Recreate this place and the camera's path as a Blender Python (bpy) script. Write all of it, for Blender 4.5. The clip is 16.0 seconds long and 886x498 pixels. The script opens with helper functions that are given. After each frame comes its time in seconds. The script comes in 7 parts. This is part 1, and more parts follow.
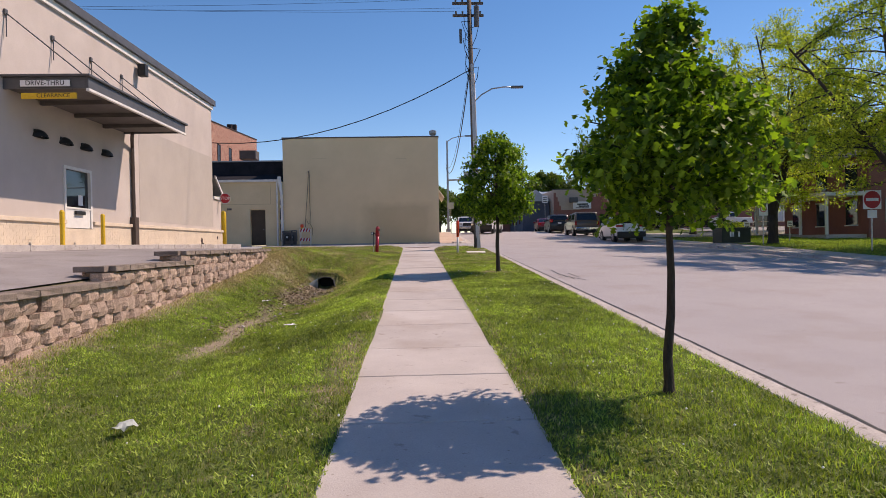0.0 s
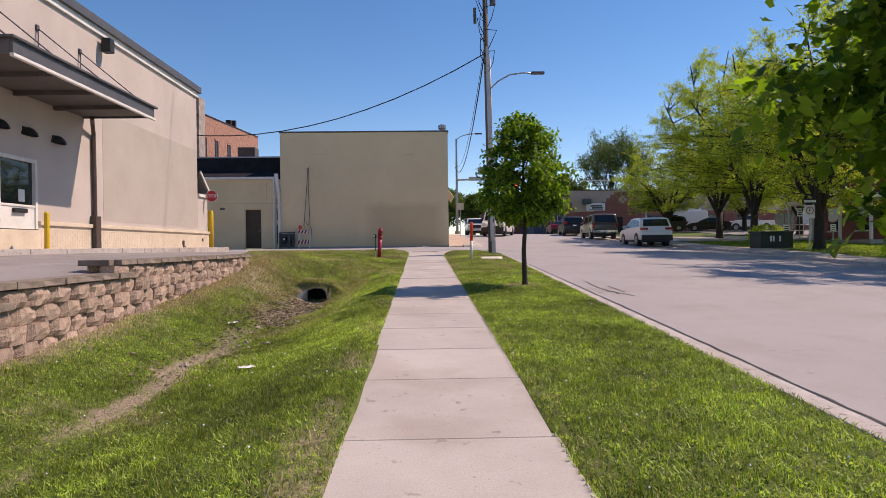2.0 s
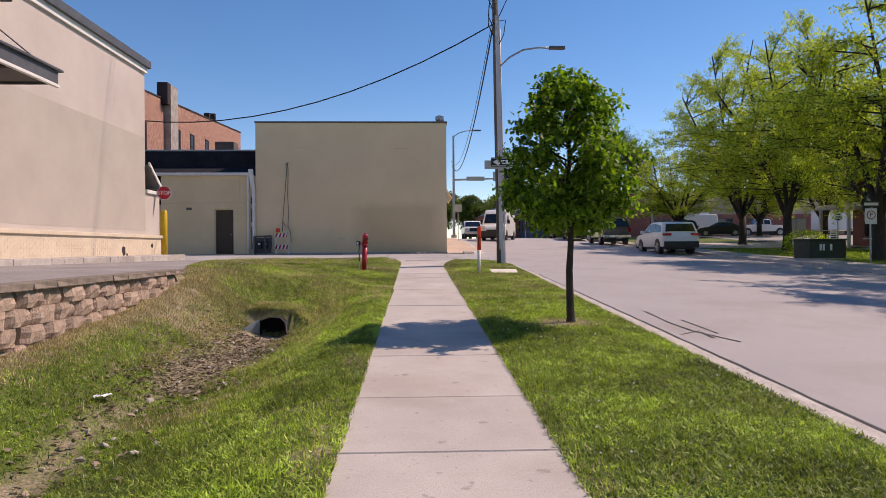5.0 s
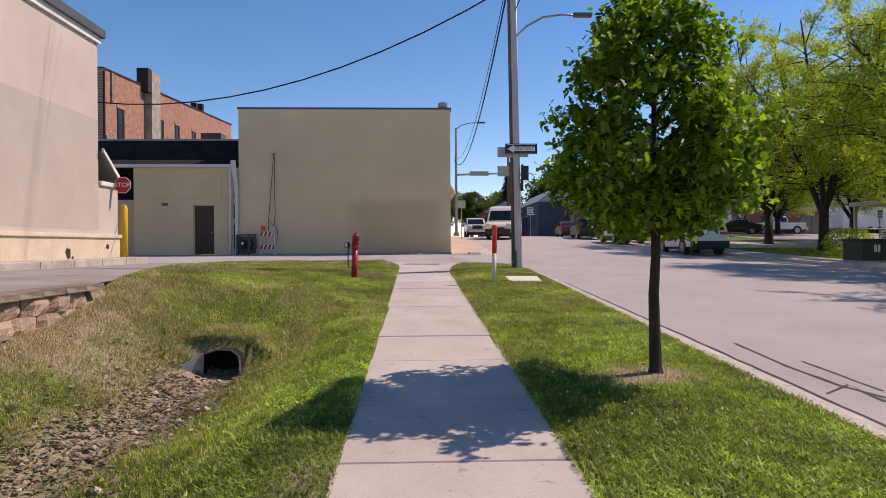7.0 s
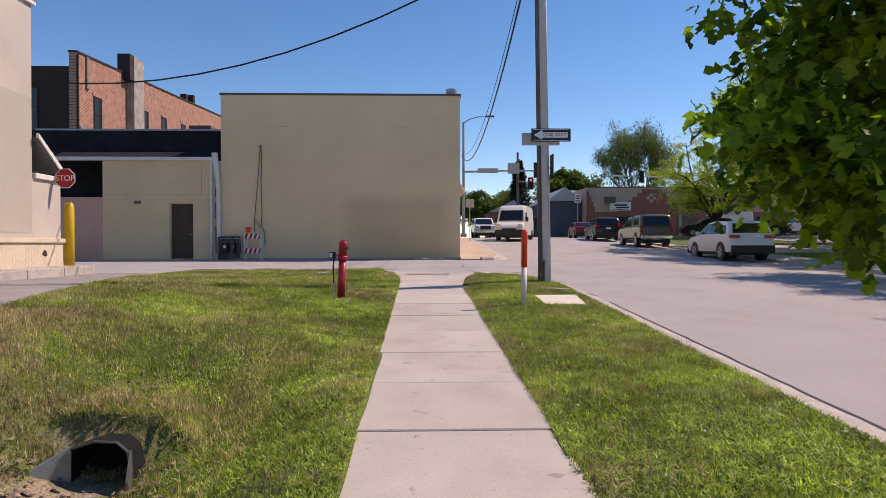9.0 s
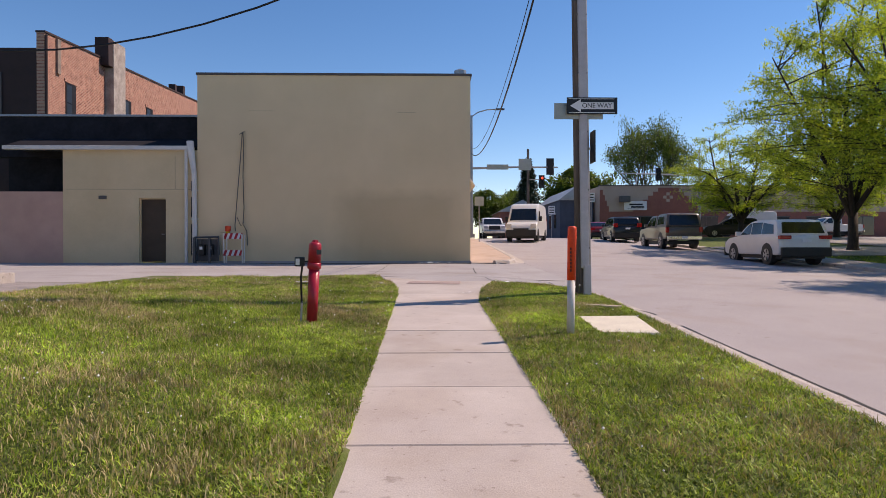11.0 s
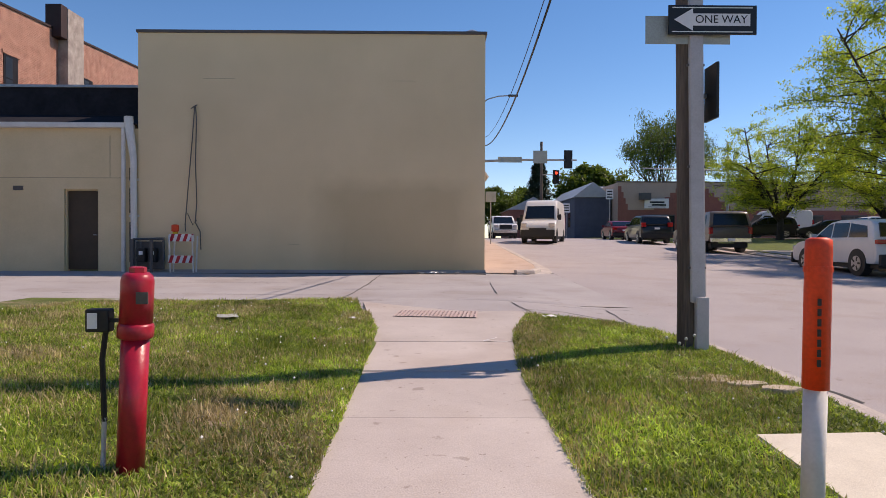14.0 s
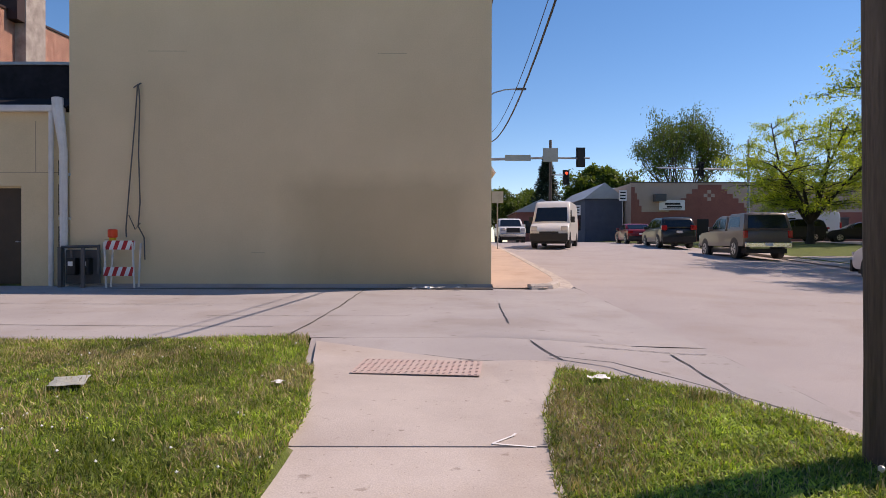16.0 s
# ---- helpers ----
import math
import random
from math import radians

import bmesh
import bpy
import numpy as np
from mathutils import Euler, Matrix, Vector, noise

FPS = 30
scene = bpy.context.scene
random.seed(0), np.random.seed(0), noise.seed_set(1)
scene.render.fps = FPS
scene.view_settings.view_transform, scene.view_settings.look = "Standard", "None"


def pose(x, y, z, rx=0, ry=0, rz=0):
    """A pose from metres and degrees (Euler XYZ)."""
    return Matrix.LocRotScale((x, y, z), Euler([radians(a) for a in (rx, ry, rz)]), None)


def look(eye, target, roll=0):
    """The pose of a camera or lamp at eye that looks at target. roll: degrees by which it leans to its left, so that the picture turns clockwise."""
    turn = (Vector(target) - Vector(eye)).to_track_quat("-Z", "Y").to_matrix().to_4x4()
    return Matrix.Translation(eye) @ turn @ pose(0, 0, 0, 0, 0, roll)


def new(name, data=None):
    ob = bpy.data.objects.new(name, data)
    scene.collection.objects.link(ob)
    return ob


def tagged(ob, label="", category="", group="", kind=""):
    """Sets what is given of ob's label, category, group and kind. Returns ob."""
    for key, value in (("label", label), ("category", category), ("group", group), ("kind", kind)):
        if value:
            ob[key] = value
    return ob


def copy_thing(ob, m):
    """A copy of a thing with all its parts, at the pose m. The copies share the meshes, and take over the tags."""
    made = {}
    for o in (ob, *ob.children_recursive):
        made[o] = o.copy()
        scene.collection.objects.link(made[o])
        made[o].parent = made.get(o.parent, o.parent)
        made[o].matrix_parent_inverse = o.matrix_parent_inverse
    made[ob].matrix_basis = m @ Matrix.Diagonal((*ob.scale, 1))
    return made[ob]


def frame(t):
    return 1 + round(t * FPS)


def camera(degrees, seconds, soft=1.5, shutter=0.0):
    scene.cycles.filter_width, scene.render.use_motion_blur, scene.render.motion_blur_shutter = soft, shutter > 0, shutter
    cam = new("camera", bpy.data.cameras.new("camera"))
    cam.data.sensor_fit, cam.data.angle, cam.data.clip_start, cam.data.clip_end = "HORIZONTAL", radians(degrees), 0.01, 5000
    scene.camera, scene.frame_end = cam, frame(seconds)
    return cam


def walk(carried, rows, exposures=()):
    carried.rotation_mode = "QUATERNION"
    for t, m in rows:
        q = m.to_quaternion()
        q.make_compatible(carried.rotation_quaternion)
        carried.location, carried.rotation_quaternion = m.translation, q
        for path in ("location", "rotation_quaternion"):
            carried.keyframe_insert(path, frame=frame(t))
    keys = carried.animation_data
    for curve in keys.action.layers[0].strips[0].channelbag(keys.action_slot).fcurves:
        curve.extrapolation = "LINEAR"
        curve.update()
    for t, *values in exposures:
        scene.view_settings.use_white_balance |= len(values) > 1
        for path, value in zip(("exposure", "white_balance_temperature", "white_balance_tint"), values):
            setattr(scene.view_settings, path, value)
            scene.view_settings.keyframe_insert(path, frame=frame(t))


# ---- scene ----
cam = camera(70.4, 16.0, soft=0.6)
PATH = [
    (0, (-0.073, -1.788, 1.519), (-0.002, 0.21, 1.501), -1.0),
    (0.5, (-0.053, -1.079, 1.559), (0.014, 0.919, 1.542), -0.9),
    (1, (-0.048, -0.333, 1.577), (0.009, 1.666, 1.56), -0.9),
    (1.5, (-0.08, 0.444, 1.593), (-0.025, 2.444, 1.58), -0.7),
    (2, (-0.118, 1.199, 1.613), (-0.069, 3.199, 1.601), -0.7),
    (2.5, (-0.109, 1.919, 1.664), (-0.063, 3.919, 1.651), -0.7),
    (3, (-0.162, 2.678, 1.698), (-0.12, 4.677, 1.687), -0.5),
    (3.5, (-0.173, 3.367, 1.734), (-0.134, 5.366, 1.725), -0.6),
    (4, (-0.205, 4.214, 1.761), (-0.161, 6.214, 1.753), -0.3),
    (4.2, (-0.201, 4.464, 1.779), (-0.147, 6.463, 1.774), -0.4),
    (6.5, (-0.233, 7.755, 1.91), (-0.156, 9.753, 1.9), -0.3),
    (7, (-0.257, 8.586, 1.957), (-0.187, 10.584, 1.943), -0.3),
    (7.5, (-0.242, 9.388, 1.996), (-0.177, 11.387, 1.98), -0.4),
    (8, (-0.241, 10.181, 2.084), (-0.18, 12.18, 2.065), -0.2),
    (8.5, (-0.277, 11.094, 2.131), (-0.219, 13.093, 2.111), -0.3),
    (9, (-0.3, 11.901, 2.16), (-0.244, 13.9, 2.143), -0.1),
    (11.5, (-0.273, 15.916, 2.186), (-0.238, 17.916, 2.172), -0.0),
    (12, (-0.233, 16.711, 2.231), (-0.201, 18.71, 2.217), 0.1),
    (12.5, (-0.216, 17.497, 2.267), (-0.189, 19.497, 2.25), 0.1),
    (13, (-0.177, 18.301, 2.29), (-0.153, 20.301, 2.273), 0.1),
    (13.5, (-0.202, 19.088, 2.349), (-0.18, 21.088, 2.328), 0.2),
    (14, (-0.223, 19.88, 2.364), (-0.203, 21.88, 2.344), 0.2),
    (14.5, (-0.228, 20.589, 2.417), (-0.212, 22.589, 2.398), 0.2),
    (15, (-0.121, 21.402, 2.409), (-0.108, 23.402, 2.394), 0.0),
    (15.5, (-0.076, 22.218, 2.424), (-0.069, 24.218, 2.417), 0.2),
    (16, (-0.004, 23.057, 2.47), (-0.002, 25.057, 2.46), 0.1),
]
walk(cam, [(t, look(eye, target, roll)) for t, eye, target, roll in PATH], exposures=[(0, 0.14, 7800, 24), (16, 0.14, 7800, 24)])

# ---- light ----
SUN = Vector((0.94, 0.345, 1.17)).normalized()
world = bpy.data.worlds.new("sky")
scene.world = world
world.use_nodes = True
wn = world.node_tree
sky = wn.nodes.new("ShaderNodeTexSky")
sky.sky_type = "NISHITA"
sky.sun_disc = False
sky.sun_elevation = math.asin(SUN.z)
sky.sun_rotation = math.atan2(SUN.x, SUN.y)
sky.altitude, sky.air_density, sky.dust_density, sky.ozone_density = 1500, 1.0, 0.0, 3.0
rich = wn.nodes.new("ShaderNodeHueSaturation")
rich.inputs["Saturation"].default_value = 1.26
wn.links.new(sky.outputs[0], rich.inputs["Color"])
wn.links.new(rich.outputs[0], wn.nodes["Background"].inputs[0])
wn.nodes["Background"].inputs[1].default_value = 0.148
sun = new("sun", bpy.data.lights.new("sun", "SUN"))
sun.data.energy, sun.data.angle, sun.data.color = 4.4, radians(0.5), (1.0, 0.93, 0.83)
sun.matrix_world = look((0, 0, 40), Vector((0, 0, 40)) - SUN)


# ---- materials ----
def mat(name, c1, c2=None, scale=3.0, rough=0.85, bump=0.0, bscale=60.0, fine=0.12, metal=0.0, vary=0.0, spec=0.4, stretch=(1, 1, 1), emit=None, coat=0.0):
    m = bpy.data.materials.new(name)
    m.use_nodes = True
    n, l = m.node_tree.nodes, m.node_tree.links
    p = n["Principled BSDF"]
    p.inputs["Roughness"].default_value, p.inputs["Metallic"].default_value = rough, metal
    p.inputs["Specular IOR Level"].default_value = spec
    p.inputs["Coat Weight"].default_value = coat
    c2 = c2 or tuple(v * 0.8 for v in c1)
    co = n.new("ShaderNodeTexCoord")
    mp = n.new("ShaderNodeMapping")
    mp.inputs["Scale"].default_value = stretch
    l.new(co.outputs["Object"], mp.inputs[0])
    big = n.new("ShaderNodeTexNoise")
    big.inputs["Scale"].default_value, big.inputs["Detail"].default_value, big.inputs["Roughness"].default_value = scale, 6, 0.62
    l.new(mp.outputs[0], big.inputs["Vector"])
    ramp = n.new("ShaderNodeValToRGB")
    ramp.color_ramp.elements[0].position, ramp.color_ramp.elements[1].position = 0.34, 0.68
    ramp.color_ramp.elements[0].color, ramp.color_ramp.elements[1].color = (*c2, 1), (*c1, 1)
    l.new(big.outputs["Fac"], ramp.inputs[0])
    small = n.new("ShaderNodeTexNoise")
    small.inputs["Scale"].default_value, small.inputs["Detail"].default_value = bscale, 4
    l.new(mp.outputs[0], small.inputs["Vector"])
    rng = n.new("ShaderNodeMapRange")
    rng.inputs["From Min"].default_value, rng.inputs["From Max"].default_value = 0.25, 0.75
    rng.inputs["To Min"].default_value, rng.inputs["To Max"].default_value = 1 - fine, 1 + fine
    l.new(small.outputs["Fac"], rng.inputs["Value"])
    val = rng.outputs[0]
    if vary:
        info = n.new("ShaderNodeObjectInfo")
        r2 = n.new("ShaderNodeMapRange")
        r2.inputs["To Min"].default_value, r2.inputs["To Max"].default_value = 1 - vary, 1 + vary
        l.new(info.outputs["Random"], r2.inputs["Value"])
        mu = n.new("ShaderNodeMath")
        mu.operation = "MULTIPLY"
        l.new(val, mu.inputs[0]), l.new(r2.outputs[0], mu.inputs[1])
        val = mu.outputs[0]
    mx = n.new("ShaderNodeVectorMath")
    mx.operation = "SCALE"
    l.new(ramp.outputs[0], mx.inputs[0]), l.new(val, mx.inputs["Scale"])
    l.new(mx.outputs[0], p.inputs["Base Color"])
    if bump:
        b = n.new("ShaderNodeBump")
        b.inputs["Strength"].default_value, b.inputs["Distance"].default_value = bump, 0.02
        l.new(small.outputs["Fac"], b.inputs["Height"]), l.new(b.outputs[0], p.inputs["Normal"])
    if emit:
        p.inputs["Emission Color"].default_value, p.inputs["Emission Strength"].default_value = (*emit[:3], 1), emit[3]
    return m


def leafy(name, c1, c2, trans=0.35, patch=0.0):
    m = bpy.data.materials.new(name)
    m.use_nodes = True
    n, l = m.node_tree.nodes, m.node_tree.links
    p, out = n["Principled BSDF"], n["Material Output"]
    p.inputs["Roughness"].default_value, p.inputs["Specular IOR Level"].default_value = 0.55, 0.3
    g = n.new("ShaderNodeNewGeometry")
    r = n.new("ShaderNodeValToRGB")
    r.color_ramp.elements[0].color, r.color_ramp.elements[1].color = (*c1, 1), (*c2, 1)
    l.new(g.outputs["Random Per Island"], r.inputs[0])
    col = r.outputs[0]
    if patch:
        last = None
        for sc, lo_, hi_ in ((0.7, 1 - patch, 1 + patch * 0.6), (3.6, 1 - patch * 0.8, 1 + patch * 0.5), (13.0, 1 - patch * 0.9, 1 + patch * 0.6)):
            no = n.new("ShaderNodeTexNoise")
            no.inputs["Scale"].default_value, no.inputs["Detail"].default_value = sc, 4
            l.new(g.outputs["Position"], no.inputs["Vector"])
            mr = n.new("ShaderNodeMapRange")
            mr.inputs["From Min"].default_value, mr.inputs["From Max"].default_value = 0.33, 0.67
            mr.inputs["To Min"].default_value, mr.inputs["To Max"].default_value = lo_, hi_
            l.new(no.outputs["Fac"], mr.inputs["Value"])
            sv = n.new("ShaderNodeVectorMath")
            sv.operation = "SCALE"
            l.new(col, sv.inputs[0]), l.new(mr.outputs[0], sv.inputs["Scale"])
            col = sv.outputs[0]
    l.new(col, p.inputs["Base Color"])
    t = n.new("ShaderNodeBsdfTranslucent")
    s = n.new("ShaderNodeVectorMath")
    s.operation = "MULTIPLY"
    s.inputs[1].default_value = (1.5, 1.6, 0.7)
    l.new(col, s.inputs[0]), l.new(s.outputs[0], t.inputs[0])
    mx = n.new("ShaderNodeMixShader")
    mx.inputs[0].default_value = trans
    l.new(p.outputs[0], mx.inputs[1]), l.new(t.outputs[0], mx.inputs[2]), l.new(mx.outputs[0], out.inputs[0])
    return m


def glassy(name, tint=(0.02, 0.025, 0.03), rough=0.03):
    m = mat(name, tint, tint, rough=rough, fine=0.0, spec=0.6)
    return m


def ground_mat():
    m = mat("turf_and_soil", (0.105, 0.145, 0.022), (0.06, 0.082, 0.014), scale=2.2, rough=0.95, bump=0.8, bscale=45, fine=0.35)
    n, l = m.node_tree.nodes, m.node_tree.links
    p = n["Principled BSDF"]
    green = p.inputs["Base Color"].links[0].from_socket
    a = n.new("ShaderNodeAttribute")
    a.attribute_name = "dry"
    no = n.new("ShaderNodeTexNoise")
    no.inputs["Scale"].default_value, no.inputs["Detail"].default_value = 5.0, 8
    co = next(x for x in n if x.bl_idname == "ShaderNodeTexCoord")
    l.new(co.outputs["Object"], no.inputs["Vector"])
    ad = n.new("ShaderNodeMath")
    ad.operation = "ADD"
    l.new(a.outputs["Fac"], ad.inputs[0]), l.new(no.outputs["Fac"], ad.inputs[1])
    r = n.new("ShaderNodeMapRange")
    r.inputs["From Min"].default_value, r.inputs["From Max"].default_value = 0.62, 1.05
    l.new(ad.outputs[0], r.inputs["Value"])
    sm = n.new("ShaderNodeTexNoise")
    sm.inputs["Scale"].default_value, sm.inputs["Detail"].default_value = 38.0, 5
    l.new(co.outputs["Object"], sm.inputs["Vector"])
    dr = n.new("ShaderNodeValToRGB")
    dr.color_ramp.elements[0].position, dr.color_ramp.elements[1].position = 0.3, 0.7
    dr.color_ramp.elements[0].color, dr.color_ramp.elements[1].color = (0.12, 0.09, 0.06, 1), (0.40, 0.325, 0.225, 1)
    l.new(sm.outputs["Fac"], dr.inputs[0])
    mx = n.new("ShaderNodeMix")
    mx.data_type = "RGBA"
    l.new(r.outputs[0], mx.inputs["Factor"]), l.new(green, mx.inputs["A"]), l.new(dr.outputs[0], mx.inputs["B"])
    l.new(mx.outputs["Result"], p.inputs["Base Color"])
    return m


def spots(m, scale, cut, dark, broad=0.9):
    """Sparse dark specks and faint broad stains of wear on a paved surface."""
    n, l = m.node_tree.nodes, m.node_tree.links
    p = n["Principled BSDF"]
    co = n.new("ShaderNodeNewGeometry")
    for sc, a, b, d in ((scale, cut, cut + 0.05, dark), (0.9, 0.52, 0.66, broad), (scale * 4, cut + 0.02, cut + 0.06, dark * 0.9)):
        base = p.inputs["Base Color"].links[0].from_socket
        no = n.new("ShaderNodeTexNoise")
        no.inputs["Scale"].default_value, no.inputs["Detail"].default_value = sc, 6
        l.new(co.outputs["Position"], no.inputs["Vector"])
        r = n.new("ShaderNodeMapRange")
        r.inputs["From Min"].default_value, r.inputs["From Max"].default_value = a, b
        l.new(no.outputs["Fac"], r.inputs["Value"])
        mx = n.new("ShaderNodeMix")
        mx.data_type, mx.blend_type = "RGBA", "MULTIPLY"
        mx.inputs["B"].default_value = (d, d * 0.97, d * 0.94, 1)
        l.new(r.outputs[0], mx.inputs["Factor"]), l.new(base, mx.inputs["A"])
        l.new(mx.outputs["Result"], p.inputs["Base Color"])


M_GROUND = ground_mat()
M_WALK = mat("sidewalk_concrete", (0.47, 0.425, 0.40), (0.40, 0.355, 0.335), scale=1.3, bump=0.15, bscale=90, fine=0.10, vary=0.05)
M_KERB = mat("kerb_concrete", (0.50, 0.45, 0.42), (0.36, 0.32, 0.30), scale=2.5, bump=0.3, bscale=60, fine=0.18)
M_ROAD = mat("worn_asphalt", (0.355, 0.325, 0.33), (0.315, 0.288, 0.295), scale=0.5, bump=0.25, bscale=120, fine=0.16)
M_LOT = mat("lot_asphalt", (0.30, 0.275, 0.275), (0.22, 0.20, 0.20), scale=0.7, bump=0.3, bscale=90, fine=0.16)
M_LANE = mat("lane_concrete", (0.37, 0.35, 0.355), (0.31, 0.29, 0.295), scale=0.6, bump=0.15, bscale=100, fine=0.1)
M_PINK = mat("pink_pavement", (0.47, 0.36, 0.30), (0.40, 0.31, 0.26), scale=1.5, bump=0.2, bscale=70, fine=0.12)
spots(M_WALK, 7.0, 0.66, 0.72, 0.92)
spots(M_LANE, 5.0, 0.66, 0.75, 0.90)
spots(M_LOT, 4.0, 0.64, 0.75, 0.86)
spots(M_ROAD, 4.0, 0.68, 0.82, 0.94)
spots(M_KERB, 9.0, 0.62, 0.62, 0.9)
spots(M_PINK, 6.0, 0.66, 0.75, 0.9)
M_TAR_SHADE = mat("tar_and_shade_seam", (0.035, 0.032, 0.032), rough=0.6)
M_STUCCO = mat("pinkish_stucco", (0.54, 0.47, 0.43), (0.465, 0.40, 0.365), scale=0.7, bump=0.35, bscale=70, fine=0.06)
M_CREAM = mat("cream_painted_brick", (0.66, 0.55, 0.43), (0.56, 0.46, 0.36), scale=2.0, bump=0.3, bscale=40, fine=0.1)
M_BEIGE = mat("beige_painted_block", (0.74, 0.58, 0.37), (0.65, 0.51, 0.32), scale=0.35, bump=0.15, bscale=35, fine=0.05)
M_TAN = mat("annex_painted_wall", (0.72, 0.57, 0.36), (0.64, 0.505, 0.31), scale=0.8, bump=0.2, bscale=50, fine=0.07)
M_WHITE = mat("white_paint", (0.72, 0.70, 0.67), (0.62, 0.60, 0.57), scale=4, rough=0.6, fine=0.06)
M_GREYMETAL = mat("dark_grey_metal", (0.10, 0.10, 0.105), (0.07, 0.07, 0.075), scale=3, rough=0.5, fine=0.1)
M_SOFFIT = mat("canopy_soffit", (0.115, 0.10, 0.092), (0.085, 0.075, 0.07), scale=2, rough=0.7)
M_DOWN = mat("brown_downspout", (0.085, 0.060, 0.048), (0.06, 0.042, 0.034), scale=4, rough=0.55)
M_BLACK = mat("black_membrane_and_backing", (0.014, 0.014, 0.018), (0.024, 0.024, 0.03), scale=1.5, rough=0.8, bump=0.4, bscale=8, fine=0.2, spec=0.15)
M_DOOR = mat("brown_door", (0.075, 0.052, 0.034), (0.055, 0.038, 0.026), scale=2, rough=0.6)
M_BLOCK = mat("split_face_block", (0.47, 0.345, 0.275), (0.33, 0.235, 0.185), scale=7, bump=0.9, bscale=55, fine=0.28, vary=0.18)
M_CAP = mat("wall_cap_stone", (0.27, 0.215, 0.18), (0.17, 0.135, 0.115), scale=5, bump=0.6, bscale=60, fine=0.25, vary=0.1)
M_MORTAR = mat("weathered_brickwork", (0.56, 0.27, 0.19), (0.20, 0.055, 0.04), scale=3.2, bump=0.4, bscale=11, fine=0.55)


def courses(m, w, h, gap, strength, joint=None, axes="xz"):
    """Masonry courses on a material: joints in relief and, where asked, in colour."""
    n, l = m.node_tree.nodes, m.node_tree.links
    p = n["Principled BSDF"]
    co = next(x for x in n if x.bl_idname == "ShaderNodeTexCoord")
    sp = n.new("ShaderNodeSeparateXYZ")
    cb = n.new("ShaderNodeCombineXYZ")
    l.new(co.outputs["Object"], sp.inputs[0])
    l.new(sp.outputs[axes[0].upper()], cb.inputs[0]), l.new(sp.outputs[axes[1].upper()], cb.inputs[1])
    br = n.new("ShaderNodeTexBrick")
    br.inputs["Scale"].default_value = 1.0
    br.inputs["Brick Width"].default_value, br.inputs["Row Height"].default_value, br.inputs["Mortar Size"].default_value = w, h, gap
    br.inputs["Color1"].default_value, br.inputs["Color2"].default_value, br.inputs["Mortar"].default_value = (1, 1, 1, 1), (0.72, 0.72, 0.72, 1), (0, 0, 0, 1)
    l.new(cb.outputs[0], br.inputs["Vector"])
    bp = n.new("ShaderNodeBump")
    bp.inputs["Strength"].default_value, bp.inputs["Distance"].default_value = strength, 0.01
    inv = n.new("ShaderNodeMath")
    inv.operation = "SUBTRACT"
    inv.inputs[0].default_value = 1.0
    l.new(br.outputs["Fac"], inv.inputs[1])
    l.new(inv.outputs[0], bp.inputs["Height"])
    if p.inputs["Normal"].is_linked:
        l.new(p.inputs["Normal"].links[0].from_socket, bp.inputs["Normal"])
    l.new(bp.outputs[0], p.inputs["Normal"])
    if joint:
        base = p.inputs["Base Color"].links[0].from_socket
        mu = n.new("ShaderNodeMix")
        mu.data_type, mu.blend_type = "RGBA", "MULTIPLY"
        mu.inputs["Factor"].default_value = 1.0
        ad = n.new("ShaderNodeMix")
        ad.data_type = "RGBA"
        l.new(br.outputs["Color"], mu.inputs["B"]), l.new(base, mu.inputs["A"])
        l.new(br.outputs["Fac"], ad.inputs["Factor"]), l.new(mu.outputs["Result"], ad.inputs["A"])
        ad.inputs["B"].default_value = (*joint, 1)
        l.new(ad.outputs["Result"], p.inputs["Base Color"])


courses(M_MORTAR, 0.22, 0.075, 0.012, 0.5, (0.44, 0.28, 0.21), "yz")
courses(M_BEIGE, 0.40, 0.20, 0.008, 0.10)
courses(M_TAN, 0.40, 0.20, 0.008, 0.10)


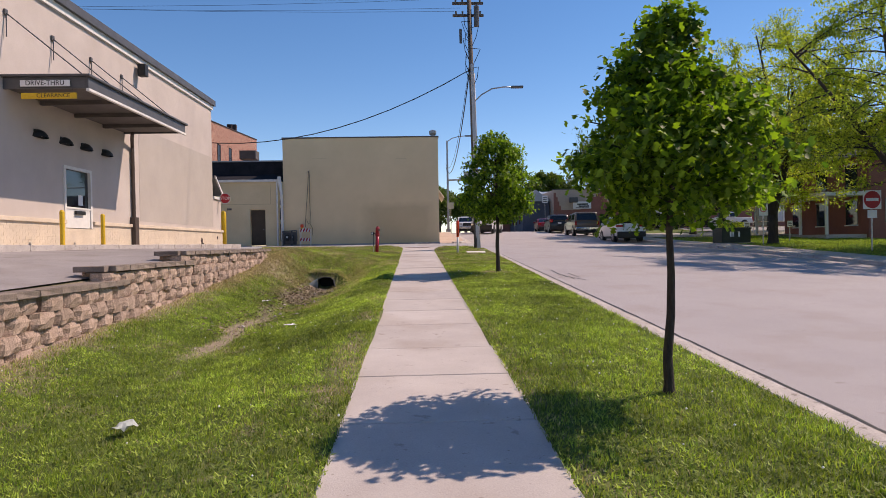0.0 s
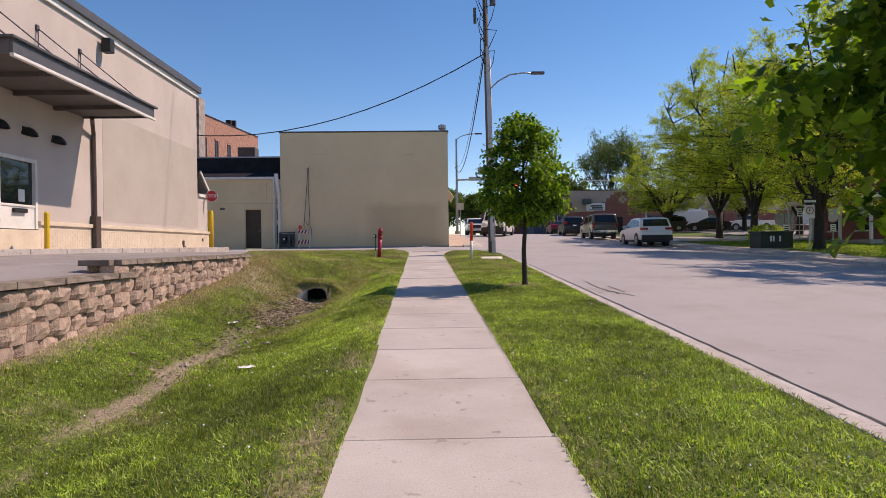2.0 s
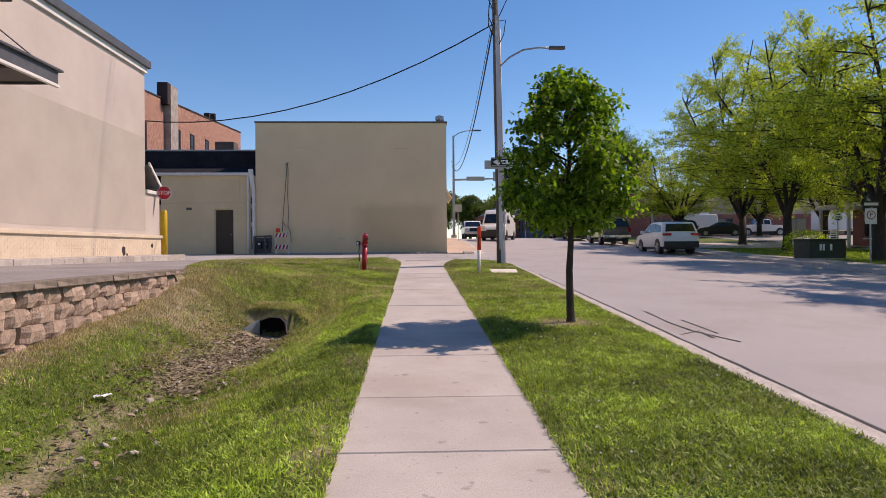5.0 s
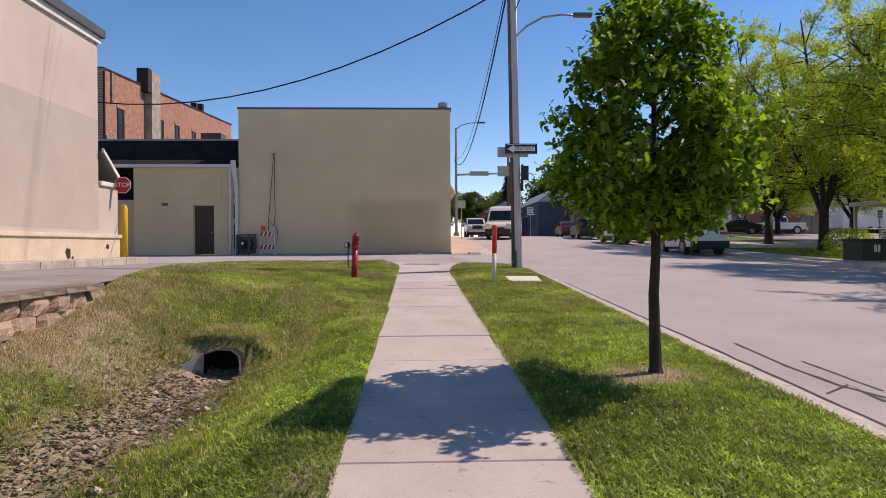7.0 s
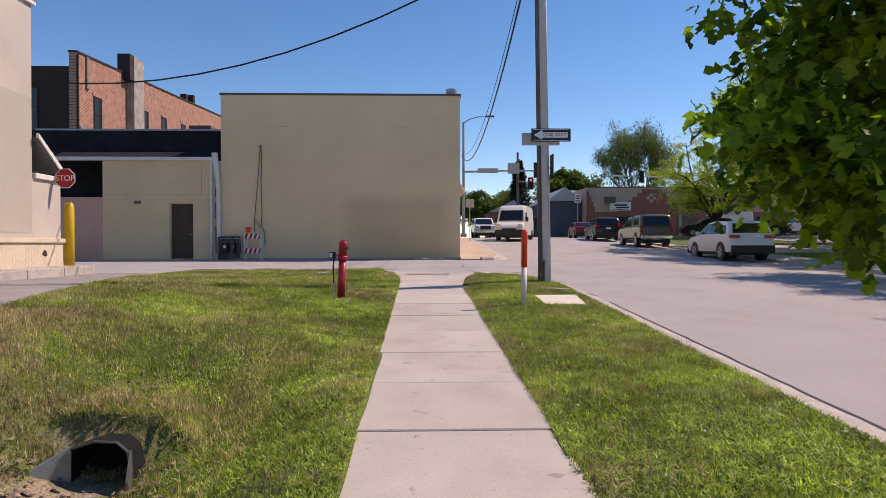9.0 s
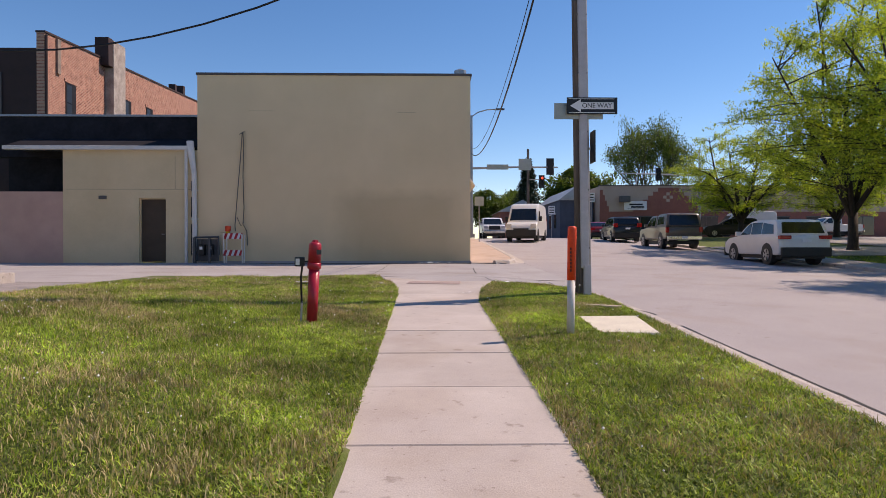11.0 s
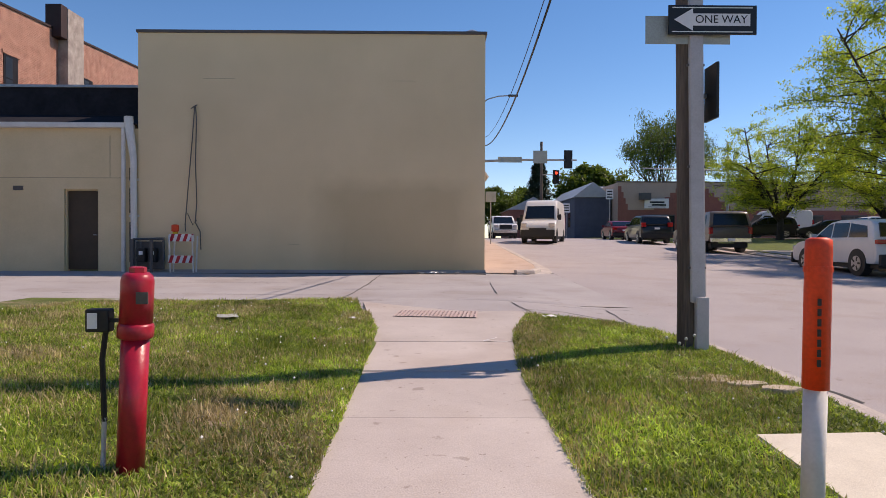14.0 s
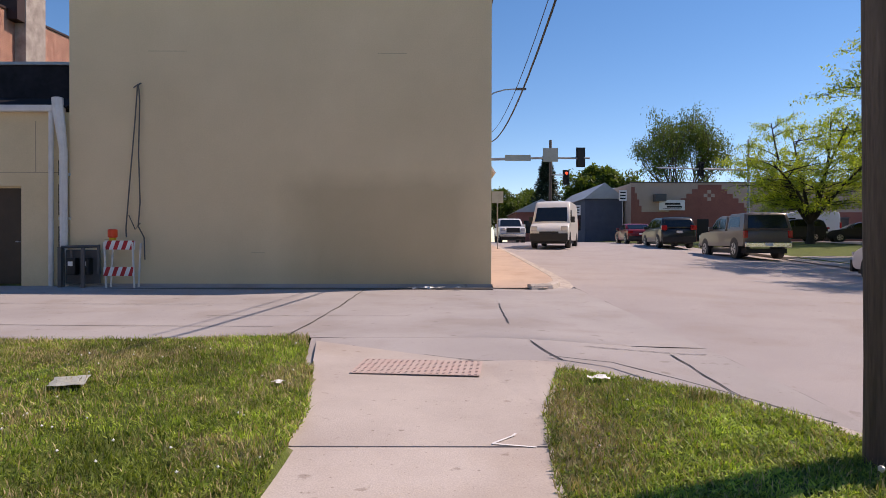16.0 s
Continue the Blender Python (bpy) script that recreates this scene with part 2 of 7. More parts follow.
def stain(m, x0, x1, z0, z1, dark):
    """A broad old paint patch on a wall, ragged at its rim."""
    n, l = m.node_tree.nodes, m.node_tree.links
    p = n["Principled BSDF"]
    base = p.inputs["Base Color"].links[0].from_socket
    co = next(x for x in n if x.bl_idname == "ShaderNodeTexCoord")
    no = n.new("ShaderNodeTexNoise")
    no.inputs["Scale"].default_value, no.inputs["Detail"].default_value = 1.1, 5
    l.new(co.outputs["Object"], no.inputs["Vector"])
    wob = n.new("ShaderNodeVectorMath")
    wob.operation = "MULTIPLY_ADD"
    wob.inputs[1].default_value = (0.9, 0.0, 0.5)
    l.new(no.outputs["Color"], wob.inputs[0]), l.new(co.outputs["Object"], wob.inputs[2])
    sp = n.new("ShaderNodeSeparateXYZ")
    l.new(wob.outputs[0], sp.inputs[0])
    fac = None
    for out, a, b in (("X", x0 - 0.5, x0 + 0.6), ("Z", z1 + 0.5, z1 + 0.1), ("X", x1 + 0.6, x1 - 0.2), ("Z", z0 - 0.2, z0 + 0.6)):
        r = n.new("ShaderNodeMapRange")
        r.inputs["From Min"].default_value, r.inputs["From Max"].default_value = a, b
        l.new(sp.outputs[out], r.inputs["Value"])
        if fac is None:
            fac = r.outputs[0]
        else:
            mu = n.new("ShaderNodeMath")
            mu.operation = "MULTIPLY"
            l.new(fac, mu.inputs[0]), l.new(r.outputs[0], mu.inputs[1])
            fac = mu.outputs[0]
    mx = n.new("ShaderNodeMix")
    mx.data_type, mx.blend_type = "RGBA", "MULTIPLY"
    mx.inputs["B"].default_value = (dark, dark * 0.99, dark * 0.97, 1)
    l.new(fac, mx.inputs["Factor"]), l.new(base, mx.inputs["A"])
    l.new(mx.outputs["Result"], p.inputs["Base Color"])


stain(M_BEIGE, -2.9, 0.9, -1.0, 2.55, 0.80)
M_DARKWALL = mat("dark_maroon_wall", (0.045, 0.024, 0.024), (0.032, 0.018, 0.018), scale=2, rough=0.8)
M_BARK = mat("young_bark", (0.055, 0.042, 0.033), (0.03, 0.023, 0.018), scale=14, bump=0.9, bscale=60, fine=0.3, stretch=(1, 1, 0.25))
M_BARK2 = mat("locust_bark", (0.09, 0.072, 0.058), (0.045, 0.036, 0.03), scale=8, bump=0.9, bscale=40, fine=0.3, stretch=(1, 1, 0.2))
M_MAPLE = leafy("maple_leaf", (0.024, 0.074, 0.011), (0.25, 0.40, 0.034), 0.46, 0.22)
M_LOCUST = leafy("locust_leaf", (0.17, 0.255, 0.035), (0.54, 0.59, 0.085), 0.5, 0.2)
M_FARLEAF = leafy("far_tree_leaf", (0.05, 0.09, 0.02), (0.15, 0.21, 0.04), 0.35, 0.3)
M_CONIFER = leafy("conifer_needles", (0.012, 0.028, 0.018), (0.025, 0.045, 0.022), 0.1)
M_BLADE = leafy("grass_blade", (0.10, 0.185, 0.026), (0.45, 0.55, 0.115), 0.40, 0.46)
M_STRAW = leafy("dry_grass", (0.30, 0.235, 0.12), (0.64, 0.53, 0.32), 0.2, 0.25)
M_LITTER = leafy("leaf_litter", (0.085, 0.062, 0.042), (0.36, 0.28, 0.19), 0.1, 0.3)
M_POLE = mat("weathered_pole_wood", (0.17, 0.135, 0.11), (0.075, 0.058, 0.048), scale=6, bump=0.9, bscale=45, fine=0.3, stretch=(1, 1, 0.08))
M_CONDUIT = mat("grey_conduit", (0.50, 0.49, 0.50), (0.41, 0.40, 0.41), scale=4, rough=0.45, fine=0.08)
M_GALV = mat("galvanised_steel", (0.36, 0.37, 0.38), (0.28, 0.29, 0.30), scale=6, rough=0.4, metal=0.6)
M_WIRE = mat("black_cable", (0.012, 0.012, 0.013), rough=0.6)
M_RED = mat("red_enamel", (0.42, 0.012, 0.035), (0.33, 0.010, 0.028), scale=5, rough=0.35, bump=0.08, bscale=40, fine=0.1, coat=0.2)
M_ORANGE = mat("orange_plastic", (0.86, 0.075, 0.02), (0.74, 0.06, 0.018), scale=4, rough=0.5)
M_YELLOW = mat("yellow_paint", (0.72, 0.46, 0.02), (0.60, 0.37, 0.02), scale=4, rough=0.5)
M_SIGNW = mat("sign_white", (0.78, 0.78, 0.78), (0.70, 0.70, 0.70), rough=0.5, fine=0.03)
M_FAINT = mat("old_mortar_line", (0.46, 0.37, 0.25), (0.38, 0.30, 0.20), scale=2)
M_STUCCO2 = mat("repainted_stucco", (0.46, 0.405, 0.36), (0.41, 0.355, 0.315), scale=0.9, bump=0.35, bscale=70, fine=0.07)
M_BAG = mat("thin_grey_plastic", (0.46, 0.48, 0.46), (0.34, 0.37, 0.33), scale=9, rough=0.3)
M_CRUST = mat("broken_concrete", (0.50, 0.42, 0.32), (0.33, 0.27, 0.20), scale=4, bump=0.8, bscale=45, fine=0.25)
M_PINKWALL = mat("pink_render", (0.62, 0.40, 0.33), (0.52, 0.33, 0.27), scale=1.2, bump=0.2, bscale=50, fine=0.1)
M_CHIMNEY = mat("pale_render", (0.42, 0.37, 0.33), (0.25, 0.21, 0.19), scale=2.5, bump=0.3, bscale=30, fine=0.2)
M_HOLLOW = mat("dark_hollow", (0.004, 0.004, 0.004), rough=0.95)
M_PAD = mat("pale_concrete", (0.66, 0.62, 0.52), (0.56, 0.52, 0.44), scale=3, bump=0.2, bscale=120, fine=0.12)
M_SIGNK = mat("sign_black", (0.012, 0.012, 0.013), rough=0.4)
M_SIGNR = mat("sign_red", (0.50, 0.02, 0.03), rough=0.45)
M_SIGNB = mat("sign_back", (0.40, 0.42, 0.38), (0.33, 0.35, 0.31), rough=0.5, metal=0.3)
M_GLASS = glassy("window_glass")
M_CARGLASS = glassy("car_glass", (0.008, 0.010, 0.012), 0.08)
M_RUBBER = mat("tyre_rubber", (0.018, 0.018, 0.018), rough=0.8)
M_RIM = mat("alloy_rim", (0.50, 0.50, 0.51), rough=0.3, metal=0.8)
M_PLASTIC = mat("black_plastic", (0.02, 0.02, 0.021), rough=0.55)
M_LAMPRED = mat("tail_lamp", (0.42, 0.015, 0.015), rough=0.15)
M_CLEAR = mat("head_lamp", (0.55, 0.56, 0.58), rough=0.1, metal=0.3)
M_CHROME = mat("chrome", (0.6, 0.6, 0.61), rough=0.15, metal=1.0)
M_GREEN = mat("utility_box_green", (0.030, 0.042, 0.030), (0.022, 0.032, 0.022), rough=0.6)
M_TACTILE = mat("tactile_red", (0.47, 0.345, 0.32), (0.45, 0.37, 0.345), scale=5, rough=0.8)


# ---- mesh helpers ----
def box(bm, x0, x1, y0, y1, z0, z1, bevel=0.0, m=None):
    r = bmesh.ops.create_cube(bm, size=1.0)["verts"]
    for v in r:
        v.co = Vector(((x0 + x1) / 2 + v.co.x * (x1 - x0), (y0 + y1) / 2 + v.co.y * (y1 - y0), (z0 + z1) / 2 + v.co.z * (z1 - z0)))
    if m is not None:
        bmesh.ops.transform(bm, matrix=m, verts=r)
    if bevel:
        es = list({e for v in r for e in v.link_edges})
        bmesh.ops.bevel(bm, geom=es, offset=bevel, segments=2, affect="EDGES", profile=0.6)
    return bm


def tube(bm, pts, radii, n=10, caps=True):
    pts = [Vector(p) for p in pts]
    if not isinstance(radii, (list, tuple)):
        radii = [radii] * len(pts)
    rings = []
    side = None
    for i, p in enumerate(pts):
        d = (pts[min(i + 1, len(pts) - 1)] - pts[max(i - 1, 0)]).normalized()
        if side is None:
            side = d.cross(Vector((0.13, 0.27, 1.0)) if abs(d.z) < 0.9 else Vector((1, 0.1, 0))).normalized()
        side = (side - d * side.dot(d)).normalized()
        up = d.cross(side)
        rings.append([bm.verts.new(p + radii[i] * (math.cos(a) * side + math.sin(a) * up)) for a in (2 * math.pi * k / n for k in range(n))])
    for a, b in zip(rings, rings[1:]):
        for k in range(n):
            bm.faces.new((a[k], a[(k + 1) % n], b[(k + 1) % n], b[k]))
    if caps:
        bm.faces.new(rings[0][::-1])
        bm.faces.new(rings[-1])
    return bm


def prism(bm, poly, axis, a, b):
    """Extrude a polygon of (u, v) along an axis from a to b."""
    def place(u, v, w):
        return {"x": (w, u, v), "y": (u, w, v), "z": (u, v, w)}[axis]
    lo = [bm.verts.new(place(u, v, a)) for u, v in poly]
    hi = [bm.verts.new(place(u, v, b)) for u, v in poly]
    bm.faces.new(lo), bm.faces.new(hi[::-1])
    for i in range(len(poly)):
        j = (i + 1) % len(poly)
        bm.faces.new((lo[i], hi[i], hi[j], lo[j]))
    return bm


def to_mesh(bm, name, material, smooth=False):
    bmesh.ops.recalc_face_normals(bm, faces=bm.faces)
    me = bpy.data.meshes.new(name)
    bm.to_mesh(me)
    bm.free()
    me.materials.append(material)
    if smooth:
        for p in me.polygons:
            p.use_smooth = True
    return me


def part(name, bm, material, parent, label="", smooth=False):
    ob = new(name, to_mesh(bm, name, material, smooth))
    ob.parent = parent
    return tagged(ob, label)


def thing(name, at, label, category, group="", kind="", turn=0.0):
    ob = new(name)
    ob.empty_display_size = 0.1
    ob.matrix_basis = pose(*at, 0, 0, turn)
    return tagged(ob, label, category, group, kind)


def solid(name, bm, material, label, category, kind="", smooth=False, group=""):
    return tagged(new(name, to_mesh(bm, name, material, smooth)), label, category, group, kind)


def B():
    return bmesh.new()


def mesh_np(name, verts, faces, material):
    """A mesh from arrays: verts (n, 3), faces (m, k)."""
    me = bpy.data.meshes.new(name)
    k = faces.shape[1]
    me.vertices.add(len(verts)), me.loops.add(faces.size), me.polygons.add(len(faces))
    me.vertices.foreach_set("co", verts.astype(np.float32).ravel())
    me.loops.foreach_set("vertex_index", faces.astype(np.int32).ravel())
    me.polygons.foreach_set("loop_start", np.arange(0, faces.size, k, dtype=np.int32))
    me.update(calc_edges=True)
    me.materials.append(material)
    return me


def grid_np(name, xs, ys, zf, material, smooth=True):
    X, Y = np.meshgrid(np.array(xs), np.array(ys))
    Z = zf(X, Y)
    nx, ny = len(xs), len(ys)
    i = (np.arange(ny - 1)[:, None] * nx + np.arange(nx - 1)[None, :]).ravel()
    me = mesh_np(name, np.stack([X.ravel(), Y.ravel(), Z.ravel()], 1), np.stack([i, i + 1, i + nx + 1, i + nx], 1), material)
    me.polygons.foreach_set("use_smooth", np.full(len(me.polygons), smooth))
    return me


# ---- levels of the ground ----
def smooth01(a, b, v):
    t = np.clip((np.asarray(v, dtype=float) - a) / (b - a), 0, 1)
    return t * t * (3 - 2 * t)


def s_of(y):
    return np.interp(y, [-400, -80, 0, 28.9, 37.4, 50, 60, 72, 90, 500], [-4.5, -3.2, 0.11, 1.36, 1.62, 2.2, 2.6, 2.85, 3.0, 3.2])


def left_edge(y):
    return np.interp(y, [-10, 25.67, 27.4, 30.3], [-0.565, -0.904, -0.96, -1.48])


def right_edge(y):
    return np.interp(y, [-10, 25.67, 27.4, 29.1, 31], [0.885, 0.546, 0.72, 1.16, 1.5])


def verge_edge(y):
    return np.interp(y, [25.6, 26.6, 27.3, 27.85, 28.3, 28.75], [2.76, 2.68, 2.44, 2.07, 1.52, 1.1])


def lot_z(x, y):
    near = np.interp(y, [-20, 0, 7.5, 11, 14, 17, 28, 31, 37.4, 60], [0.75, 0.95, 1.08, 1.31, 1.385, 1.41, 1.40, 1.41, 1.53, 1.6])
    far = np.interp(y, [-20, 0, 16, 27, 31, 37.4, 60], [1.3, 1.5, 1.56, 1.46, 1.44, 1.54, 1.6])
    t = np.clip((-4.9 - np.asarray(x, dtype=float)) / 4.3, 0, 1)
    return near + (far - near) * t


def lot_edge(y):
    return np.interp(y, [17.2, 18.6, 20.2, 22.4, 24.7, 26, 27.6], [-4.98, -5.11, -5.58, -6.15, -6.68, -6.85, -6.55])


def lane_z(x, y):
    return lot_z(x, y) + (s_of(y) - 0.12 - lot_z(x, y)) * smooth01(0.4, 2.9, x)


def fall(x, y):
    """The cross fall of the street towards its far side."""
    return 0.19 * np.clip((np.asarray(x, dtype=float) - 3.2) / 11.3, 0, 1) * (1 - smooth01(56, 66, y))


def road_z(x, y):
    return s_of(y) - fall(x, y) - 0.14 + 0.06 * np.sin(np.clip((np.asarray(x) - 3) / 11.5, 0, 1) * np.pi)


def lawn_z(x, y):
    x, y = np.asarray(x, dtype=float), np.asarray(y, dtype=float)
    s = s_of(y) + 0.015
    base = np.interp(y, [-10, 5, 6.2, 8.6, 13, 15.3, 17.6, 19, 26, 31], [0.0, 0.27, 0.33, 0.44, 0.76, 0.93, 1.25, 1.37, 1.39, 1.40])
    low = 0.02 + 0.010 * y
    head = 0.56 * smooth01(17.25, 17.42, y) * np.exp(-((x + 2.95) / 0.62) ** 4)
    fill = np.maximum(head, smooth01(17.0, 19.7, y))
    low = low + (0.5 * (s + base) - low) * fill
    le = left_edge(y)
    inner = s + (low - s) * smooth01(0, 1, (le - 0.1 - x) / (2.0))
    outer = low + (base - low) * smooth01(0, 1, (-2.9 - x) / 1.7)
    return np.where(x > -2.75, inner, np.where(x > -2.9, np.maximum(inner, low), outer)) + 0.02 * np.sin(3.1 * x + 1.7 * y) * np.sin(2.3 * y)


def ground_z(x, y):
    x, y = np.asarray(x, dtype=float), np.asarray(y, dtype=float)
    z = s_of(y) - 0.02 - np.where(x > 15, fall(x, y), 0)
    le, re = left_edge(y), right_edge(y)
    z = np.where((x > le + 0.04) & (x < re - 0.04), s_of(y) - 0.10, z)
    z = np.where(x < le + 0.04, lawn_z(x, y), z)
    z = np.where(x < -4.72, np.where((y > 17.6) & (x > -6.95), np.minimum(lawn_z(x, y), lot_z(x, y) + 0.03), lot_z(x, y) - 0.03), z)
    u = smooth01(0, 1, (-4.5 - x) / 1.3) * smooth01(17.6, 19.2, y)
    z = np.where((x < -4.5) & (x > -6.95) & (y > 17.6), z + (lot_z(x, y) + 0.012 - z) * u, z)
    z = np.where((x > re - 0.04) & (x < 2.84), s_of(y) + 0.03 * np.sin(np.clip((x - re) / 2.0, 0, 1) * np.pi), z)
    z = np.where((x > verge_edge(y) + 0.04) & (x < 15.2), s_of(y) - 0.45, z)
    z = np.where((y > 30.4) & (x < 2.9), lot_z(x, y) - 0.25, z)
    z = np.where((y > 28.8) & (x > le - 0.05) & (x < 2.9), s_of(y) - 0.3, z)
    z = np.where((y > 17.2) & (y < 27.6) & (x < lot_edge(y) - 0.06) & (x > -9.3), np.minimum(z, lot_z(x, y) - 0.015), z)
    return z


def vnoise(x, y, freq, seed=0):
    """Smooth value noise over the plan, 0 to 1."""
    x, y = np.asarray(x, dtype=float) * freq + seed * 17.3, np.asarray(y, dtype=float) * freq + seed * 5.9
    xi, yi = np.floor(x), np.floor(y)
    u, v = x - xi, y - yi
    u, v = u * u * (3 - 2 * u), v * v * (3 - 2 * v)

    def h(a, b):
        w = np.sin(a * 127.1 + b * 311.7 + seed * 74.7) * 43758.5453
        return w - np.floor(w)
    return (h(xi, yi) * (1 - u) + h(xi + 1, yi) * u) * (1 - v) + (h(xi, yi + 1) * (1 - u) + h(xi + 1, yi + 1) * u) * v


def rut_x(y):
    return np.interp(y, [0, 5, 8, 10.4, 12.3, 14.8, 17], [-2.75, -2.95, -3.1, -3.16, -3.22, -3.1, -3.05]) + 0.07 * np.sin(2.6 * np.asarray(y, dtype=float))


def dry_of(x, y):
    x, y = np.asarray(x, dtype=float), np.asarray(y, dtype=float)
    fade = np.interp(y, [1, 4, 6.5, 7.5, 10.5, 11.5, 12.6, 13.4, 16.9, 17.3], [0.0, 0.16, 0.25, 0.60, 0.55, 0.30, 0.40, 0.62, 0.62, 0.0])
    wide = np.interp(y, [0, 7, 10.5, 12.5, 14.0, 16.9], [0.16, 0.17, 0.20, 0.26, 0.42, 0.36])
    d = fade * np.exp(-((x - rut_x(y)) / wide) ** 2) * (0.75 + 0.5 * vnoise(x, y, 3.0, 1))
    d = d + 0.60 * np.exp(-((x + 4.62) / (0.30 + 0.28 * vnoise(x, y, 0.9, 2))) ** 2) * (1 - smooth01(17, 20, y))
    d = d + 0.42 * np.exp(-((x + 3.05) / 0.75) ** 2 - ((y - 17.65) / 0.42) ** 2) + 0.20 * np.exp(-((x + 3.9) / 0.8) ** 2 - ((y - 16.0) / 1.6) ** 2)
    d = d + 0.34 * np.exp(-((x - left_edge(y) + 0.14) / 0.22) ** 2) * smooth01(0.3, 0.75, vnoise(x * 0.6, y, 1.1, 3)) + 0.16 * np.exp(-((x - right_edge(y) - 0.08) / 0.12) ** 2)
    d = d + 0.40 * np.exp(-((x - 2.1) / 0.45) ** 2 - ((y - 25.0) / 0.5) ** 2) + 0.6 * np.exp(-((x - 1.75) / 0.42) ** 2 - ((y - 14.3) / 0.42) ** 2)
    d = d + 0.35 * np.exp(-((x + 3.2) / 0.9) ** 2 - ((y - 29.2) / 0.3) ** 2) + 0.30 * np.exp(-((x + 1.55) / 0.4) ** 2 - ((y - 23.7) / 0.5) ** 2)
    d = d + 0.42 * np.exp(-((x - 0.95) / 0.25) ** 2 - ((y - 26.8) / 0.6) ** 2) + 0.3 * np.exp(-((x + 4.6) / 0.6) ** 2 - ((y - 19.2) / 0.5) ** 2)
    blot = smooth01(0.52, 0.92, 0.6 * vnoise(x, y, 0.8, 4) + 0.4 * vnoise(x, y, 2.6, 5))
    d = d + blot * np.where(x < 0, np.interp(y, [2, 9, 16, 20, 27], [0.22, 0.36, 0.44, 0.50, 0.46]), np.interp(y, [2, 10, 16, 22], [0.10, 0.18, 0.32, 0.36]))
    return np.clip(d, 0, 0.62)


# ---- ground ----
gx = [-450, -250, -120, -60, -30, -15, -9.5, -8, -7.2] + list(np.arange(-6.9, 3.3, 0.1)) + [4, 8, 12, 15, 15.3, 16, 18, 21, 25, 30, 40, 60, 120, 250, 450]
gy = [-400, -200, -80, -40, -20, -12, -8] + list(np.arange(-6, 32.0, 0.15)) + [33, 35, 38, 42, 46, 50, 55, 60, 66, 72, 80, 90, 120, 200, 500]
gm = grid_np("ground", gx, gy, ground_z, M_GROUND)
co = np.zeros(len(gm.vertices) * 3, np.float32)
gm.vertices.foreach_get("co", co)
co = co.reshape(-1, 3)
gm.attributes.new("dry", "FLOAT", "POINT").data.foreach_set("value", dry_of(co[:, 0], co[:, 1]).astype(np.float32))
tagged(new("ground", gm), "green lawn with dry patches and a shallow swale", "ground", kind="structure")


def sheet(name, rows, zf, material, step, label, category, thick=0.0):
    """A paved sheet between two borders: rows of (y, x0, x1)."""
    ys = [r[0] for r in rows]
    n = max(2, int(max(r[2] - r[1] for r in rows) / step))
    yy = np.concatenate([np.linspace(a, b, max(2, int((b - a) / step) + 1))[:-1] for a, b in zip(ys, ys[1:])] + [[ys[-1]]])
    x0, x1 = np.interp(yy, ys, [r[1] for r in rows]), np.interp(yy, ys, [r[2] for r in rows])
    u = np.linspace(0, 1, n)
    X = x0[:, None] + (x1 - x0)[:, None] * u[None, :]
    Y = np.repeat(yy[:, None], n, 1)
    Z = zf(X, Y)
    i = (np.arange(len(yy) - 1)[:, None] * n + np.arange(n - 1)[None, :]).ravel()
    me = mesh_np(name, np.stack([X.ravel(), Y.ravel(), Z.ravel()], 1), np.stack([i, i + 1, i + n + 1, i + n], 1), material)
    me.polygons.foreach_set("use_smooth", np.full(len(me.polygons), True))
    return tagged(new(name, me), label, category, kind="structure")


sheet("road", [(-120, 3.02, 14.5), (-20, 3.02, 14.5), (37, 3.02, 14.5), (46, 3.08, 15.0), (60, 3.08, 15.8), (62, 3.08, 20), (64, 2.0, 60), (76, 2.0, 60), (78, 3.0, 16), (200, 3.0, 16)], road_z, M_ROAD, 0.9, "light grey worn asphalt street climbing gently", "road")
sheet("cross_street", [(63.5, -60, 2.1), (76.5, -60, 2.1)], road_z, M_ROAD, 2.0, "light grey asphalt cross street", "road")
LOT = [(-20, -9.2, -4.98)] + [(y, -9.2, float(lot_edge(y))) for y in (17.2, 18.6, 20.2, 22.4, 24.7, 26, 27.6)]
sheet("parking_lot", LOT, lot_z, M_LOT, 0.5, "grey patched asphalt drive-through lane", "pavement")
def mouth_z(x, y):
    return np.minimum(lane_z(x, y), s_of(y) - 0.035 - 0.085 * smooth01(0.9, 2.9, x)) + (lane_z(x, y) - np.minimum(lane_z(x, y), s_of(y) - 0.035 - 0.085 * smooth01(0.9, 2.9, x))) * smooth01(29.6, 30.34, y)


sheet("lane_mouth", [(25.4, 2.2, 3.06), (26.9, 1.2, 3.06), (28.2, -1.2, 3.06), (30.34, -1.52, 3.06)], mouth_z, M_LANE, 0.2, "grey concrete mouth of the alley", "pavement")
sheet("alley_lane", [(27.6, -16, -6.55), (28.5, -16, -6.3), (29.4, -16, -5.75), (30.05, -16, -5.0), (30.3, -16, -1.3), (30.34, -16, 3.06), (37.36, -16, 3.06)], lambda x, y: lane_z(x, y) + 0.004, M_LANE, 0.5, "grey concrete alley with tarred cracks", "pavement")

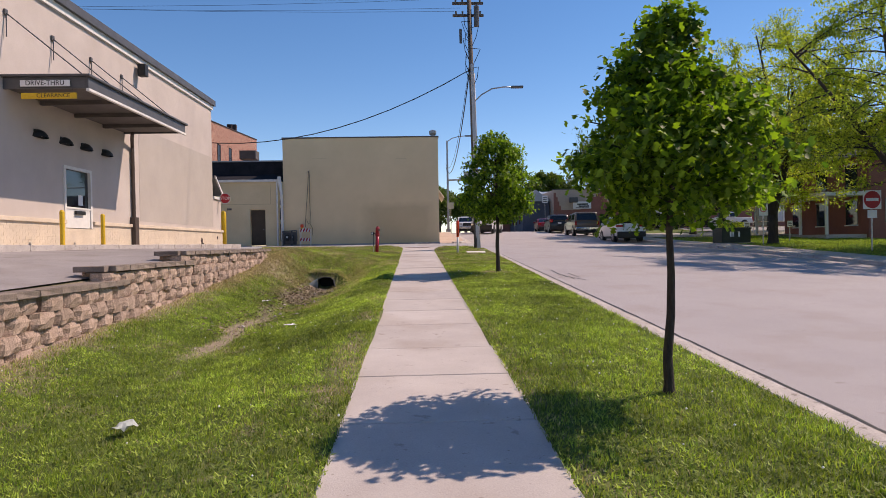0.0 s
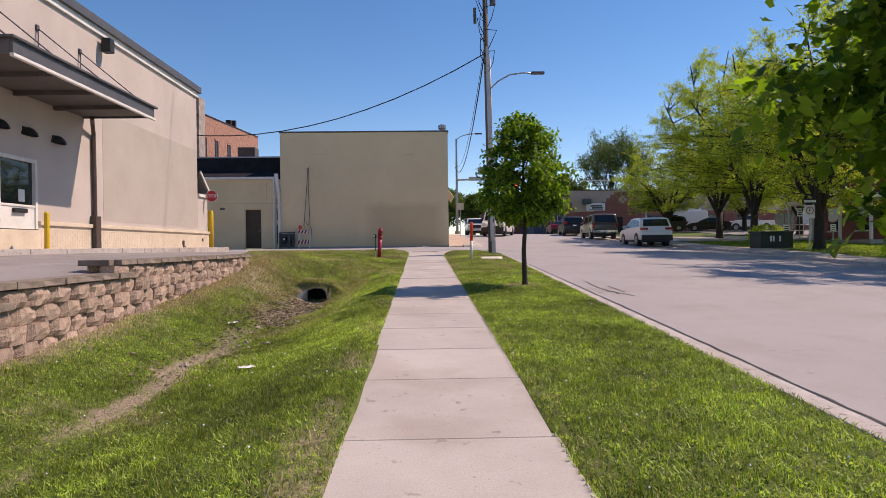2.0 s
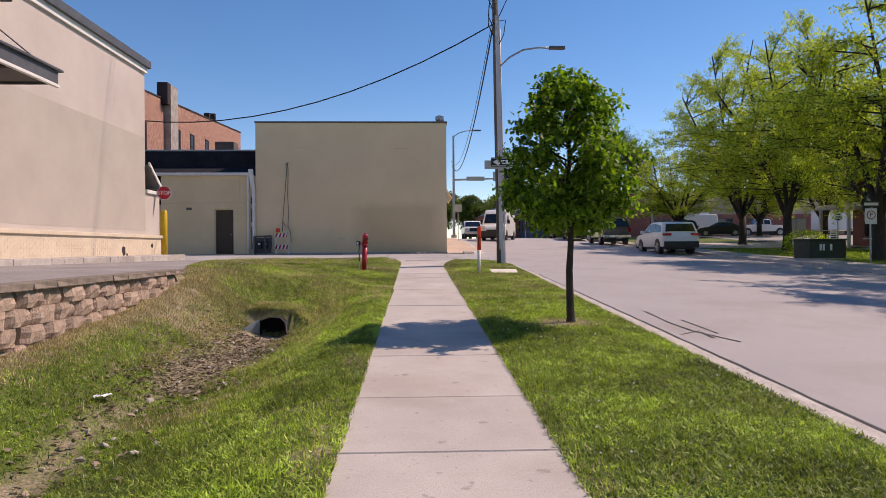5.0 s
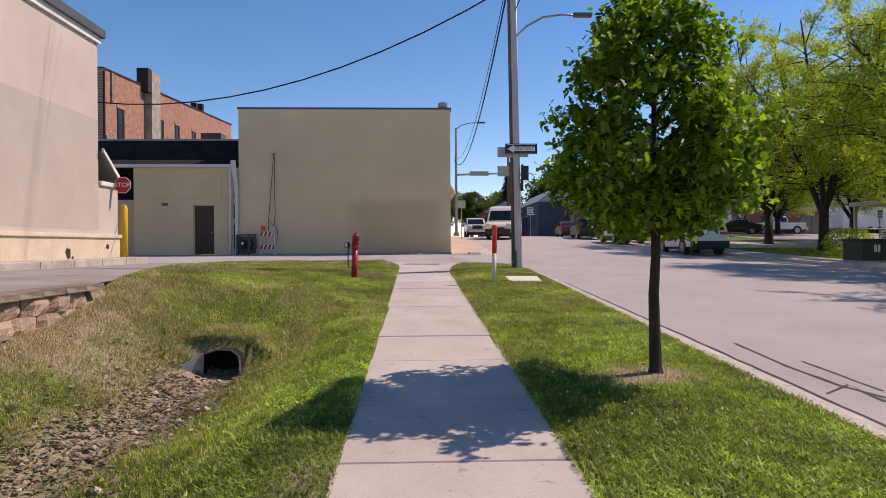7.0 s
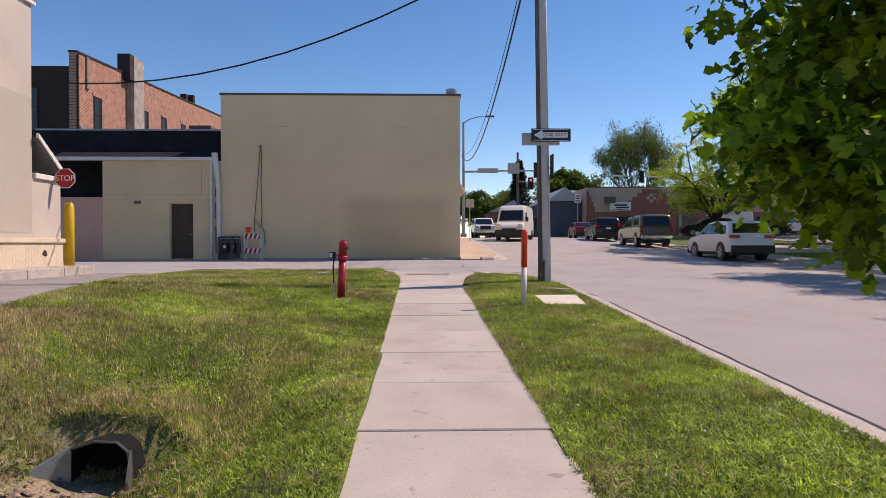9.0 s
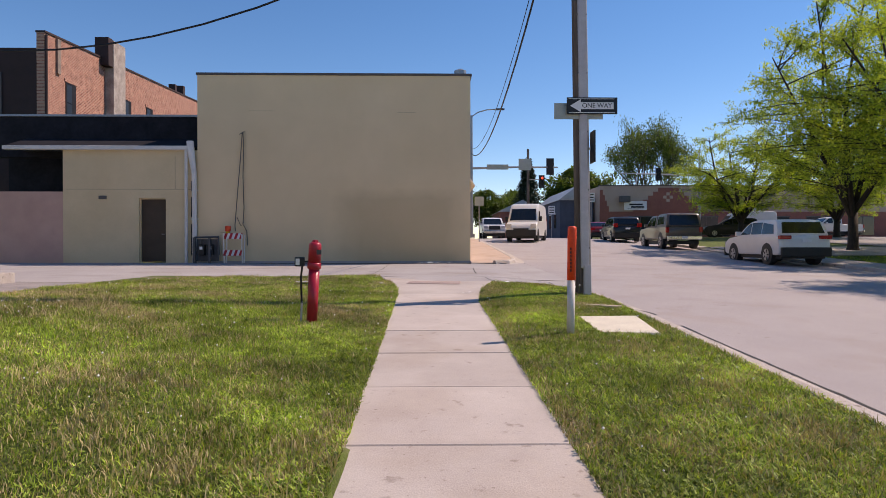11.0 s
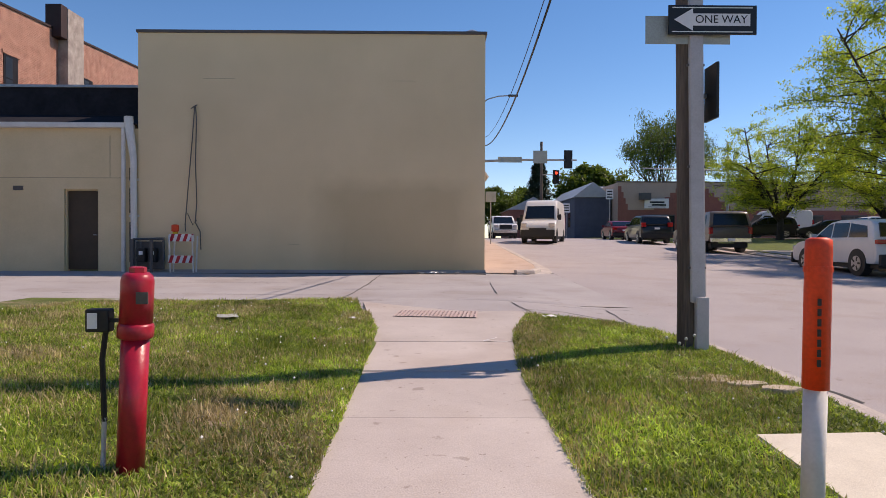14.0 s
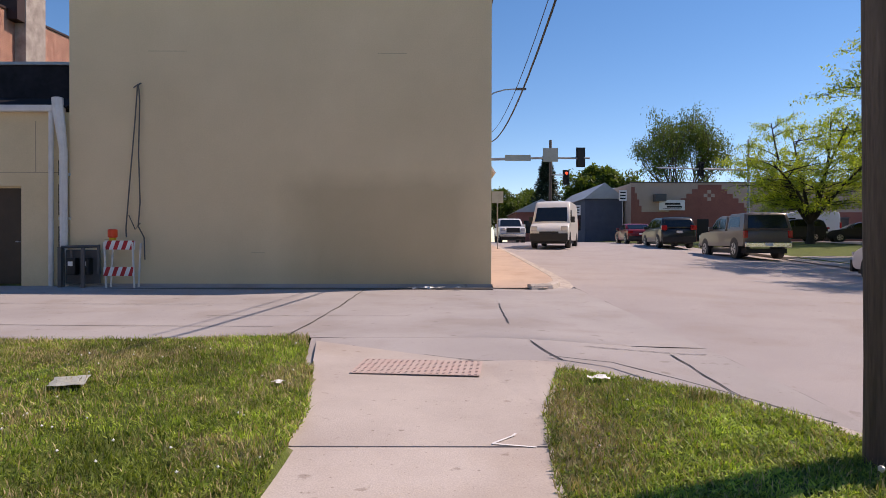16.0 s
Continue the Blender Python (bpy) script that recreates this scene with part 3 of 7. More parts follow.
# ---- paved edges ----
def sweep(name, line, profile, zf, material, label, category, parent=None):
    """Sweep a profile of (offset to the right, height) along a ground line."""
    pts = [Vector((x, y, 0)) for x, y in line]
    bm = B()
    rings = []
    for i, p in enumerate(pts):
        d = (pts[min(i + 1, len(pts) - 1)] - pts[max(i - 1, 0)]).normalized()
        r = Vector((d.y, -d.x, 0))
        rings.append([bm.verts.new((p + r * o) + Vector((0, 0, float(zf(p.x, p.y)) + h))) for o, h in profile])
    for a, b in zip(rings, rings[1:]):
        for k in range(len(profile) - 1):
            bm.faces.new((a[k], a[k + 1], b[k + 1], b[k]))
    bm.faces.new(rings[0]), bm.faces.new(rings[-1][::-1])
    return solid(name, bm, material, label, category, kind="structure")


def dense(line, step=1.5):
    out = []
    for (x0, y0), (x1, y1) in zip(line, line[1:]):
        n = max(1, int(math.hypot(x1 - x0, y1 - y0) / step))
        out += [(x0 + (x1 - x0) * k / n, y0 + (y1 - y0) * k / n) for k in range(n)]
    return out + [line[-1]]


KERB = [(0.0, -0.3), (0.0, -0.01), (0.02, 0.012), (0.13, 0.012), (0.16, -0.02), (0.19, -0.115), (0.52, -0.135), (0.52, -0.3)]
sweep("kerb_near", dense([(2.74, -60), (2.74, 25.6), (2.66, 26.6), (2.42, 27.3), (2.05, 27.85), (1.5, 28.3), (1.15, 28.75)]), KERB, lambda x, y: s_of(y), M_KERB, "pale chipped concrete kerb and gutter", "kerb")
KERB2 = [(0.0, -0.3), (0.0, 0.0), (0.02, 0.012), (0.13, 0.012), (0.17, -0.03), (0.19, -0.12), (0.5, -0.135), (0.5, -0.3)]
sweep("kerb_corner", dense([(1.9, 37.1), (2.35, 37.3), (2.6, 37.9), (2.72, 39), (2.75, 42), (2.75, 62)]), KERB2, lambda x, y: s_of(y), M_KERB, "pale concrete kerb of the corner pavement", "kerb")
KERB3 = [(0.6, -0.3), (0.6, 0.01), (0.14, 0.01), (0.02, 0.0), (0.0, -0.12), (-0.3, -0.136), (-0.3, -0.3)]
sweep("kerb_far", dense([(14.5, -60), (14.5, 43)]), KERB3, lambda x, y: s_of(y) - fall(x, y), M_KERB, "pale concrete kerb across the street", "kerb")
sweep("kerb_far_upper", dense([(14.75, 50), (15.7, 60), (17.5, 62.5)]), KERB3, lambda x, y: s_of(y) - fall(x, y), M_KERB, "pale concrete kerb by the parked cars", "kerb")
sheet("driveway_apron", [(42.5, 14.45, 40), (46, 14.6, 45), (50.5, 14.8, 45)], lambda x, y: s_of(y) - fall(x, y) - 0.10 + 0.12 * smooth01(14.6, 16, x), M_KERB, 1.0, "pale concrete driveway apron", "pavement")
sheet("rear_lot", [(50.5, 26, 80), (62, 26, 80), (84, 26, 80)], lambda x, y: s_of(y) - fall(x, y) + 0.02, M_LOT, 2.0, "grey asphalt car park beyond the trees", "pavement")
sheet("far_pavement", [(-30, 15.1, 16.4), (42.4, 15.1, 16.4)], lambda x, y: s_of(y) - fall(x, y) + 0.012, M_WALK, 1.0, "pale concrete path across the street", "pavement")
sheet("corner_pavement", [(37.0, 1.13, 2.3), (37.4, 1.13, 2.5), (38.2, 1.13, 2.74), (62, 1.13, 2.76), (63, 1.13, 2.4)], lambda x, y: s_of(y) + 0.004 - 0.08 * (1 - smooth01(36.8, 38.2, y)), M_PINK, 0.4, "pinkish concrete corner pavement", "pavement")

# ---- sidewalk of slabs ----
sidewalk = thing("sidewalk", (0, 0, 0), "pale concrete sidewalk of jointed slabs", "sidewalk", kind="structure")


def slab(y0, y1, l0, r0, l1, r1, seed):
    rnd = random.Random(seed)
    bm = B()
    g, lift = 0.008, rnd.uniform(-0.006, 0.006)
    a, b = float(s_of(y0)) + lift, float(s_of(y1)) + lift * 0.5
    top = [(l0, y0 + g, a), (r0, y0 + g, a), (r1, y1 - g, b), (l1, y1 - g, b)]
    n = 6
    ring = []
    for k in range(4):
        p, q = Vector(top[k]), Vector(top[(k + 1) % 4])
        for j in range(n):
            w = p.lerp(q, j / n)
            if k in (1, 3) and j:
                w.x += rnd.uniform(-0.012, 0.012)
            ring.append(w)
    cen = sum(ring, Vector()) / len(ring)
    inner = [bm.verts.new(w.lerp(cen, 0.012)) for w in ring]
    edge = [bm.verts.new(w - Vector((0, 0, 0.010))) for w in ring]
    low = [bm.verts.new(w - Vector((0, 0, 0.12))) for w in ring]
    bm.faces.new(inner)
    for u, v in ((edge, inner), (low, edge)):
        for k in range(len(ring)):
            bm.faces.new((u[k], u[(k + 1) % len(ring)], v[(k + 1) % len(ring)], v[k]))
    return bm


joints = [-3.9, -2.6, -1.3, 0.05, 1.4, 2.75, 4.08, 5.32, 6.87, 8.17, 9.5, 10.75, 12.37, 13.68, 15.08, 16.4, 17.7, 19.0, 20.35, 21.65, 22.94, 24.2, 25.5, 26.8]
for i, (a, b) in enumerate(zip(joints, joints[1:])):
    part("slab", slab(a, b, float(left_edge(a)), float(right_edge(a)), float(left_edge(b)), float(right_edge(b)), i), M_WALK, sidewalk)
ya = joints[-1]
bm = B()
ramp = [(-0.96, 27.4, 0), (float(left_edge(ya)), ya + 0.012, 0), (float(right_edge(ya)), ya + 0.012, 0), (0.72, 27.4, 0), (1.16, 29.0, 0), (0.85, 29.12, 0), (0.3, 29.2, -0.03), (-0.6, 29.75, -0.03), (-1.45, 30.3, 0)]
up = [bm.verts.new((x, y, float(lane_z(x, min(y, 30.3))) * 0.0 + float(s_of(y)) + d + 0.002)) for x, y, d in ramp]
dn = [bm.verts.new(v.co - Vector((0, 0, 0.15))) for v in up]
bm.faces.new(up)
for k in range(len(up)):
    bm.faces.new((up[k], dn[k], dn[(k + 1) % len(up)], up[(k + 1) % len(up)]))
part("ramp", bm, M_WALK, sidewalk, "flared kerb ramp of stained concrete")

# ---- retaining wall of split-face blocks ----
wall = thing("retaining_wall", (-4.63, 0, 0), "low stepped retaining wall of tan split-face blocks", "retaining wall", kind="structure")


def block_mesh(seed, w=0.44, h=0.20, d=0.26):
    rnd = random.Random(seed)
    bm = B()
    nu, nv = 6, 4
    fr = []
    for j in range(nv):
        row = []
        for i in range(nu):
            u, v = i / (nu - 1), j / (nv - 1)
            e = min(min(u, 1 - u) * 6 + 0.1, min(v, 1 - v) * 3 + 0.72, 1)
            out = -0.075 + 0.085 * e + rnd.uniform(-0.02, 0.02)
            row.append(bm.verts.new((out, (u - 0.5) * (w - 0.012) + rnd.uniform(-0.006, 0.006), v * (h - 0.006))))
        fr.append(row)
    bk = [bm.verts.new((-d, y, z)) for y, z in ((-w / 2 + 0.02, 0), (w / 2 - 0.02, 0), (w / 2 - 0.02, h - 0.006), (-w / 2 + 0.02, h - 0.006))]
    for j in range(nv - 1):
        for i in range(nu - 1):
            bm.faces.new((fr[j][i], fr[j][i + 1], fr[j + 1][i + 1], fr[j + 1][i]))
    bm.faces.new([*fr[0], bk[1], bk[0]])
    bm.faces.new([*fr[-1][::-1], bk[3], bk[2]])
    bm.faces.new([*[r[0] for r in fr[::-1]], bk[0], bk[3]])
    bm.faces.new([*[r[-1] for r in fr], bk[2], bk[1]])
    bm.faces.new(bk)
    return to_mesh(bm, "block", M_BLOCK)


blocks = [block_mesh(200 + k) for k in range(8)]
caps = []
for k in range(4):
    bm = box(B(), -0.28, 0.035, -0.225, 0.225, 0, 0.085, 0.008)
    for v in bm.verts:
        if v.co.x > 0:
            v.co.x += random.uniform(-0.015, 0.015)
    caps.append(to_mesh(bm, "cap_stone", M_CAP))
TIERS = [(-1.0, 8.2, 1.05), (7.7, 11.1, 1.27), (10.5, 17.2, 1.46)]
rnd = random.Random(5)


def wall_top(y):
    return max([t - 0.085 for a, b, t in TIERS if a - 0.01 <= y <= b + 0.01] or [0])


rows_z = [1.375 - 0.20 * (k + 1) for k in range(8)]
for k, z in enumerate(rows_z):
    y = -0.9 + (0.22 if k % 2 else 0)
    while y < 17.1:
        ground_here = float(lawn_z(-4.6, y))
        if z + 0.2 <= wall_top(y) + 0.1 and z + 0.2 > ground_here + 0.01 and y > 1.5:
            ob = new("block", rnd.choice(blocks))
            ob.parent = wall
            ob.matrix_basis = pose(rnd.uniform(-0.02, 0.02) + (-0.02 if rnd.random() < 0.4 else 0.012), y, min(z, wall_top(y) - 0.198), 0, 0, rnd.uniform(-2.5, 2.5))
        y += 0.443
for i, (a, b, t) in enumerate(TIERS):
    y = a + 0.225
    while y < b:
        if y > 1.2:
            ob = new("cap_stone", rnd.choice(caps))
            ob.parent = wall
            ob.matrix_basis = pose(rnd.uniform(-0.01, 0.015), y, t - 0.085, 0, 0, rnd.uniform(-1.5, 1.5))
        y += 0.455
    if i:
        for dx in (-0.30,):
            ob = new("cap_stone", caps[i])
            ob.parent = wall
            ob.matrix_basis = pose(dx, a + 0.14, t - 0.085, 0, 0, 90)
            ob = new("block", blocks[i])
            ob.parent = wall
            ob.matrix_basis = pose(dx, a + 0.02, t - 0.285, 0, 0, -90)
part("core", box(B(), -0.34, -0.2, 1.2, 17.2, 0.0, 0.95), M_BLOCK, wall)
bm = B()
box(bm, -0.34, -0.2, 7.9, 17.2, 0.95, 1.18), box(bm, -0.34, -0.2, 10.7, 17.2, 1.18, 1.36)
part("core", bm, M_BLOCK, wall)

# ---- drive-through building ----
XB = -9.27
house = thing("drive_through_building", (XB, 13, 1.4), "pinkish stucco commercial building with cream brick base", "building", kind="structure")


def hbox(name, x0, x1, y0, y1, z0, z1, m, label="", bevel=0.0, parent=None):
    return part(name, box(B(), x0 - XB, x1 - XB, y0 - 13, y1 - 13, z0 - 1.4, z1 - 1.4, bevel), m, parent or house, label)


WY0, WY1, WZ0, WZ1 = 14.80, 16.16, 2.10, 3.72
hbox("wall", XB - 0.3, XB, -6, WY0, 2.3, 7.62, M_STUCCO)
hbox("wall", XB - 0.3, XB, WY1, 26.5, 2.3, 7.62, M_STUCCO)
hbox("wall", XB - 0.3, XB, WY0, WY1, WZ1, 7.62, M_STUCCO)
hbox("repainted_band", XB + 0.0005, XB + 0.0045, 19.2, 26.49, 2.42, 5.5, M_STUCCO2)
hbox("end_wall", -24, XB - 0.302, 26.2, 26.498, 1.2, 7.62, M_STUCCO)
hbox("rear_wall", -24, XB - 0.302, -6, -5.7, 1.2, 7.62, M_STUCCO)
hbox("roof", -24.2, XB + 0.1, -6.2, 26.55, 7.905, 8.0, M_GREYMETAL, "flat roof")
hbox("trim_band", XB - 0.01, XB + 0.07, -6.1, 26.57, 7.62, 7.80, M_WHITE, "white painted trim band")
hbox("fascia", XB - 0.1, XB + 0.16, -6.2, 26.66, 7.80, 8.04, M_GREYMETAL, "dark grey metal roof edge", 0.01)
hbox("brick_base", XB - 0.3, XB + 0.035, -6, WY0, 1.1, 2.2, M_CREAM, "cream painted brick base")
hbox("brick_base", XB - 0.3, XB + 0.035, WY1, 27.65, 1.1, 2.2, M_CREAM, "cream painted brick base")
hbox("brick_base", XB - 0.3, XB + 0.035, WY0, WY1, 1.1, 2.08, M_CREAM, "cream painted brick base")
hbox("ledge", XB - 0.2, XB + 0.09, -6, WY0 - 0.02, 2.2, 2.30, M_CREAM, "projecting cream ledge", 0.012)
hbox("ledge", XB - 0.2, XB + 0.09, WY1 + 0.02, 27.67, 2.2, 2.30, M_CREAM, "projecting cream ledge", 0.012)
hbox("wing_wall", XB - 0.3, XB - 0.004, 26.502, 27.62, 2.3, 3.68, M_STUCCO)
hbox("wing_end_wall", -20, XB - 0.304, 27.32, 27.62, 1.2, 3.68, M_STUCCO)
hbox("wing_trim", XB - 0.25, XB + 0.06, 26.55, 27.64, 3.68, 3.80, M_WHITE, "white eaves trim", 0.01)
bm = prism(B(), [(26.52 - 13, 4.62 - 1.4), (26.52 - 13, 4.50 - 1.4), (27.42 - 13, 3.86 - 1.4), (27.45 - 13, 3.97 - 1.4)], "x", -20 - XB, XB + 0.12 - XB)
part("wing_roof", bm, M_GREYMETAL, house, "dark lean-to roof")
bm = prism(B(), [(26.5 - 13, 4.70 - 1.4), (26.5 - 13, 4.60 - 1.4), (27.45 - 13, 3.88 - 1.4), (27.48 - 13, 3.99 - 1.4)], "x", 0.10, 0.16)
part("barge_board", bm, M_WHITE, house, "white sloping barge board")
# faint courses of the brick base
for i, z in enumerate((1.54, 1.62, 1.70, 1.78, 1.86, 1.94, 2.02, 2.10)):
    for a, b in ((8, WY0 - 0.1), (WY1 + 0.1, 27.6)):
        bm = B()
        y = a + (0.11 if i % 2 else 0)
        while y < b - 0.22:
            box(bm, 0.033, 0.0375 + 0.002 * random.random(), y - 13, y + 0.212 - 13, z - 1.4, z + 0.074 - 1.4)
            y += 0.218
        tagged(part("brick_course", bm, M_CREAM, house), kind="stuff")
for y, z, w, h in ((24.9, 1.78, 0.28, 0.34), (26.9, 1.95, 0.22, 0.16), (25.1, 1.62, 0.14, 0.2)):
    bm = B()
    pr = [(y - 13 + w * math.cos(k * 0.7) * random.uniform(0.5, 1) * 0.6, z - 1.4 + h * math.sin(k * 0.7) * random.uniform(0.5, 1) * 0.6) for k in range(9)]
    part("broken_patch", prism(bm, pr, "x", 0.036, 0.044), M_DARKWALL, house, "dark hole where bricks broke away")

bm = B()
for k in range(18):
    box(bm, 0.05, 0.95, -9 + k * 1.3, -9 + k * 1.3 + 1.285, 0.0, 0.235 + 0.004 * (k % 3), 0.012)
tagged(part("foot_kerb", bm, M_KERB, house, "pale concrete kerb along the wall foot"), kind="stuff")
window = thing("service_window", (XB, (WY0 + WY1) / 2, WZ0), "white framed drive-through service window with dark glass", "window", kind="structure")
for nm, b, m in (("frame_jamb", (-0.12, 0.03, -0.68, -0.60, 0, 1.62), M_WHITE), ("frame_jamb", (-0.12, 0.03, 0.60, 0.68, 0, 1.62), M_WHITE), ("frame_head", (-0.12, 0.03, -0.60, 0.60, 1.54, 1.62), M_WHITE),
                 ("lower_panel", (-0.10, 0.0, -0.60, 0.60, 0.0, 0.50), M_WHITE), ("transom", (-0.11, 0.02, -0.60, 0.60, 0.50, 0.55), M_WHITE), ("pane", (-0.07, -0.05, -0.60, 0.60, 0.55, 1.54), M_GLASS), ("back_board", (-0.9, -0.88, -0.7, 0.7, 0, 1.6), M_SIGNK)):
    part(nm, box(B(), *b), m, window)
part("deal_tray", box(B(), 0.0, 0.07, -0.2, 0.25, 0.36, 0.46, 0.01), M_PLASTIC, window, "black letter slot")
part("notice", box(B(), -0.048, -0.046, 0.1, 0.32, 0.62, 0.9), M_SIGNW, window, "white notice")

canopy = thing("canopy", (XB, 15.4, 5.05), "flat grey drive-through canopy hung on tie rods", "canopy", kind="structure")
CX = 1.87
part("deck", box(B(), 0, CX - 0.06, -2.8, 2.75, 0.10, 0.18), M_SOFFIT, canopy, "pale brown soffit")
part("fascia", box(B(), CX - 0.06, CX, -2.9, 2.85, 0.06, 0.32, 0.01), M_GREYMETAL, canopy, "dark grey front fascia")
part("fascia", box(B(), 0, CX - 0.061, -2.9, -2.84, 0.06, 0.32, 0.01), M_GREYMETAL, canopy, "dark grey end fascia")
part("fascia", box(B(), 0, CX - 0.061, 2.79, 2.85, 0.06, 0.32, 0.01), M_GREYMETAL, canopy, "dark grey end fascia")
part("drip_edge", box(B(), CX - 0.05, CX + 0.03, -2.92, 2.87, 0.0, 0.06, 0.008), M_WHITE, canopy, "white lower edge")
part("top_lip", box(B(), -0.0, CX + 0.06, -2.98, 2.95, 0.32, 0.37, 0.01), M_GREYMETAL, canopy, "dark grey roof lip")
for y in (-1.5, 0.0, 1.5):
    part("beam", box(B(), 0.02, CX - 0.08, y - 0.06, y + 0.06, 0.0, 0.1), M_SOFFIT, canopy)
for y in (12.62, 14.42, 16.26, 18.07):
    bm = tube(B(), [(0.02, y - 15.4, 1.80), (CX - 0.15, y - 15.4 + 0.02, 0.37)], 0.016, 6)
    part("tie_rod", bm, M_GREYMETAL, canopy)
    part("rod_plate", box(B(), 0.001, 0.05, y - 15.45, y - 15.35, 1.74, 1.87, 0.01), M_GREYMETAL, canopy)
    part("rod_hanger", tube(B(), [(0.04, y - 15.4, 1.8), (0.05, y - 15.42, 1.25)], 0.012, 6), M_GREYMETAL, canopy)


def lettering(text, size, material, parent, m, name="lettering"):
    c = bpy.data.curves.new(name, "FONT")
    c.body, c.size, c.align_x, c.align_y, c.extrude = text, size, "CENTER", "CENTER", 0.002
    t = new(name, c)
    dg = bpy.context.evaluated_depsgraph_get()
    me = bpy.data.meshes.new_from_object(t.evaluated_get(dg))
    bpy.data.objects.remove(t)
    me.materials.clear()
    me.materials.append(material)
    ob = new(name, me)
    ob.parent = parent
    ob.matrix_basis = m
    return ob


sg = thing("canopy_sign", (-8.32, 12.47, 5.22), "white sign reading drive thru on the canopy end", "sign")
part("board", box(B(), -0.54, 0.54, -0.025, 0, -0.07, 0.07, 0.004), M_SIGNW, sg)
lettering("DRIVE-THRU", 0.15, M_SIGNK, sg, pose(0, -0.027, 0, 90, 0, 0))
sg = thing("clearance_sign", (-8.24, 12.46, 4.94), "hanging yellow clearance sign below the canopy", "sign")
part("board", box(B(), -0.60, 0.60, -0.02, 0.02, -0.065, 0.065, 0.004), M_YELLOW, sg)
lettering("CLEARANCE", 0.13, M_SIGNK, sg, pose(0.1, -0.022, 0, 90, 0, 0))
for x in (-0.5, 0.5):
    part("chain", tube(B(), [(x, 0, 0.06), (x, 0, 0.18)], 0.008, 5), M_GREYMETAL, sg)

wl = thing("wall_lamp", (XB, 13.78, 4.3), "dark bronze hooded wall lamp", "lamp", group="wall lamps")
bm = B()
prof = [(0.0, 0.13), (0.05, 0.14), (0.13, 0.10), (0.19, 0.02), (0.21, -0.05)]
arc = [math.pi * k / 10 - math.pi / 2 for k in range(11)]
grid = [[bm.verts.new((r * math.cos(a), r * 1.15 * math.sin(a), z)) for a in arc] for r, z in [(0.012, 0.14)] + prof[1:]]
for a, b in zip(grid, grid[1:]):
    for k in range(10):
        bm.faces.new((a[k], a[k + 1], b[k + 1], b[k]))
part("hood", bm, M_PLASTIC, wl)
part("back_plate", box(B(), 0.001, 0.03, -0.2, 0.2, -0.06, 0.13, 0.008), M_PLASTIC, wl)
part("bulb", tube(B(), [(0.08, 0, -0.02), (0.08, 0, 0.06)], 0.04, 8), M_SIGNW, wl)
for y in (14.88, 15.87, 17.0):
    copy_thing(wl, pose(XB, y, 4.3))
fl = thing("flood_lamp", (XB, 19.2, 7.45), "dark flood lamp on a bracket under the eaves", "lamp")
part("arm", tube(B(), [(0.0, 0.35, 0.12), (0.16, 0.2, 0.12), (0.2, 0.05, 0.05)], 0.03, 6), M_PLASTIC, fl)
part("head", box(B(), 0.08, 0.34, -0.16, 0.1, -0.30, 0.10, 0.03), M_PLASTIC, fl)

ds = thing("downspout", (XB, 18.6, 1.5), "brown metal downspout from the canopy", "downspout")
part("pipe", tube(B(), [(0.35, -0.6, 3.58), (0.2, -0.3, 3.5), (0.07, 0.0, 3.25), (0.07, 0.02, 1.0)], 0.055, 8), M_DOWN, ds)
part("shoe", box(B(), 0.0, 0.17, -0.12, 0.14, 0.0, 1.02, 0.01), M_DOWN, ds, "boxed-in lower end")

bo = thing("bollard", (-8.6, 13.5, 1.5), "slim yellow steel bollard beside the service window", "bollard", group="bollards")
part("post", tube(B(), [(0, 0, 0), (0, 0, 0.93), (0, 0, 0.97)], [0.055, 0.055, 0.03], 12), M_YELLOW, bo)
copy_thing(bo, pose(-8.6, 15.42, 1.5))
bo = thing("yellow_bollard", (-9.28, 28.0, 1.42), "thick yellow plastic-sleeved bollard with domed top", "bollard")
part("sleeve", tube(B(), [(0, 0, 0), (0, 0, 1.66), (0, 0, 1.76), (0, 0, 1.81)], [0.118, 0.118, 0.095, 0.035], 18), M_YELLOW, bo, smooth=True)
st = thing("stop_sign", (-8.98, 27.35, 1.33), "red octagonal stop sign on an arm from the wall corner", "sign")
part("arm", box(B(), -0.286, 0.02, -0.034, -0.004, 2.33, 2.36, 0.004), M_GALV, st)
R = 0.235
oc = [(R / math.cos(math.pi / 8) * math.cos(math.pi / 8 + k * math.pi / 4), 2.42 + R / math.cos(math.pi / 8) * math.sin(math.pi / 8 + k * math.pi / 4)) for k in range(8)]
part("border", prism(B(), oc, "y", -0.045, -0.035), M_SIGNW, st)
part("face", prism(B(), [(u * 0.93, 2.42 + (v - 2.42) * 0.93) for u, v in oc], "y", -0.049, -0.045), M_SIGNR, st)
lettering("STOP", 0.19, M_SIGNW, st, pose(0, -0.052, 2.42, 90, 0, 0))

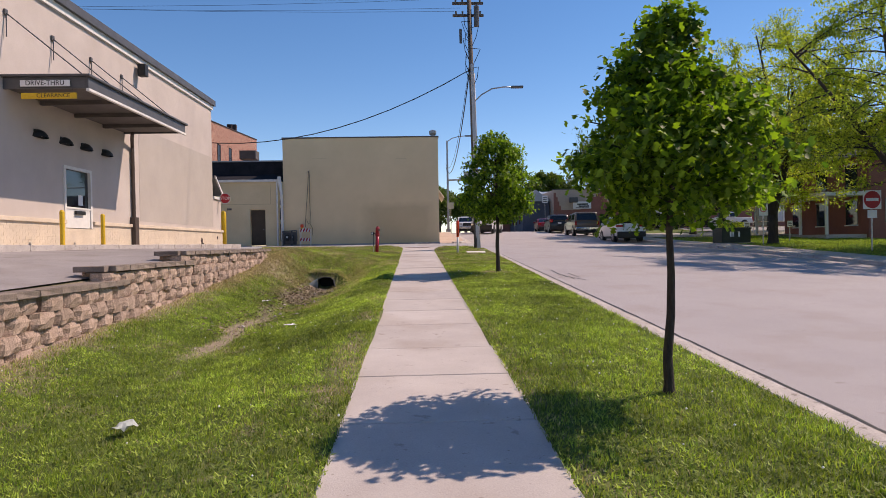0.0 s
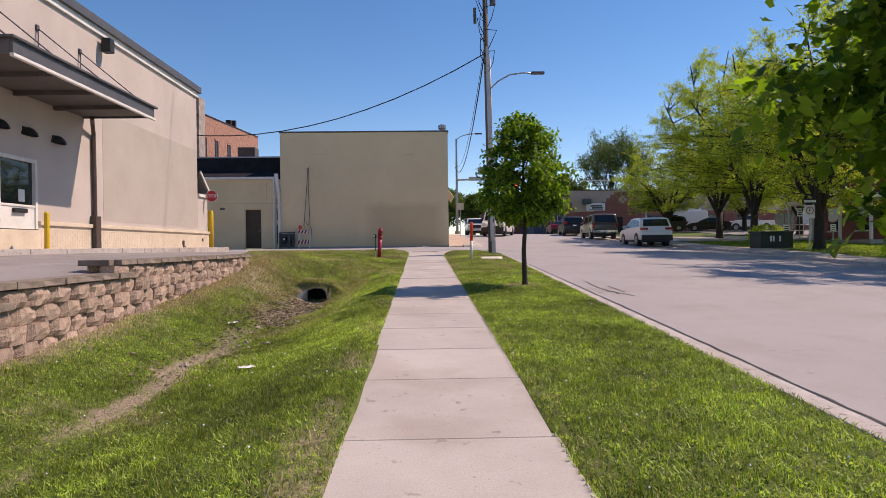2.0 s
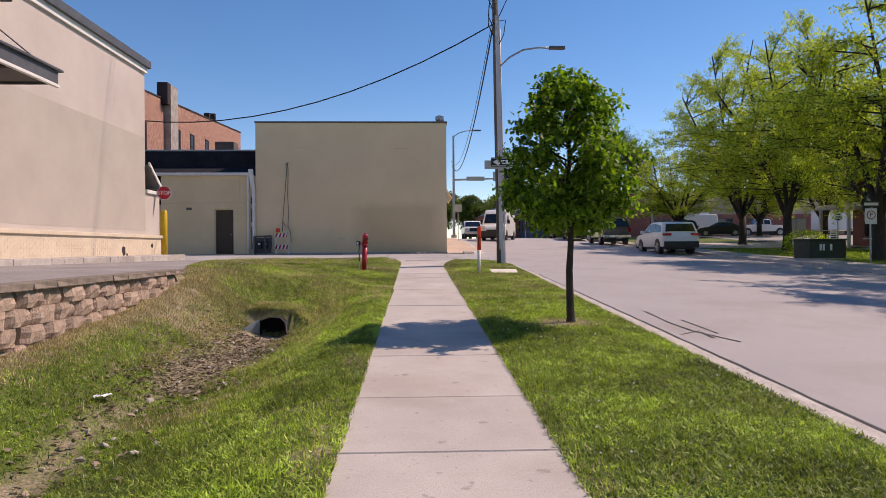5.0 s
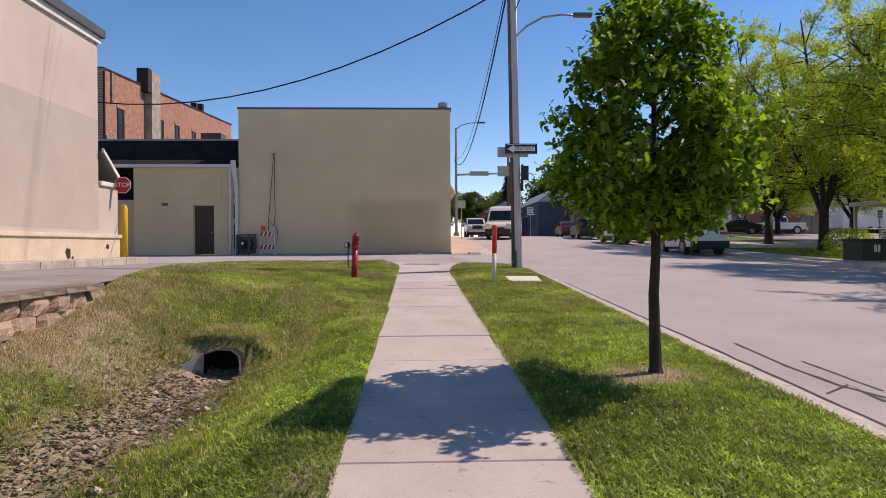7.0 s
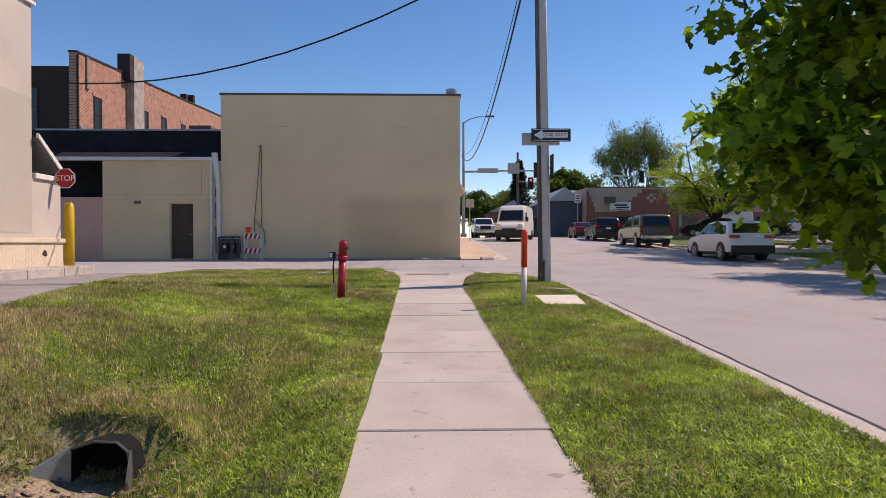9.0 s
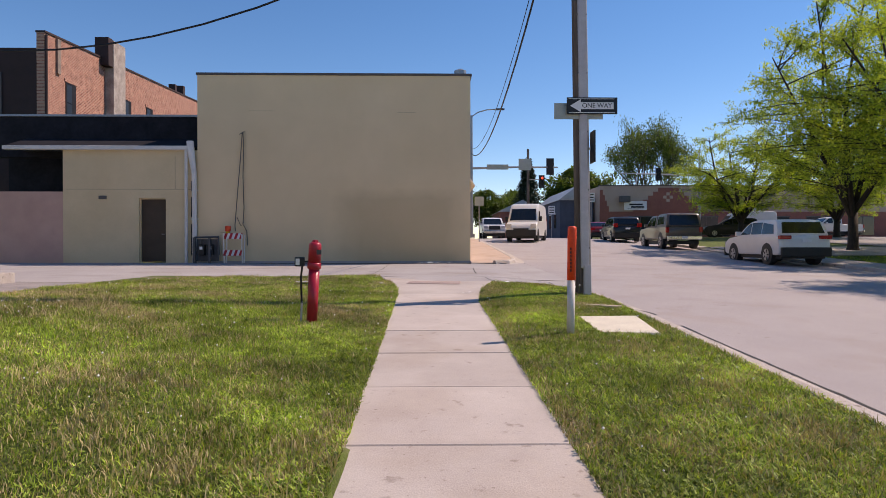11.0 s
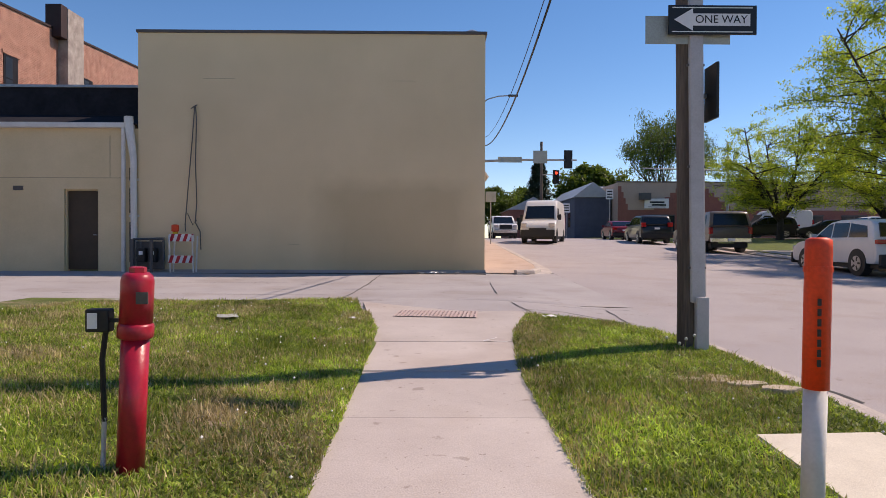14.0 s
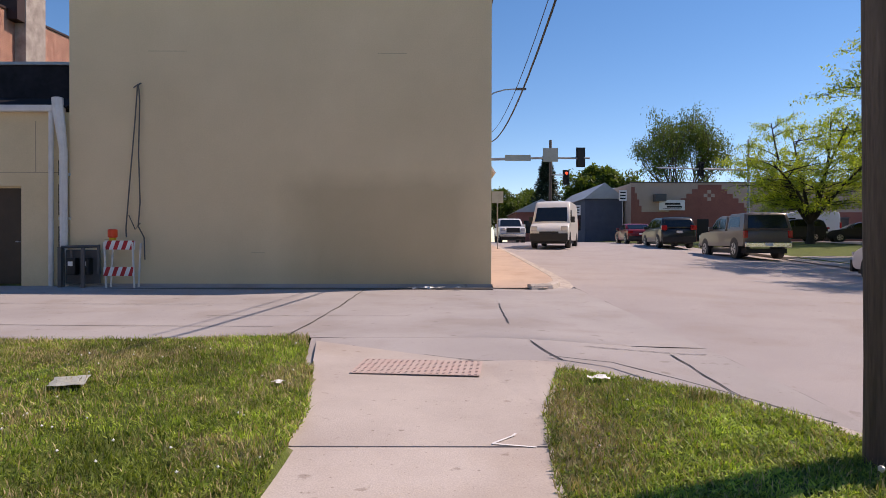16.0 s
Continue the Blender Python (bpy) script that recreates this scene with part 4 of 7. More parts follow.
# ---- beige block building and its annex ----
YW = 37.36
far = thing("beige_building", (0, YW, 1.4), "windowless beige painted block building", "building", kind="structure")
part("wall", box(B(), -8.49, 1.11, 0, 0.3, 0, 6.74), M_BEIGE, far, "plain beige end wall with patched paint")
part("side_wall", box(B(), 0.81, 1.11, 0.301, 24, 0, 6.74), M_BEIGE, far)
part("side_wall", box(B(), -8.49, -8.19, 0.301, 24, 0, 6.74), M_BEIGE, far)
part("roof", box(B(), -8.19, 0.81, 0.3, 24, 6.3, 6.4), M_BLACK, far)
part("coping", box(B(), -8.53, 1.16, -0.04, 0.34, 6.74, 6.82, 0.01), M_SOFFIT, far, "grey metal coping")
part("coping", box(B(), 0.78, 1.16, 0.341, 24, 6.74, 6.82, 0.01), M_SOFFIT, far, "grey metal coping")
part("plinth", box(B(), -8.5, 1.14, -0.03, -0.001, 0, 0.2), M_LANE, far, "grey cement plinth")
vent = thing("roof_vent", (0.85, 39.5, 7.7), "squat grey metal roof vent", "vent")
part("stack", tube(B(), [(0, 0, 0), (0, 0, 0.95)], 0.15, 12), M_GALV, vent)
part("cowl", tube(B(), [(0, 0, 0.95), (0, 0, 1.02), (0, 0, 1.2), (0, 0, 1.27)], [0.2, 0.24, 0.24, 0.1], 12), M_GALV, vent)

annex = thing("annex", (0, YW, 1.4), "tan painted single-storey annex with black roof upstand", "building", kind="structure")
part("wall", box(B(), -13.2, -10.56, 0.05, 0.3, 0, 4.1), M_TAN, annex)
part("wall", box(B(), -9.62, -8.5, 0.05, 0.3, 0, 4.1), M_TAN, annex)
part("wall", box(B(), -10.56, -9.62, 0.05, 0.3, 2.42, 4.1), M_TAN, annex)
part("side_wall", box(B(), -13.2, -12.95, 0.301, 8, 0, 4.1), M_TAN, annex)
part("gutter", box(B(), -15.2, -8.62, -0.12, 0.1, 4.1, 4.24, 0.02), M_WHITE, annex, "white gutter")
part("roof_upstand", box(B(), -16.5, -8.5, 1.2, 1.5, 4.0, 5.5), M_BLACK, annex, "black membrane upstand")
part("lower_roof", prism(B(), [(-0.05, 4.24), (1.25, 4.7), (1.25, 4.2), (-0.05, 4.2)], "x", -15.2, -8.51), M_BLACK, annex, "black roofing felt")
part("coping", box(B(), -16.5, -8.5, 1.15, 1.55, 5.5, 5.58, 0.01), M_GALV, annex, "grey metal coping")
# A flat black sheet closes the back of the recess.
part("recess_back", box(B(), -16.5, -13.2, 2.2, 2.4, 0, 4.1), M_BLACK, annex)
part("recess_wall", box(B(), -16.5, -13.201, 0.1, 0.3, 0, 2.65), M_PINKWALL, annex, "low pinkish screen wall")
door = thing("annex_door", (-10.09, YW + 0.2, 1.5), "closed dark brown metal door in the tan wall", "door", kind="structure")
part("leaf", box(B(), -0.44, 0.44, 0.0, 0.05, 0.08, 2.28), M_DOOR, door)
for b in ((-0.47, -0.44, -0.06, 0.06, 0, 2.32), (0.44, 0.47, -0.06, 0.06, 0, 2.32), (-0.44, 0.44, -0.06, 0.06, 2.28, 2.32)):
    part("frame", box(B(), *b), M_TAN, door)
part("joint_line", box(B(), -13.1, -8.6, 0.045, 0.0495, 2.72, 2.74), M_FAINT, annex)
part("joint_line", box(B(), -9.30, -9.28, 0.045, 0.0495, 2.745, 3.9), M_FAINT, annex)
part("handle", tube(B(), [(0.36, -0.02, 1.05), (0.36, -0.06, 1.05), (0.28, -0.06, 1.05)], 0.014, 6), M_GALV, door)
part("vent_plate", box(B(), -11.95, -11.68, 0.02, 0.049, 2.38, 2.5), M_SOFFIT, annex, "small louvred vent plate")

for x, r, top in ((-8.86, 0.055, 5.55), (-8.60, 0.085, 5.95)):
    dp = thing("drainpipe", (x, YW - 0.02, 1.45), "white painted drainpipe in the wall corner", "drainpipe", group="drainpipes")
    if r > 0.06:
        part("pipe", tube(B(), [(-0.12, -0.05, 4.35), (-0.10, -0.06, 4.1), (0.03, -0.08, 3.2), (0.05, -0.08, 0.0)], [0.12, 0.12, r, r], 10), M_WHITE, dp)
        for z in (0.5, 1.6, 2.6):
            part("clip", box(B(), -0.12, 0.14, -0.02, 0.02, z, z + 0.06), M_WHITE, dp)
        for z0_, z1_ in ((0.35, 1.45), (1.7, 2.4), (2.6, 2.95)):
            part("gap", box(B(), -0.10, -0.045, -0.05, 0.01, z0_, z1_), M_SIGNK, dp, "dark gap beside the pipe")
    else:
        part("pipe", tube(B(), [(0, -0.05, 4.05), (0, -0.06, 0)], r, 10), M_WHITE, dp)

# ---- red brick building behind ----
rb = thing("red_brick_building", (-17.7, 43.8, 1.75), "weathered red brick building with chimneys and a stepped parapet", "building", kind="structure")
part("side_wall", prism(B(), [(0, 0), (23.5, 0), (23.5, 11.35), (15, 10.85), (0, 10.0)], "x", -0.35, 0), M_MORTAR, rb, "weathered red brick side wall")
part("parapet_cap", prism(B(), [(0, 10.0), (15, 10.85), (23.5, 11.35), (23.5, 11.44), (15, 10.94), (0, 10.09)], "x", -0.4, 0.05), M_DARKWALL, rb)
part("front_wall", box(B(), -14, -0.36, 0, 0.3, 0, 9.3), M_DARKWALL, rb, "dark maroon painted front")
part("roof", box(B(), -14, -0.36, 0.3, 23.5, 8.3, 8.4), M_BLACK, rb)
part("end_wall", box(B(), -14, -0.36, 23.2, 23.5, 0, 9.0), M_MORTAR, rb)
part("corner_pipe", tube(B(), [(0.06, 0.05, 3), (0.06, 0.05, 9.9)], 0.06, 8), M_DARKWALL, rb)
part("pale_pilaster", box(B(), 0.0, 0.1, 0.86, 1.12, 8.4, 10.0), M_CAP, rb)
ch = part("chimney", box(B(), -0.3, 0.45, 5.3, 6.6, 4.2, 11.35, 0.02), M_CHIMNEY, rb, "rendered pale grey chimney stack")
part("flue", box(B(), -0.29, 0.43, 4.8, 5.29, 9.9, 11.38, 0.02), M_DARKWALL, ch, "dark brick flue")
for y, z, w in ((14.6, 11.4, 0.3), (16.0, 11.65, 0.35)):
    part("chimney", box(B(), -0.5, -0.05, y, y + w, 10.4, z, 0.02), M_DARKWALL, rb, "small dark chimney")
for y, z in ((1.62, 8.2), (7.3, 8.7), (10.1, 8.85), (13.4, 9.0), (18.5, 9.2)):
    w = part("window", box(B(), 0.002, 0.03, y, y + 0.85, z - 1.9, z), M_BLACK, rb, "dark recessed sash window")
    part("pane", box(B(), 0.03, 0.036, y + 0.08, y + 0.50, z - 1.8, z - 1.0), M_SIGNK, w)
    part("pane", box(B(), 0.03, 0.036, y + 0.08, y + 0.50, z - 0.94, z - 0.1), M_SIGNK, w)
    part("lintel", box(B(), 0.0, 0.04, y - 0.1, y + 0.95, z, z + 0.14), M_MORTAR, w)
w = part("window", box(B(), -3.0, -1.9, -0.04, -0.001, 6.1, 8.2), M_DARKWALL, rb, "front sash window")
part("pane", box(B(), -2.92, -1.98, -0.05, -0.04, 6.18, 8.12), M_GLASS, w)
for b in ((-3.02, -2.94, 6.1, 8.2), (-1.96, -1.88, 6.1, 8.2), (-2.94, -1.96, 8.12, 8.2), (-2.94, -1.96, 6.1, 6.18), (-2.94, -1.96, 7.1, 7.16)):
    part("frame", box(B(), b[0], b[1], -0.07, -0.045, b[2], b[3]), M_SOFFIT, w)
part("flashing", prism(B(), [(0.15, 5.15), (0.15, 6.35), (4.6, 5.45), (4.6, 5.15)], "x", 0.06, 0.14), M_GALV, rb, "grey sheet flashing at the wall foot")
part("roof_unit", box(B(), 2.2, 3.6, 9.0, 10.2, 7.3, 8.05, 0.03), M_SOFFIT, rb, "grey rooftop unit")

# ---- trees ----
def leaf_cloud(name, pts, size, material, seed, lobed=True, droop=0.5):
    """Many small folded leaves round the given points."""
    rg = np.random.default_rng(seed)
    n = len(pts)
    s = size * rg.uniform(0.65, 1.25, n)
    th, ph = rg.uniform(0, 2 * np.pi, n), rg.normal(0, 0.75, n) + droop
    ax = np.stack([np.cos(th) * np.cos(ph), np.sin(th) * np.cos(ph), -np.sin(ph)], 1)
    sd = np.stack([-np.sin(th), np.cos(th), rg.normal(0, 0.35, n)], 1)
    sd /= np.linalg.norm(sd, axis=1)[:, None]
    nm = np.cross(ax, sd)
    if lobed:
        shape = [(0, 0, 0), (0.30, 0.50, 0.10), (0.42, 0.22, 0.02), (0.78, 0.40, 0.06), (1.0, 0.0, -0.10), (0.78, -0.40, 0.06), (0.42, -0.22, 0.02), (0.30, -0.50, 0.10)]
        tri = [(0, 1, 2), (0, 2, 6), (0, 6, 7), (2, 3, 4), (2, 4, 6), (4, 5, 6)]
    else:
        shape = [(0, 0, 0), (0.5, 0.26, 0.05), (1.0, 0, -0.06), (0.5, -0.26, 0.05)]
        tri = [(0, 1, 2), (0, 2, 3)]
    k = len(shape)
    v = np.zeros((n, k, 3))
    for j, (a, b, c) in enumerate(shape):
        v[:, j] = pts + s[:, None] * (a * ax + b * sd + c * nm)
    f = (np.arange(n)[:, None, None] * k + np.array(tri)[None]).reshape(-1, 3)
    return mesh_np(name, v.reshape(-1, 3), f, material)


def maple(at, height, crown, bottom, lean, seed, label, profile, leaves, girth=1.0, leaf=0.074):
    """A young street maple: straight trunk, upswept limbs, dense crown of hanging leaves."""
    rnd, rg = random.Random(seed), np.random.default_rng(seed)
    t = thing("maple_tree", at, label, "tree", group="young street maples")
    steps = (0, 0.1, 0.28, 0.5, 0.75, 0.9, 1.0)
    bm = B()
    n = 9
    spine = [(lean * (k / n) ** 1.2 + 0.018 * math.sin(k * 1.9 + seed), 0.012 * math.cos(k * 2.3), height * 0.93 * k / n) for k in range(n + 1)]
    tube(bm, [(0, 0, -0.08), (0, 0, 0.0), (0, 0, 0.10)] + spine[1:], [q * girth for q in [0.105, 0.080, 0.058] + [0.052 * (1 - k / (n + 1)) + 0.006 for k in range(1, n + 1)]], 10)
    tips = []
    for k in range(30):
        rel = 0.03 + 0.85 * k / 30
        h = bottom + (height - bottom) * rel
        a = k * 2.4 + rnd.uniform(-0.4, 0.4)
        reach = crown * float(np.interp(min(1, rel + 0.14), steps, profile)) * rnd.uniform(0.75, 1.12)
        x0 = lean * (h / height) ** 1.2
        p0 = Vector((x0, 0, h - 0.08))
        p2 = Vector((x0 + math.cos(a) * reach, math.sin(a) * reach, h + reach * rnd.uniform(0.15, 0.4)))
        p1 = p0.lerp(p2, 0.5) + Vector((0, 0, 0.07))
        tube(bm, [p0, p1, p2], [0.018, 0.012, 0.004], 5, False)
        tips += [p0.lerp(p2, u) for u in (0.6, 0.8, 0.95, 1.05)]
    part("trunk", bm, M_BARK, t, "dark slender trunk with upswept limbs", True)
    pts, n_cl = [], leaves // 42
    while n_cl:
        rel, a = rg.uniform(0, 1), rg.uniform(0, 2 * np.pi)
        w = float(np.interp(rel, steps, profile))
        if rg.uniform(0, 1) > (w + 0.12) ** 1.4:
            continue
        u = Vector((math.cos(a), math.sin(a), rel * 2.2))
        bumpy = 1 + 0.40 * noise.noise(u * 2.0 + Vector((seed, 0, 0))) + 0.30 * noise.noise(u * 4.6 + Vector((0, seed, 0)))
        r = rg.uniform(0.12, 1.0) ** 0.55 * crown * w * bumpy
        z = bottom + (height - bottom) * rel - 0.08 * r
        q = np.array([lean * (z / height) + u.x * r, u.y * r, z])
        if noise.noise(Vector(q) * 2.6 + Vector((seed, 0, 0))) < -0.13:
            continue
        n_cl -= 1
        spray = np.clip(rg.normal(0, 1, (42, 3)), -1.5, 1.5) * np.array([0.105, 0.105, 0.060])
        spray[:, 2] -= 0.9 * np.hypot(spray[:, 0], spray[:, 1]) ** 1.3
        pts += list(q + spray * rg.uniform(0.7, 1.25))
    for q in tips:
        for _ in range(12):
            pts.append(np.array(q) + rg.normal(0, 0.065, 3) - np.array([0, 0, 0.04]))
    ob = new("crown", leaf_cloud("crown", np.array(pts), leaf, M_MAPLE, seed, droop=0.75))
    ob.parent = t
    tagged(ob, "dense green maple leaves")
    return t


maple((1.91, 3.2, 0.25), 3.20, 0.75, 1.56, 0.08, 3, "young maple with dark thin trunk and cone-shaped crown on the verge", (0.50, 0.88, 1.0, 0.82, 0.50, 0.28, 0.06), 9200, 0.72, 0.066)
maple((1.92, 14.35, 0.72), 3.70, 0.90, 1.44, -0.03, 8, "young maple with rounded crown on the verge", (0.50, 0.80, 1.0, 0.98, 0.70, 0.48, 0.12), 11800)


def limb(bm, rnd, p, d, length, r, depth, ends, spread=0.55, lift=0.12):
    pts, rad = [p.copy()], [r]
    q = p.copy()
    for k in range(4):
        d = (d + Vector((rnd.gauss(0, 0.12), rnd.gauss(0, 0.12), rnd.gauss(0.03, 0.08) + lift * 0.3))).normalized()
        q = q + d * length / 4
        pts.append(q.copy()), rad.append(r * (1 - 0.13 * (k + 1)))
    tube(bm, pts, rad, 7 if r > 0.05 else 4, False)
    if depth <= 1:
        ends += pts[1:] if depth == 0 else pts[2:4]
    if depth == 0:
        return
    for k in range(3 if depth > 1 else 4):
        a = rnd.uniform(0, 2 * math.pi)
        side = Vector((math.cos(a), math.sin(a), rnd.uniform(-0.15, 0.5)))
        limb(bm, rnd, pts[rnd.choice((2, 3, 4, 4))], (d + side * rnd.uniform(spread, spread * 1.7)).normalized(), length * rnd.uniform(0.55, 0.8), r * 0.5, depth - 1, ends, spread, lift)


def big_tree(name, height, forks, seed, leaves, material, size, label, sparse=0.5, trunk=0.22, group="", spread=0.6, bark=None, wide=0.40, mid=0.60, vol=0.62, splay=0.62):
    """An open street tree, forked low, with thin twigs and small leaves, at the origin."""
    rnd, rg = random.Random(seed), np.random.default_rng(seed)
    t = thing(name, (0, 0, 0), label, "tree", group)
    bm, ends = B(), []
    fork = height * 0.17
    tube(bm, [(0, 0, -0.3), (0, 0, 0.0), (0.02, 0, 0.3), (0.05, 0.03, fork)], [trunk * 1.7, trunk * 1.35, trunk, trunk * 0.85], 10)
    for k in range(forks):
        a = 2 * math.pi * k / forks + rnd.uniform(-0.4, 0.4)
        d = Vector((math.cos(a) * splay, math.sin(a) * splay, 1.0)).normalized()
        limb(bm, rnd, Vector((0.05, 0.03, fork * rnd.uniform(0.8, 1.0))), d, height * 0.34, trunk * 0.6, 3, ends, spread)
    part("trunk", bm, bark or M_BARK2, t, "grey-brown forked trunk and bare limbs", True)
    ends = np.array([list(e) for e in ends])
    ends[:, 2] = np.clip(ends[:, 2], height * 0.2, height * 1.05)
    n_vol = int(leaves * vol)
    u = rg.normal(0, 1, (n_vol * 4, 3))
    u /= np.linalg.norm(u, axis=1)[:, None]
    rad = rg.uniform(0.25, 1.0, n_vol * 4) ** 0.5
    q = u * rad[:, None] * np.array([wide, wide, 0.98 - mid]) * height + np.array([0, 0, mid * height])
    q[:, :2] *= (1.05 - 0.45 * np.clip((q[:, 2] / height - 0.55) / 0.45, 0, 1))[:, None]
    clump = np.array([noise.noise(Vector(p) * 0.75 + Vector((seed, 0, 0))) + 0.6 * noise.noise(Vector(p) * 1.9) for p in q])
    body = q[clump > 0.14][:n_vol]
    pick = ends[rg.integers(0, len(ends), leaves - len(body))]
    pts = np.concatenate([pick + np.clip(rg.normal(0, sparse * 0.7, pick.shape), -0.9, 0.9) * np.array([1, 1, 0.8]) - np.array([0, 0, 0.15]), body])
    pts = pts[pts[:, 2] > height * (0.22 + 0.05 * np.sin(3 * np.arctan2(pts[:, 1], pts[:, 0])))]
    ob = new("crown", leaf_cloud("crown", pts, size, material, seed, lobed=False, droop=0.25))
    ob.parent = t
    return t


def locust(height, radius, seed, leaves, label, group, fork=0.15, mains=7):
    """A vase-shaped street tree: curved main limbs, side limbs, and twigs strung with small leaves."""
    rnd, rg = random.Random(seed), np.random.default_rng(seed)
    t = thing("locust_tree", (0, 0, 0), label, "tree", group)
    bm, twigs = B(), []
    zf = height * fork
    tube(bm, [(0, 0, -0.3), (0, 0, 0.0), (0.02, 0, 0.35), (0.05, 0.03, zf)], [0.40, 0.33, 0.25, 0.21], 10)

    def shell(rel):
        return radius * float(np.interp(rel, (0.2, 0.32, 0.5, 0.7, 0.86, 1.0), (0.55, 0.92, 1.0, 0.80, 0.50, 0.10)))

    def bend(a, b, sag, n):
        wob = Vector((rnd.gauss(0, 1), rnd.gauss(0, 1), rnd.gauss(0, 0.5))) * 0.05 * (b - a).length
        return [a.lerp(b, k / n) + (Vector((0, 0, sag)) + wob) * math.sin(math.pi * k / n) for k in range(n + 1)]

    for k in range(mains):
        a = 2 * math.pi * k / mains + rnd.uniform(-0.35, 0.35)
        rel = (0.98, 0.62, 0.88, 0.72, 0.93, 0.56, 0.80, 0.68)[k % 8] * rnd.uniform(0.95, 1.02)
        r = shell(rel) * rnd.uniform(0.7, 0.95)
        p0, p1 = Vector((0.04, 0.02, zf * rnd.uniform(0.72, 1.0))), Vector((math.cos(a) * r, math.sin(a) * r, height * rel))
        main = bend(p0, p1, -0.05 * height if rel > 0.75 else 0.02 * height, 8)
        tube(bm, main, [0.135 * (1 - 0.105 * q) + 0.008 for q in range(9)], 7, False)
        for q in range(17):
            f = rnd.uniform(1.3, 7.9)
            o = main[int(f)].lerp(main[int(f) + 1], f % 1)
            b = a + rnd.gauss(0, 1.1)
            relz = min(1.0, o.z / height + rnd.uniform(-0.04, 0.14))
            reach = max(0.6, shell(relz) * rnd.uniform(0.45, 1.08))
            e = Vector((math.cos(b) * reach, math.sin(b) * reach, height * relz))
            if (e - o).length > 0.36 * height:
                e = o + (e - o).normalized() * 0.36 * height
            side = bend(o, e, 0.18, 5)
            tube(bm, side, [0.042, 0.034, 0.026, 0.019, 0.013, 0.007], 5, False)
            for w in range(10):
                f2 = rnd.uniform(0.8, 4.95)
                o2 = side[int(f2)].lerp(side[int(f2) + 1], f2 % 1)
                d2 = (e - o).normalized() * 0.7 + Vector((rnd.gauss(0, 0.6), rnd.gauss(0, 0.6), rnd.gauss(0.12, 0.45)))
                tip = o2 + d2.normalized() * rnd.uniform(0.5, 1.25)
                mid = o2.lerp(tip, 0.55) + Vector((0, 0, 0.08))
                tube(bm, [o2, mid, tip], [0.010, 0.007, 0.003], 3, False)
                twigs.append((o2, mid, tip))
    part("trunk", bm, M_BARK, t, "dark trunk forked low into upswept limbs", True)
    tw = np.array([[list(p) for p in q] for q in twigs])
    full = rg.uniform(0.3, 1.0, len(tw))
    pick = rg.choice(len(tw), leaves, p=full / full.sum())
    u = rg.uniform(0.1, 1.08, leaves)[:, None]
    q = tw[pick]
    pts = q[:, 0] * (1 - u) ** 2 + 2 * q[:, 1] * u * (1 - u) + q[:, 2] * u * u + rg.normal(0, 0.115, (leaves, 3)) * np.array([1, 1, 0.7]) - np.array([0, 0, 0.06])
    ob = new("crown", leaf_cloud("crown", pts, 0.145, M_LOCUST, seed, lobed=False, droop=0.3))
    ob.parent = t
    tagged(ob, "airy yellow-green foliage")
    return t


LOC, GRP = "tall honey locust with airy yellow-green leaves on the far lawn", "locusts across the street"
lo = locust(14.2, 6.2, 21, 56000, LOC, GRP, 0.15, 8)
lo.matrix_basis = pose(21.4, 47.0, 1.80, 0, 0, 20)
l2 = locust(12.8, 5.9, 37, 50000, LOC, GRP, 0.16, 7)
l2.matrix_basis = pose(20.3, 40.0, 1.50)
l3 = locust(11.3, 5.3, 52, 46000, LOC, GRP, 0.17, 7)
l3.matrix_basis = pose(18.1, 30.0, 1.15)
copy_thing(l2, pose(18.9, 21.2, 0.85, 0, 0, 130))
l4 = locust(9.2, 6.0, 63, 44000, "spreading honey locust with yellow-green leaves by the car park", GRP, 0.17, 8)
l4.matrix_basis = pose(24.4, 64.7, 2.62)
copy_thing(l4, pose(33.0, 66.0, 2.70, 0, 0, 190))
copy_thing(l3, pose(31.0, 53.0, 2.1, 0, 0, 10))
copy_thing(l2, pose(28.5, 45.0, 1.75, 0, 0, 250))
copy_thing(l3, pose(25.5, 24.0, 0.9, 0, 0, 300))
ft = big_tree("bare_tree", 13.5, 9, 71, 26000, M_FARLEAF, 0.26, "large half-leafed tree behind the shops", sparse=0.6, trunk=0.3, bark=M_BARK2, wide=0.36, mid=0.58, vol=0.3, spread=0.5)
ft.matrix_basis = pose(31.5, 106, 3.0) @ Matrix.Diagonal((1.0, 1.0, 1.35, 1.0))
gt = big_tree("green_tree", 8.5, 5, 81, 13000, M_FARLEAF, 0.42, "rounded dense green tree beyond the crossing", sparse=0.55, trunk=0.3, group="trees beyond the crossing", spread=0.8)
gt.matrix_basis = pose(8.6, 118, 3.0)
for x, y, r, s in ((1.5, 104, 60, 1.05), (14.5, 128, 130, 1.1), (26, 128, 200, 1.6), (4, 132, 280, 1.3)):
    c = copy_thing(gt, pose(x, y, 3.0, 0, 0, r))
    c.scale = (s, s, s)
cf = thing("conifer_tree", (14.4, 110, 3.0), "tall dark conifer beyond the crossing", "tree")
part("trunk", tube(B(), [(0, 0, 0), (0, 0, 11.5)], [0.25, 0.03], 8), M_BARK2, cf)
rg = np.random.default_rng(4)
hh = rg.uniform(0.06, 1.0, 8000)
aa, rr = rg.uniform(0, 2 * np.pi, 8000), rg.uniform(0.2, 1, 8000) ** 0.5
wob = 1 + 0.25 * np.sin(hh * 40 + 2 * np.sin(aa * 2))
